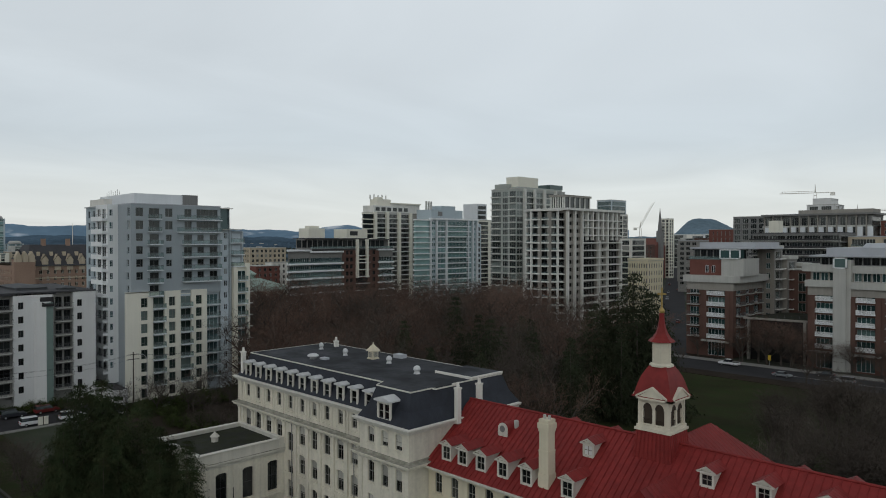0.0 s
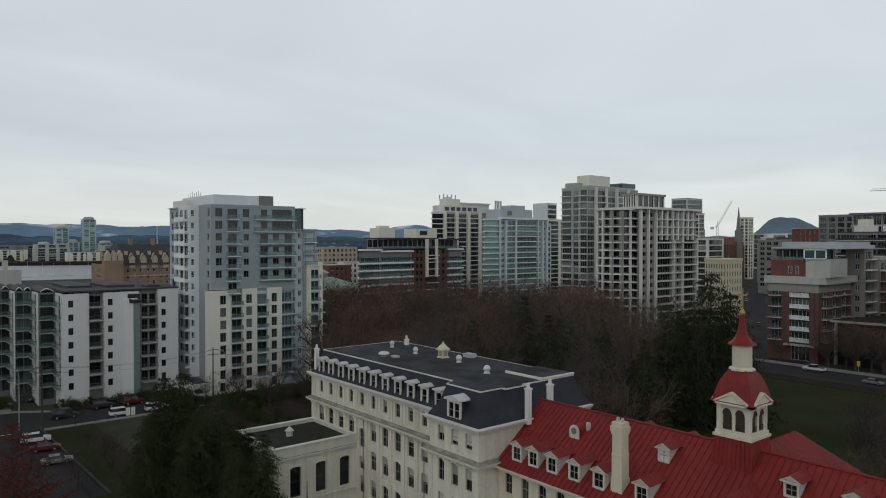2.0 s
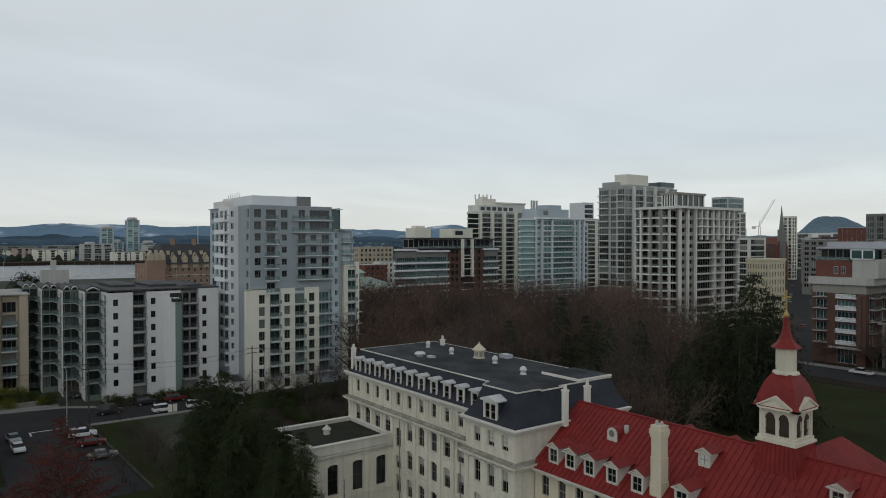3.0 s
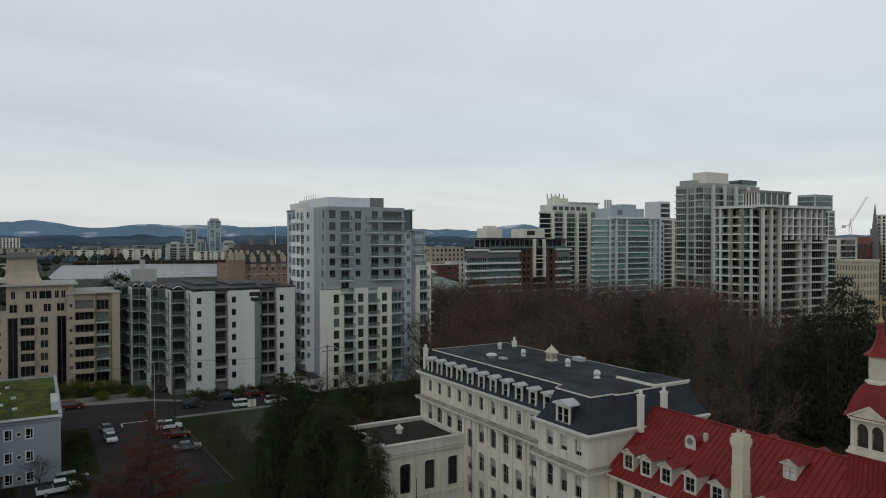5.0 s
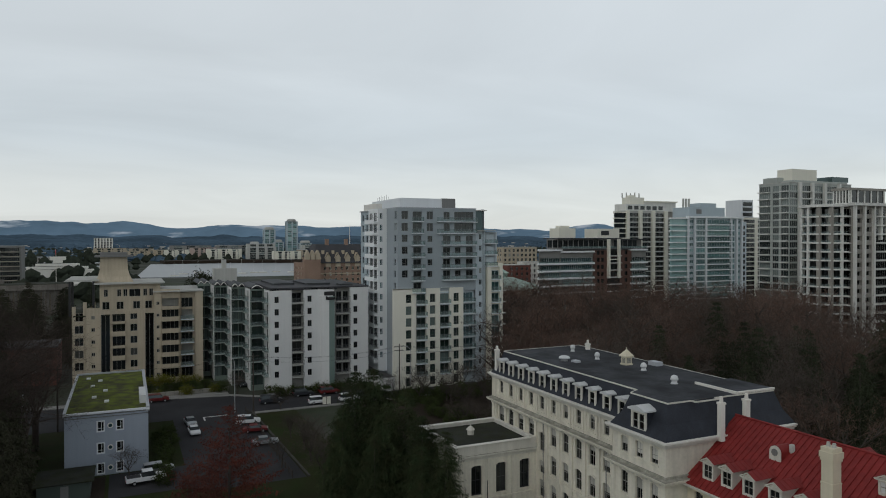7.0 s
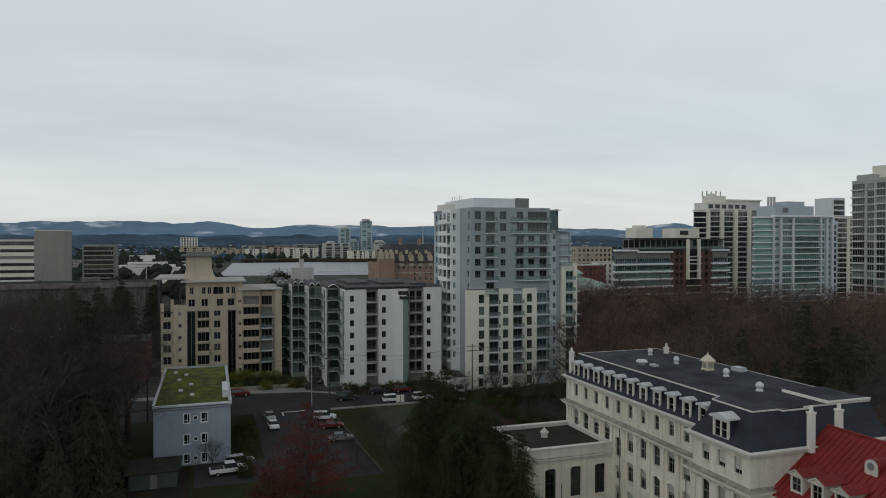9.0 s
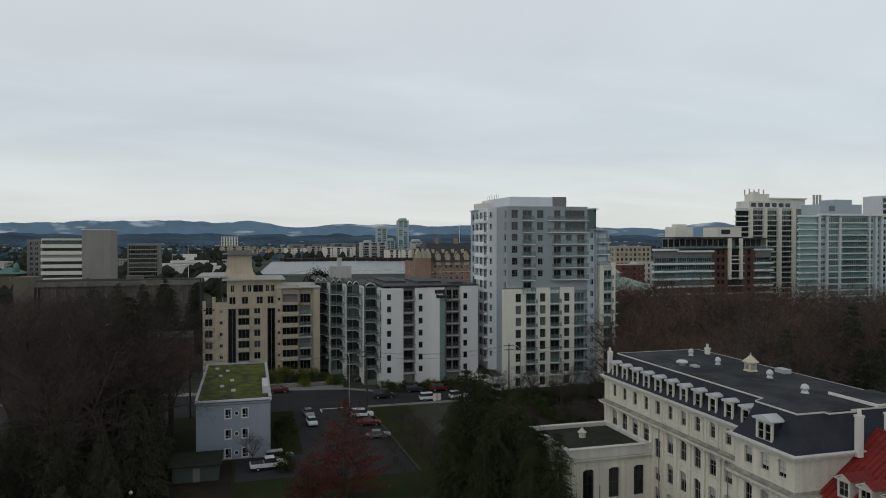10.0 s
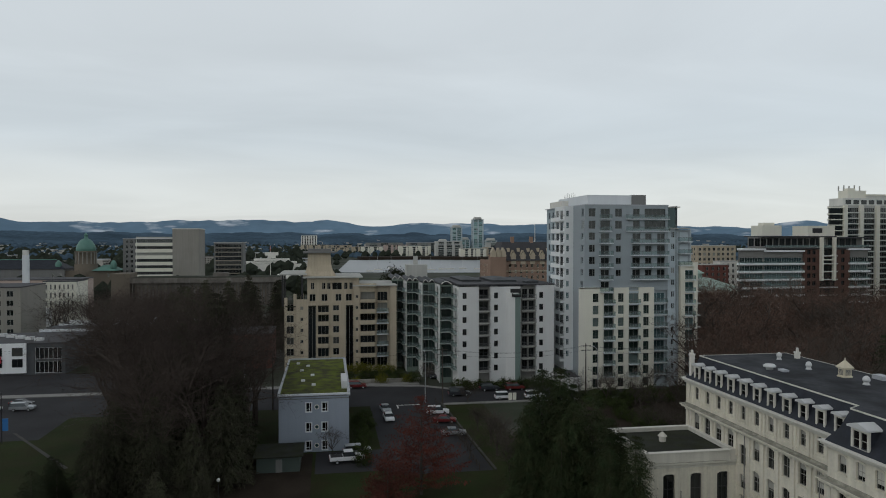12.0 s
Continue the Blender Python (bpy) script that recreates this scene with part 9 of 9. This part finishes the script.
# the park wood behind the academy
placed = []
tries = 0
while len(placed) < 128 and tries < 6000:
    tries += 1
    az, d = rng.uniform(28.5, 60.5), rng.uniform(104, 262)
    x, y = -d * math.sin(radians(az)), d * math.cos(radians(az))
    if y < 75 or (x > -88 and y > 92 and az < 32.5) or (x < -150 and y < 94) or (y > 176 and x > -148) or (x < -143 and y > 205) or y > 208:
        continue
    if any((x - a) ** 2 + (y - b) ** 2 < 42 for a, b in placed):
        continue
    placed.append((x, y))
    far = d > 170
    if not far and az < 47 and rng.random() < 0.30:
        tree_thing("fir_tree", "dark green fir in the park wood", rng.choice(FIR), x, y, rng.uniform(0.72, 0.98), rng.uniform(0, 360), "park firs")
    else:
        kind = rng.choice(BARE) if rng.random() < (0.85 if far or az > 47 else 0.55) else rng.choice(BARE_GREY)
        tree_thing("bare_tree", "leafless reddish-brown park tree with a fine twig crown", kind, x, y, rng.uniform(0.82, 1.12) * (1.18 if d > 190 else 1.0 if d > 140 else 0.85), rng.uniform(0, 360), "park trees")
for x, y, s in ((-74, 130, 1.48), (-79, 124, 1.15), (-72, 122, 0.95), (-82, 132, 1.05), (-86, 111, 1.02), (-92, 116, 0.85)):
    tree_thing("fir_tree", "tall dark green fir beside the lawn", rng.choice(BROAD if s > 1.1 else FIR), x, y, s, rng.uniform(0, 360), "park firs")
for x, y, s in ((-89, 102, 1.06), (-84, 95, 0.86), (-95, 100, 0.9), (-116, 120, 1.15), (-80, 104, 0.95), (-81, 90, 0.7), (-90, 88, 0.72), (-113, 101, 0.95), (-101, 112, 1.02), (-92, 108, 0.9)):
    tree_thing("fir_tree", "dark green fir among the bare park trees", FIR[int(-x) % 3], x, y, s, rng.uniform(0, 360), "park firs")
# conifers in front of the academy
for x, y, s, k in ((-90.2, 30.6, 1.05, 1), (-91.2, 28.4, 1.03, 0), (-90.0, 26.2, 0.78, 1), (-87.0, 34.0, 0.9, 0), (-86.0, 31.0, 0.84, 1), (-81.6, 34.2, 0.78, 1), (-76.8, 35.2, 0.73, 0), (-84.5, 28.8, 0.6, 0), (-78.5, 32.8, 0.62, 1)):
    tree_thing("cedar_tree", "dense dark green cedar in front of the hall", HALL[k], x, y, s, rng.uniform(0, 360), "cedars")
MAPLE = (cedar_meshes(111, 13.6, 7.4, M["leaf_red"], 0.8, 0.04, 14, 0.36, 1, 0.5, 0.12, 5), cedar_meshes(112, 8.6, 5.2, M["leaf_dark_red"], 0.75, 0.04, 12, 0.36, 2, 0.45, 0.12, 5))
tree_thing("maple_tree", "russet-leaved maple beside the parking lane", MAPLE[0], -97.5, 12.6, 1.04, 20)
tree_thing("maple_tree", "russet-leaved young maple beside the parking lane", MAPLE[1], -92.5, 7.4, 0.95, 140)
# tall bare trees and cedars at the corner of the grounds
for x, y, s, k in ((-120, -26, 1.14, 0), (-112, -20, 1.02, 1), (-128, -34, 1.16, 2), (-136, -22, 1.08, 1), (-104, -25, 0.92, 1), (-143, -30, 1.02, 0),
                   (-116, -13.5, 0.85, 2), (-139, -14.5, 0.95, 0), (-126, -28, 1.05, 1), (-114, -29, 1.1, 2), (-131, -38, 1.1, 0)):
    tree_thing("bare_tree", "tall leafless dark brown tree with upright limbs", TALL[k], x, y, s * 1.1, rng.uniform(0, 360), "tall bare trees")
for x, y, s, k in ((-128, -20, 1.12, 0), (-137, -27, 1.15, 1), (-118, -24, 0.95, 1), (-109, -27, 0.8, 0), (-123, -33, 0.85, 0), (-100, -29, 0.6, 1), (-96, -18, 0.5, 0), (-100, -24, 0.62, 1), (-91, -22, 0.5, 0), (-98, -31, 0.5, 1), (-88, -15.5, 0.36, 0), (-106, -16, 0.62, 1), (-112, -15, 0.7, 0), (-84, -20, 0.4, 1)):
    tree_thing("evergreen_tree", "ragged dark evergreen with drooping limbs in the grounds", RAGGED[k], x, y, s, rng.uniform(0, 360), "evergreens")
for x, y, s in ((-80, -27, 0.5), (-86, -34, 0.55), (-74, -33, 0.42), (-70, -24, 0.36), (-104, -38.5, 0.34), (-99, -36, 0.4), (-106, -34.5, 0.42), (-94, -36.5, 0.38)):
    tree_thing("cedar_tree", "broad dark evergreen in the grounds", CEDAR[int(x) % 2], x, y, s, rng.uniform(0, 360), "cedars")
# upright bare trees on the lawn
for i in range(52):
    y = rng.uniform(86, 150)
    x = -y * rng.uniform(0.08, 0.355)
    tree_thing("poplar_tree", "slender upright leafless tree on the lawn", POPLAR[i % 2], x, y, rng.uniform(0.75, 1.1), rng.uniform(0, 360), "poplars")
for x, y, s in ((-83, 209.5, 0.62), (-79, 211, 0.7), (-76, 209.5, 0.78), (-72.5, 211, 0.74), (-69.5, 210, 0.66), (-64, 210.5, 0.55), (-61.5, 209.8, 0.45), (-97, 210, 0.4), (-90.5, 209.8, 0.36), (-54, 210, 0.5), (-47, 210, 0.5), (-42, 210, 0.55), (-58, 186, 0.5), (-40, 186, 0.5), (-112, 196, 0.6), (-118, 200, 0.7)):
    tree_thing("bare_tree", "leafless street tree before the brick apartments", BARE[int(-x) % 4], x, y, s, rng.uniform(0, 360), "street trees")
# small street trees and hedges
for x, y, s in ((-84, 209.5, 1.3), (-76, 209, 1.4), (-69, 209.4, 1.1), (-62, 209.6, 1.2), (-53, 209.3, 1.3), (-46, 209.5, 1.2), (-92, 187, 1.0), (-100, 190, 1.1), (-108, 184, 1.2), (-106, 209, 1.1),
                (-150, 30, 0.8), (-149.5, 46, 0.9), (-148, 55, 1.1), (-150, 63, 1.2), (-147, 71, 1.2), (-150, 80, 1.3), (-146, 88, 1.2), (-170.6, 24, 0.9), (-117.3, 0.4, 0.72), (-106, 16, 0.7), (-145, 60, 1.0), (-143, 66, 0.9), (-112, 22.5, 0.9)):
    tree_thing("street_tree", "small leafless street tree", SMALL[int(x * 7) % 2], x, y, s, rng.uniform(0, 360), "street trees")
for i in range(16):
    tree_thing("shrub", "dark shrub at the foot of the pale block", BUSH[i % 2], -163.9 + rng.uniform(-0.3, 0.5) + (1.2 if 41.5 < 31 + i * 1.5 < 46.5 else 0), 31 + i * 1.5, rng.uniform(0.5, 0.95), rng.uniform(0, 360), "forecourt shrubs")
YEL = leafy_meshes(121, 2.6, 1.9, M["hedge_yellow"], 2000, 0.2, 0.02)
for i in range(18):
    x, y = (-147.5 + rng.uniform(-2, 3), 56 + i * 1.95 + rng.uniform(-0.5, 0.5))
    tree_thing("shrub", "dark evergreen shrub along the street hedge", BUSH[i % 2], x, y, rng.uniform(0.75, 1.35), rng.uniform(0, 360), "hedge shrubs")
for i in range(14):
    x, y = -178 + rng.uniform(-2, 4), 0 + i * 1.6
    tree_thing("shrub", "clipped shrub in front of the condominium" if i % 4 else "yellow-green shrub in front of the condominium", BUSH[i % 2] if i % 4 else YEL, x, y, rng.uniform(0.6, 1.0), rng.uniform(0, 360), "garden shrubs")
for i in range(5):
    tree_thing("shrub", "yellow-green shrub in front of the condominium", YEL, -186.5, 4 + i * 3 + rng.uniform(-0.5, 0.5), rng.uniform(0.9, 1.2), rng.uniform(0, 360), "garden shrubs")
for i in range(12):
    tree_thing("shrub", "dark shrub along the lane", BUSH[i % 2], -119 + rng.uniform(-24, 8), 4.6 + rng.uniform(-0.5, 2.5), rng.uniform(0.5, 0.9), rng.uniform(0, 360), "lane shrubs")
tree_thing("pine_tree", "broad dark pine behind the pale block", leafy_meshes(131, 25, 6.5, M["needle"], 5000, 0.7, 0.5), -262, 25, 1.0, 30)
for x, y, s in ((-322, -22, 0.9), (-334, -14, 0.95), (-316, -33, 0.8)):
    tree_thing("fir_tree", "dark evergreen near the museum", FIR[0], x, y, s, rng.uniform(0, 360), "town firs")
for x, y, s in ((-306, -34, 0.62), (-300, -52, 0.58), (-312, -70, 0.66), (-296, -20, 0.55), (-318, -88, 0.6), (-290, -66, 0.55), (-284, -40, 0.5), (-262, -22, 0.5)):
    tree_thing("bare_tree", "leafless tree in front of the museum", BARE_GREY[int(-x) % 3], x, y, s, rng.uniform(0, 360), "museum trees")
for x, y, s in ((-128, 27.5, 0.5), (-120, 28.2, 0.6), (-113, 27.6, 0.7), (-107, 28.5, 0.6), (-101, 26.5, 0.7)):
    tree_thing("poplar_tree", "slender leafless tree beside the parking lane", POPLAR[int(-x) % 2], x, y, s, rng.uniform(0, 360), "lane trees")
for x, y, s in ((-238, -24, 0.86), (-246, -34, 0.92), (-232, -40, 0.8), (-254, -18, 0.9), (-262, -44, 0.9), (-228, -14, 0.72), (-270, -30, 0.95), (-244, -52, 0.78)):
    tree_thing("evergreen_tree", "dark evergreen between the low roofs", RAGGED[int(-x) % 2], x, y, s, rng.uniform(0, 360), "town evergreens")
for x, y, s in ((-268, -62, 0.8), (-276, -74, 0.84), (-262, -84, 0.74), (-282, -88, 0.7), (-270, -98, 0.6), (-255, -70, 0.72), (-292, -102, 0.6), (-286, -54, 0.8), (-230, -58, 0.7), (-226, -68, 0.6)):
    tree_thing("bare_tree", "dark leafless town tree before the museum", TALL[int(-x) % 3], x, y, s, rng.uniform(0, 360), "museum trees")
# scrub between the hall and the street
for i in range(14):
    x, y = rng.uniform(-146, -106), rng.uniform(57, 76)
    tree_thing("street_tree", "small leafless tree in the dark scrub", SMALL[i % 2], x, y, rng.uniform(0.7, 1.1), rng.uniform(0, 360), "scrub trees")
for i in range(20):
    x, y = -147 + i * 2.1, 58.5 + rng.uniform(-1.5, 1.5) + (6 if i % 3 == 0 else 0)
    tree_thing("shrub", "dark evergreen shrub in the scrub beside the hall", BUSH[i % 2], x, y, rng.uniform(0.6, 1.0), rng.uniform(0, 360), "scrub shrubs")


# ---- vehicles ----
def car_meshes(style, paint):
    key = ("car", style, paint)
    if key in CACHE:
        return CACHE[key]
    L, W, H = {"sedan": (4.6, 1.8, 1.45), "suv": (4.7, 1.9, 1.75), "pickup": (5.7, 2.0, 1.9), "van": (5.0, 1.95, 2.0)}[style]
    belt = {"sedan": 0.95, "suv": 1.05, "pickup": 1.15, "van": 1.1}[style]
    bm = bmesh.new()
    prof = {"sedan": [(-L / 2, 0.35), (-L / 2, 0.8), (-L / 2 + 0.25, belt - 0.03), (L / 2 - 1.2, belt), (L / 2 - 0.2, 0.82), (L / 2, 0.65), (L / 2, 0.35)],
            "suv": [(-L / 2, 0.4), (-L / 2, 0.95), (-L / 2 + 0.1, belt), (L / 2 - 1.2, belt), (L / 2 - 0.15, 0.95), (L / 2, 0.75), (L / 2, 0.4)],
            "van": [(-L / 2, 0.4), (-L / 2, 1.0), (-L / 2 + 0.1, belt), (L / 2 - 1.0, belt), (L / 2 - 0.15, 0.95), (L / 2, 0.75), (L / 2, 0.4)],
            "pickup": [(-L / 2, 0.5), (-L / 2, 1.1), (-L / 2 + 0.05, belt), (L / 2 - 1.3, belt), (L / 2 - 0.1, 1.08), (L / 2, 0.85), (L / 2, 0.5)]}[style]
    a = [bm.verts.new((x, -W / 2, z)) for x, z in prof]
    b = [bm.verts.new((x, W / 2, z)) for x, z in prof]
    bm.faces.new(a)
    bm.faces.new(b[::-1])
    for i in range(len(prof)):
        j = (i + 1) % len(prof)
        bm.faces.new((a[i], b[i], b[j], a[j]))
    bmesh.ops.recalc_face_normals(bm, faces=bm.faces[:])
    bmesh.ops.bevel(bm, geom=bm.edges[:], offset=0.06, segments=2, affect="EDGES")
    body = mesh_of(bm, "body", M[paint])
    c0, c1 = {"sedan": (-1.55, 1.15), "suv": (-2.2, 1.1), "pickup": (-0.7, 1.45), "van": (-2.4, 1.5)}[style]
    bm = bmesh.new()
    lo = [(c0, -W / 2 + 0.06, belt - 0.02), (c1, -W / 2 + 0.06, belt - 0.02), (c1, W / 2 - 0.06, belt - 0.02), (c0, W / 2 - 0.06, belt - 0.02)]
    s0, s1 = (0.5, 0.75) if style == "sedan" else (0.15, 0.6)
    hi = [(c0 + s0, -W / 2 + 0.22, H - 0.06), (c1 - s1, -W / 2 + 0.22, H - 0.06), (c1 - s1, W / 2 - 0.22, H - 0.06), (c0 + s0, W / 2 - 0.22, H - 0.06)]
    lv, hv = [bm.verts.new(p) for p in lo], [bm.verts.new(p) for p in hi]
    for i in range(4):
        bm.faces.new((lv[i], lv[(i + 1) % 4], hv[(i + 1) % 4], hv[i]))
    bm.faces.new(hv)
    cabin = mesh_of(bm, "windows", M["car_glass"])
    bm = bmesh.new()
    box(bm, c0 + s0 - 0.05, c1 - s1 + 0.05, -W / 2 + 0.2, W / 2 - 0.2, H - 0.07, H)
    bmesh.ops.bevel(bm, geom=bm.edges[:], offset=0.03, segments=1, affect="EDGES")
    roof = mesh_of(bm, "roof", M[paint])
    bm = bmesh.new()
    lathe(bm, [(0.2, -0.11), (0.33, -0.11), (0.34, -0.06), (0.34, 0.06), (0.33, 0.11), (0.2, 0.11)], 14)
    wheel = mesh_of(bm, "wheel", M["tyre"])
    rim = mesh_of(lathe(bmesh.new(), [(0.19, -0.12), (0.19, 0.12)], 10), "rim", M["steel"])
    CACHE[key] = (body, cabin, roof, wheel, rim, L, W, H, belt)
    return CACHE[key]


M["car_glass"] = glass_mat("car_glass", (0.015, 0.017, 0.02), (0.05, 0.055, 0.06), 0.2)
NAMES = {"car_white": "white", "car_silver": "silver", "car_red": "dark red", "car_dark": "dark"}


def car(x, y, rz, style, paint, z=0.06, where="parked", lite=False):
    body, cabin, roof, wheel, rim, L, W, H, belt = car_meshes(style, paint)
    ob = thing("pickup_truck" if style == "pickup" else "car", f"{NAMES[paint]} {style} {where}", "truck" if style == "pickup" else "car", (x, y, z), "parked cars", rz)
    b = part("body", body, None, ob)
    part("glazing", cabin, None, ob, "dark car glazing")
    part("roof", roof, None, ob)
    for sx in (-L * 0.3, L * 0.31):
        for sy in (-W / 2 + 0.1, W / 2 - 0.1):
            w = part("wheel", wheel, None, ob, "", pose(sx, sy, 0.34, 90))
            if not lite:
                part("rim", rim, None, w)
    for sy in () if lite else (-W / 2 + 0.3, W / 2 - 0.3):
        part("headlight", box(bmesh.new(), L / 2 - 0.06, L / 2 + 0.02, sy - 0.16, sy + 0.16, 0.66, 0.8), M["lamp_globe"], ob)
        part("tail_light", box(bmesh.new(), -L / 2 - 0.02, -L / 2 + 0.06, sy - 0.14, sy + 0.14, 0.75, 0.95), M["sign_red"], ob)
    if style == "pickup":
        part("bed", box(bmesh.new(), -L / 2 + 0.15, -0.8, -W / 2 + 0.15, W / 2 - 0.15, belt - 0.05, belt + 0.02), M["dark_metal"], ob)
    return ob


car(-113.6, 2.6, 95, "pickup", "car_white", 0.07, "in the paved court")
car(-117.3, 4.4, 95, "suv", "car_silver", 0.07, "in the paved court")
car(-145.6, 11.4, 6, "sedan", "car_silver", 0.06, "in the parking lane")
car(-138.6, 11.5, 3, "sedan", "car_white", 0.06, "in the parking lane")
car(-141.5, 21.9, 80, "suv", "car_white", 0.06, "in the parking lane")
car(-135.0, 22.2, 82, "sedan", "car_red", 0.06, "in the parking lane")
car(-126.0, 22.4, 85, "sedan", "car_silver", 0.06, "in the parking lane")
car(-152.3, 39.0, 88, "suv", "car_white", 0.06, "at the kerb")
car(-152.3, 46.0, 88, "suv", "car_white", 0.06, "at the kerb")
car(-157.4, 29.4, 90, "van", "car_dark", 0.06, "on the street")
car(-161.6, 37.6, 90, "suv", "car_dark", 0.06, "at the kerb")
car(-161.4, 43.8, 90, "suv", "car_red", 0.06, "at the kerb")
car(-169.4, 6.4, 90, "suv", "car_red", 0.06, "at the kerb")
car(-179.0, 26.0, 20, "sedan", "car_dark", 0.06, "on the forecourt")
car(-158.6, -64.0, 90, "suv", "car_silver", 0.06, "on the street")
car(-158.6, -70.5, 90, "sedan", "car_silver", 0.06, "on the street")
car(-163, -66, 90, "sedan", "car_dark", 0.06, "on the street")
car(-83.0, 200.0, 180, "pickup", "car_white", 0.06, "on the street")
car(-66.0, 193.0, 0, "sedan", "car_silver", 0.06, "on the street")
car(-52.0, 196.0, 180, "suv", "car_silver", 0.06, "on the street")
car(-58.0, 201.5, 180, "sedan", "car_dark", 0.06, "on the street")
rng = random.Random(5)
for i in range(8):
    t_ = rng.uniform(0.03, 0.3)
    x, y = -104 - t_ * 691 + rng.choice((-3.5, 3.5)), 204 + t_ * 1396
    car(x, y, 116, rng.choice(("sedan", "suv")), rng.choice(("car_white", "car_silver", "car_dark", "car_red")), 0.06, "on the long street", True)
for i in range(8):
    car(-229 + rng.uniform(-1, 1) - 5 * (i % 3), -88 + i * 5.1, rng.uniform(-4, 4), rng.choice(("sedan", "suv")), rng.choice(("car_white", "car_silver", "car_silver", "car_dark")), 0.02, "in the car park behind the trees", True)


# ---- street furniture ----
def street_lamp(x, y, rz, h=10.5):
    c = thing("street_lamp", "tall grey steel street lamp with a curved arm", "street lamp", (x, y, 0), "street lamps", rz)
    part("pole", lathe(bmesh.new(), [(0.14, 0), (0.12, 1.0), (0.07, h)], 8), M["steel"], c)
    bm = bmesh.new()
    tv, tf = [], []
    pts = [Vector((0, 0, h - 0.2)), Vector((0.5, 0, h + 0.3)), Vector((1.3, 0, h + 0.55)), Vector((2.4, 0, h + 0.6))]
    for p, q in zip(pts, pts[1:]):
        tube(tv, tf, p, q, 0.05, 0.05, 6)
    part("arm", to_mesh("arm", tv, tf, M["steel"]), None, c)
    part("lamp_head", box(bmesh.new(), 2.2, 3.0, -0.15, 0.15, h + 0.52, h + 0.68), M["steel"], c)
    return c


street_lamp(-152.2, 20.8, 180)
street_lamp(-152.2, 61, 180)
street_lamp(-170.4, -20, 0)
street_lamp(-40, 187, 90, 9)


def wood_pole(x, y, h, arms=2):
    c = thing("utility_pole", "dark wooden utility pole with crossarms", "utility pole", (x, y, 0), "utility poles")
    part("pole", lathe(bmesh.new(), [(0.18, 0), (0.11, h)], 8), M["bark"], c)
    for i in range(arms):
        part("crossarm", box(bmesh.new(), -0.06, 0.06, -1.2, 1.2, h - 0.6 - i * 1.0, h - 0.48 - i * 1.0), M["bark"], c)
    return c


POLES = ((-150.6, 24.4), (-150.6, 57.5), (-150.6, -12), (-150.6, 95))
for x, y in POLES:
    wood_pole(x, y, 12.5)
for k, (dy, dz) in enumerate(((-1.1, 11.95), (1.1, 11.95), (0.0, 10.95))):
    tv, tf = [], []
    ys = sorted(p[1] for p in POLES)
    for ya, yb in zip(ys, ys[1:]):
        n = 8
        for i in range(n):
            a, b = i / n, (i + 1) / n
            za, zb = dz - 1.2 * 4 * a * (1 - a), dz - 1.2 * 4 * b * (1 - b)
            tube(tv, tf, Vector((-150.6 + dy * 0.4, ya + (yb - ya) * a, za)), Vector((-150.6 + dy * 0.4, ya + (yb - ya) * b, zb)), 0.02, 0.02, 3)
    tagged(new("overhead_cable", to_mesh("overhead_cable", tv, tf, M["dark_metal"])), "thin dark overhead cable between poles", "cable", "cables")

fence = thing("lawn_fence", "low dark rail fence along the parking lane", "fence", (-130, 23, 0))
for i in range(20):
    part("post", box(bmesh.new(), -0.06, 0.06, -0.06, 0.06, 0, 1.1), M["bark"], fence, "", pose(-22 + i * 2.4, 0, 0))
for z in (0.45, 0.95):
    part("rail", box(bmesh.new(), -22, 23.6, -0.03, 0.03, z, z + 0.08), M["bark"], fence)
sign = thing("notice_board", "pale square notice board on the verge", "sign", (-150.4, 40.2, 0))
part("board", box(bmesh.new(), -0.05, 0.05, -0.9, 0.9, 0.3, 1.9), M["tower_cream"], sign)
part("post", box(bmesh.new(), 0.05, 0.12, -0.06, 0.06, 0, 1.9), M["bark"], sign)
ban = thing("banner_post", "dark lamp post with a bright blue banner", "banner", (-134, -57.6, 0))
part("post", lathe(bmesh.new(), [(0.12, 0), (0.08, 9.0)], 8), M["dark_metal"], ban)
part("banner", box(bmesh.new(), -0.03, 0.03, 0.15, 1.1, 2.2, 4.4), M["sign_blue"], ban, "bright blue cloth banner")
flg = thing("shop_sign", "red sign board above the shop front", "sign", (-198.9, -87.0, 0))
part("board", box(bmesh.new(), -0.2, 0.2, -1.6, 1.6, 3.4, 5.2), M["sign_red"], flg)
glb = thing("globe_lamp", "low garden lamp with a white globe", "garden lamp", (-100, -15.5, 0))
part("post", lathe(bmesh.new(), [(0.06, 0), (0.05, 2.6)], 8), M["dark_metal"], glb)
part("globe", lathe(bmesh.new(), [(0.05, 2.55), (0.2, 2.65), (0.26, 2.82), (0.2, 3.0), (0.05, 3.08)], 12), M["lamp_globe"], glb)
for i in range(12):
    bmx = thing("retaining_wall_block", "pale stone block of the garden wall", "garden wall", (-175.0, -1 + i * 2.05, 0), "garden wall blocks")
    part("block", box(bmesh.new(), -0.3, 0.3, -1.0, 1.0, 0, 1.0), M["core_concrete"], bmx)
hyd = thing("bus_stop_sign", "yellow stop sign post at the kerb", "sign", (-74.5, 207.4, 0.17))
part("post", lathe(bmesh.new(), [(0.05, 0), (0.05, 2.6)], 6), M["steel"], hyd)
part("plate", box(bmesh.new(), -0.4, 0.4, -0.05, 0.05, 1.6, 3.0), M["yellow"], hyd)
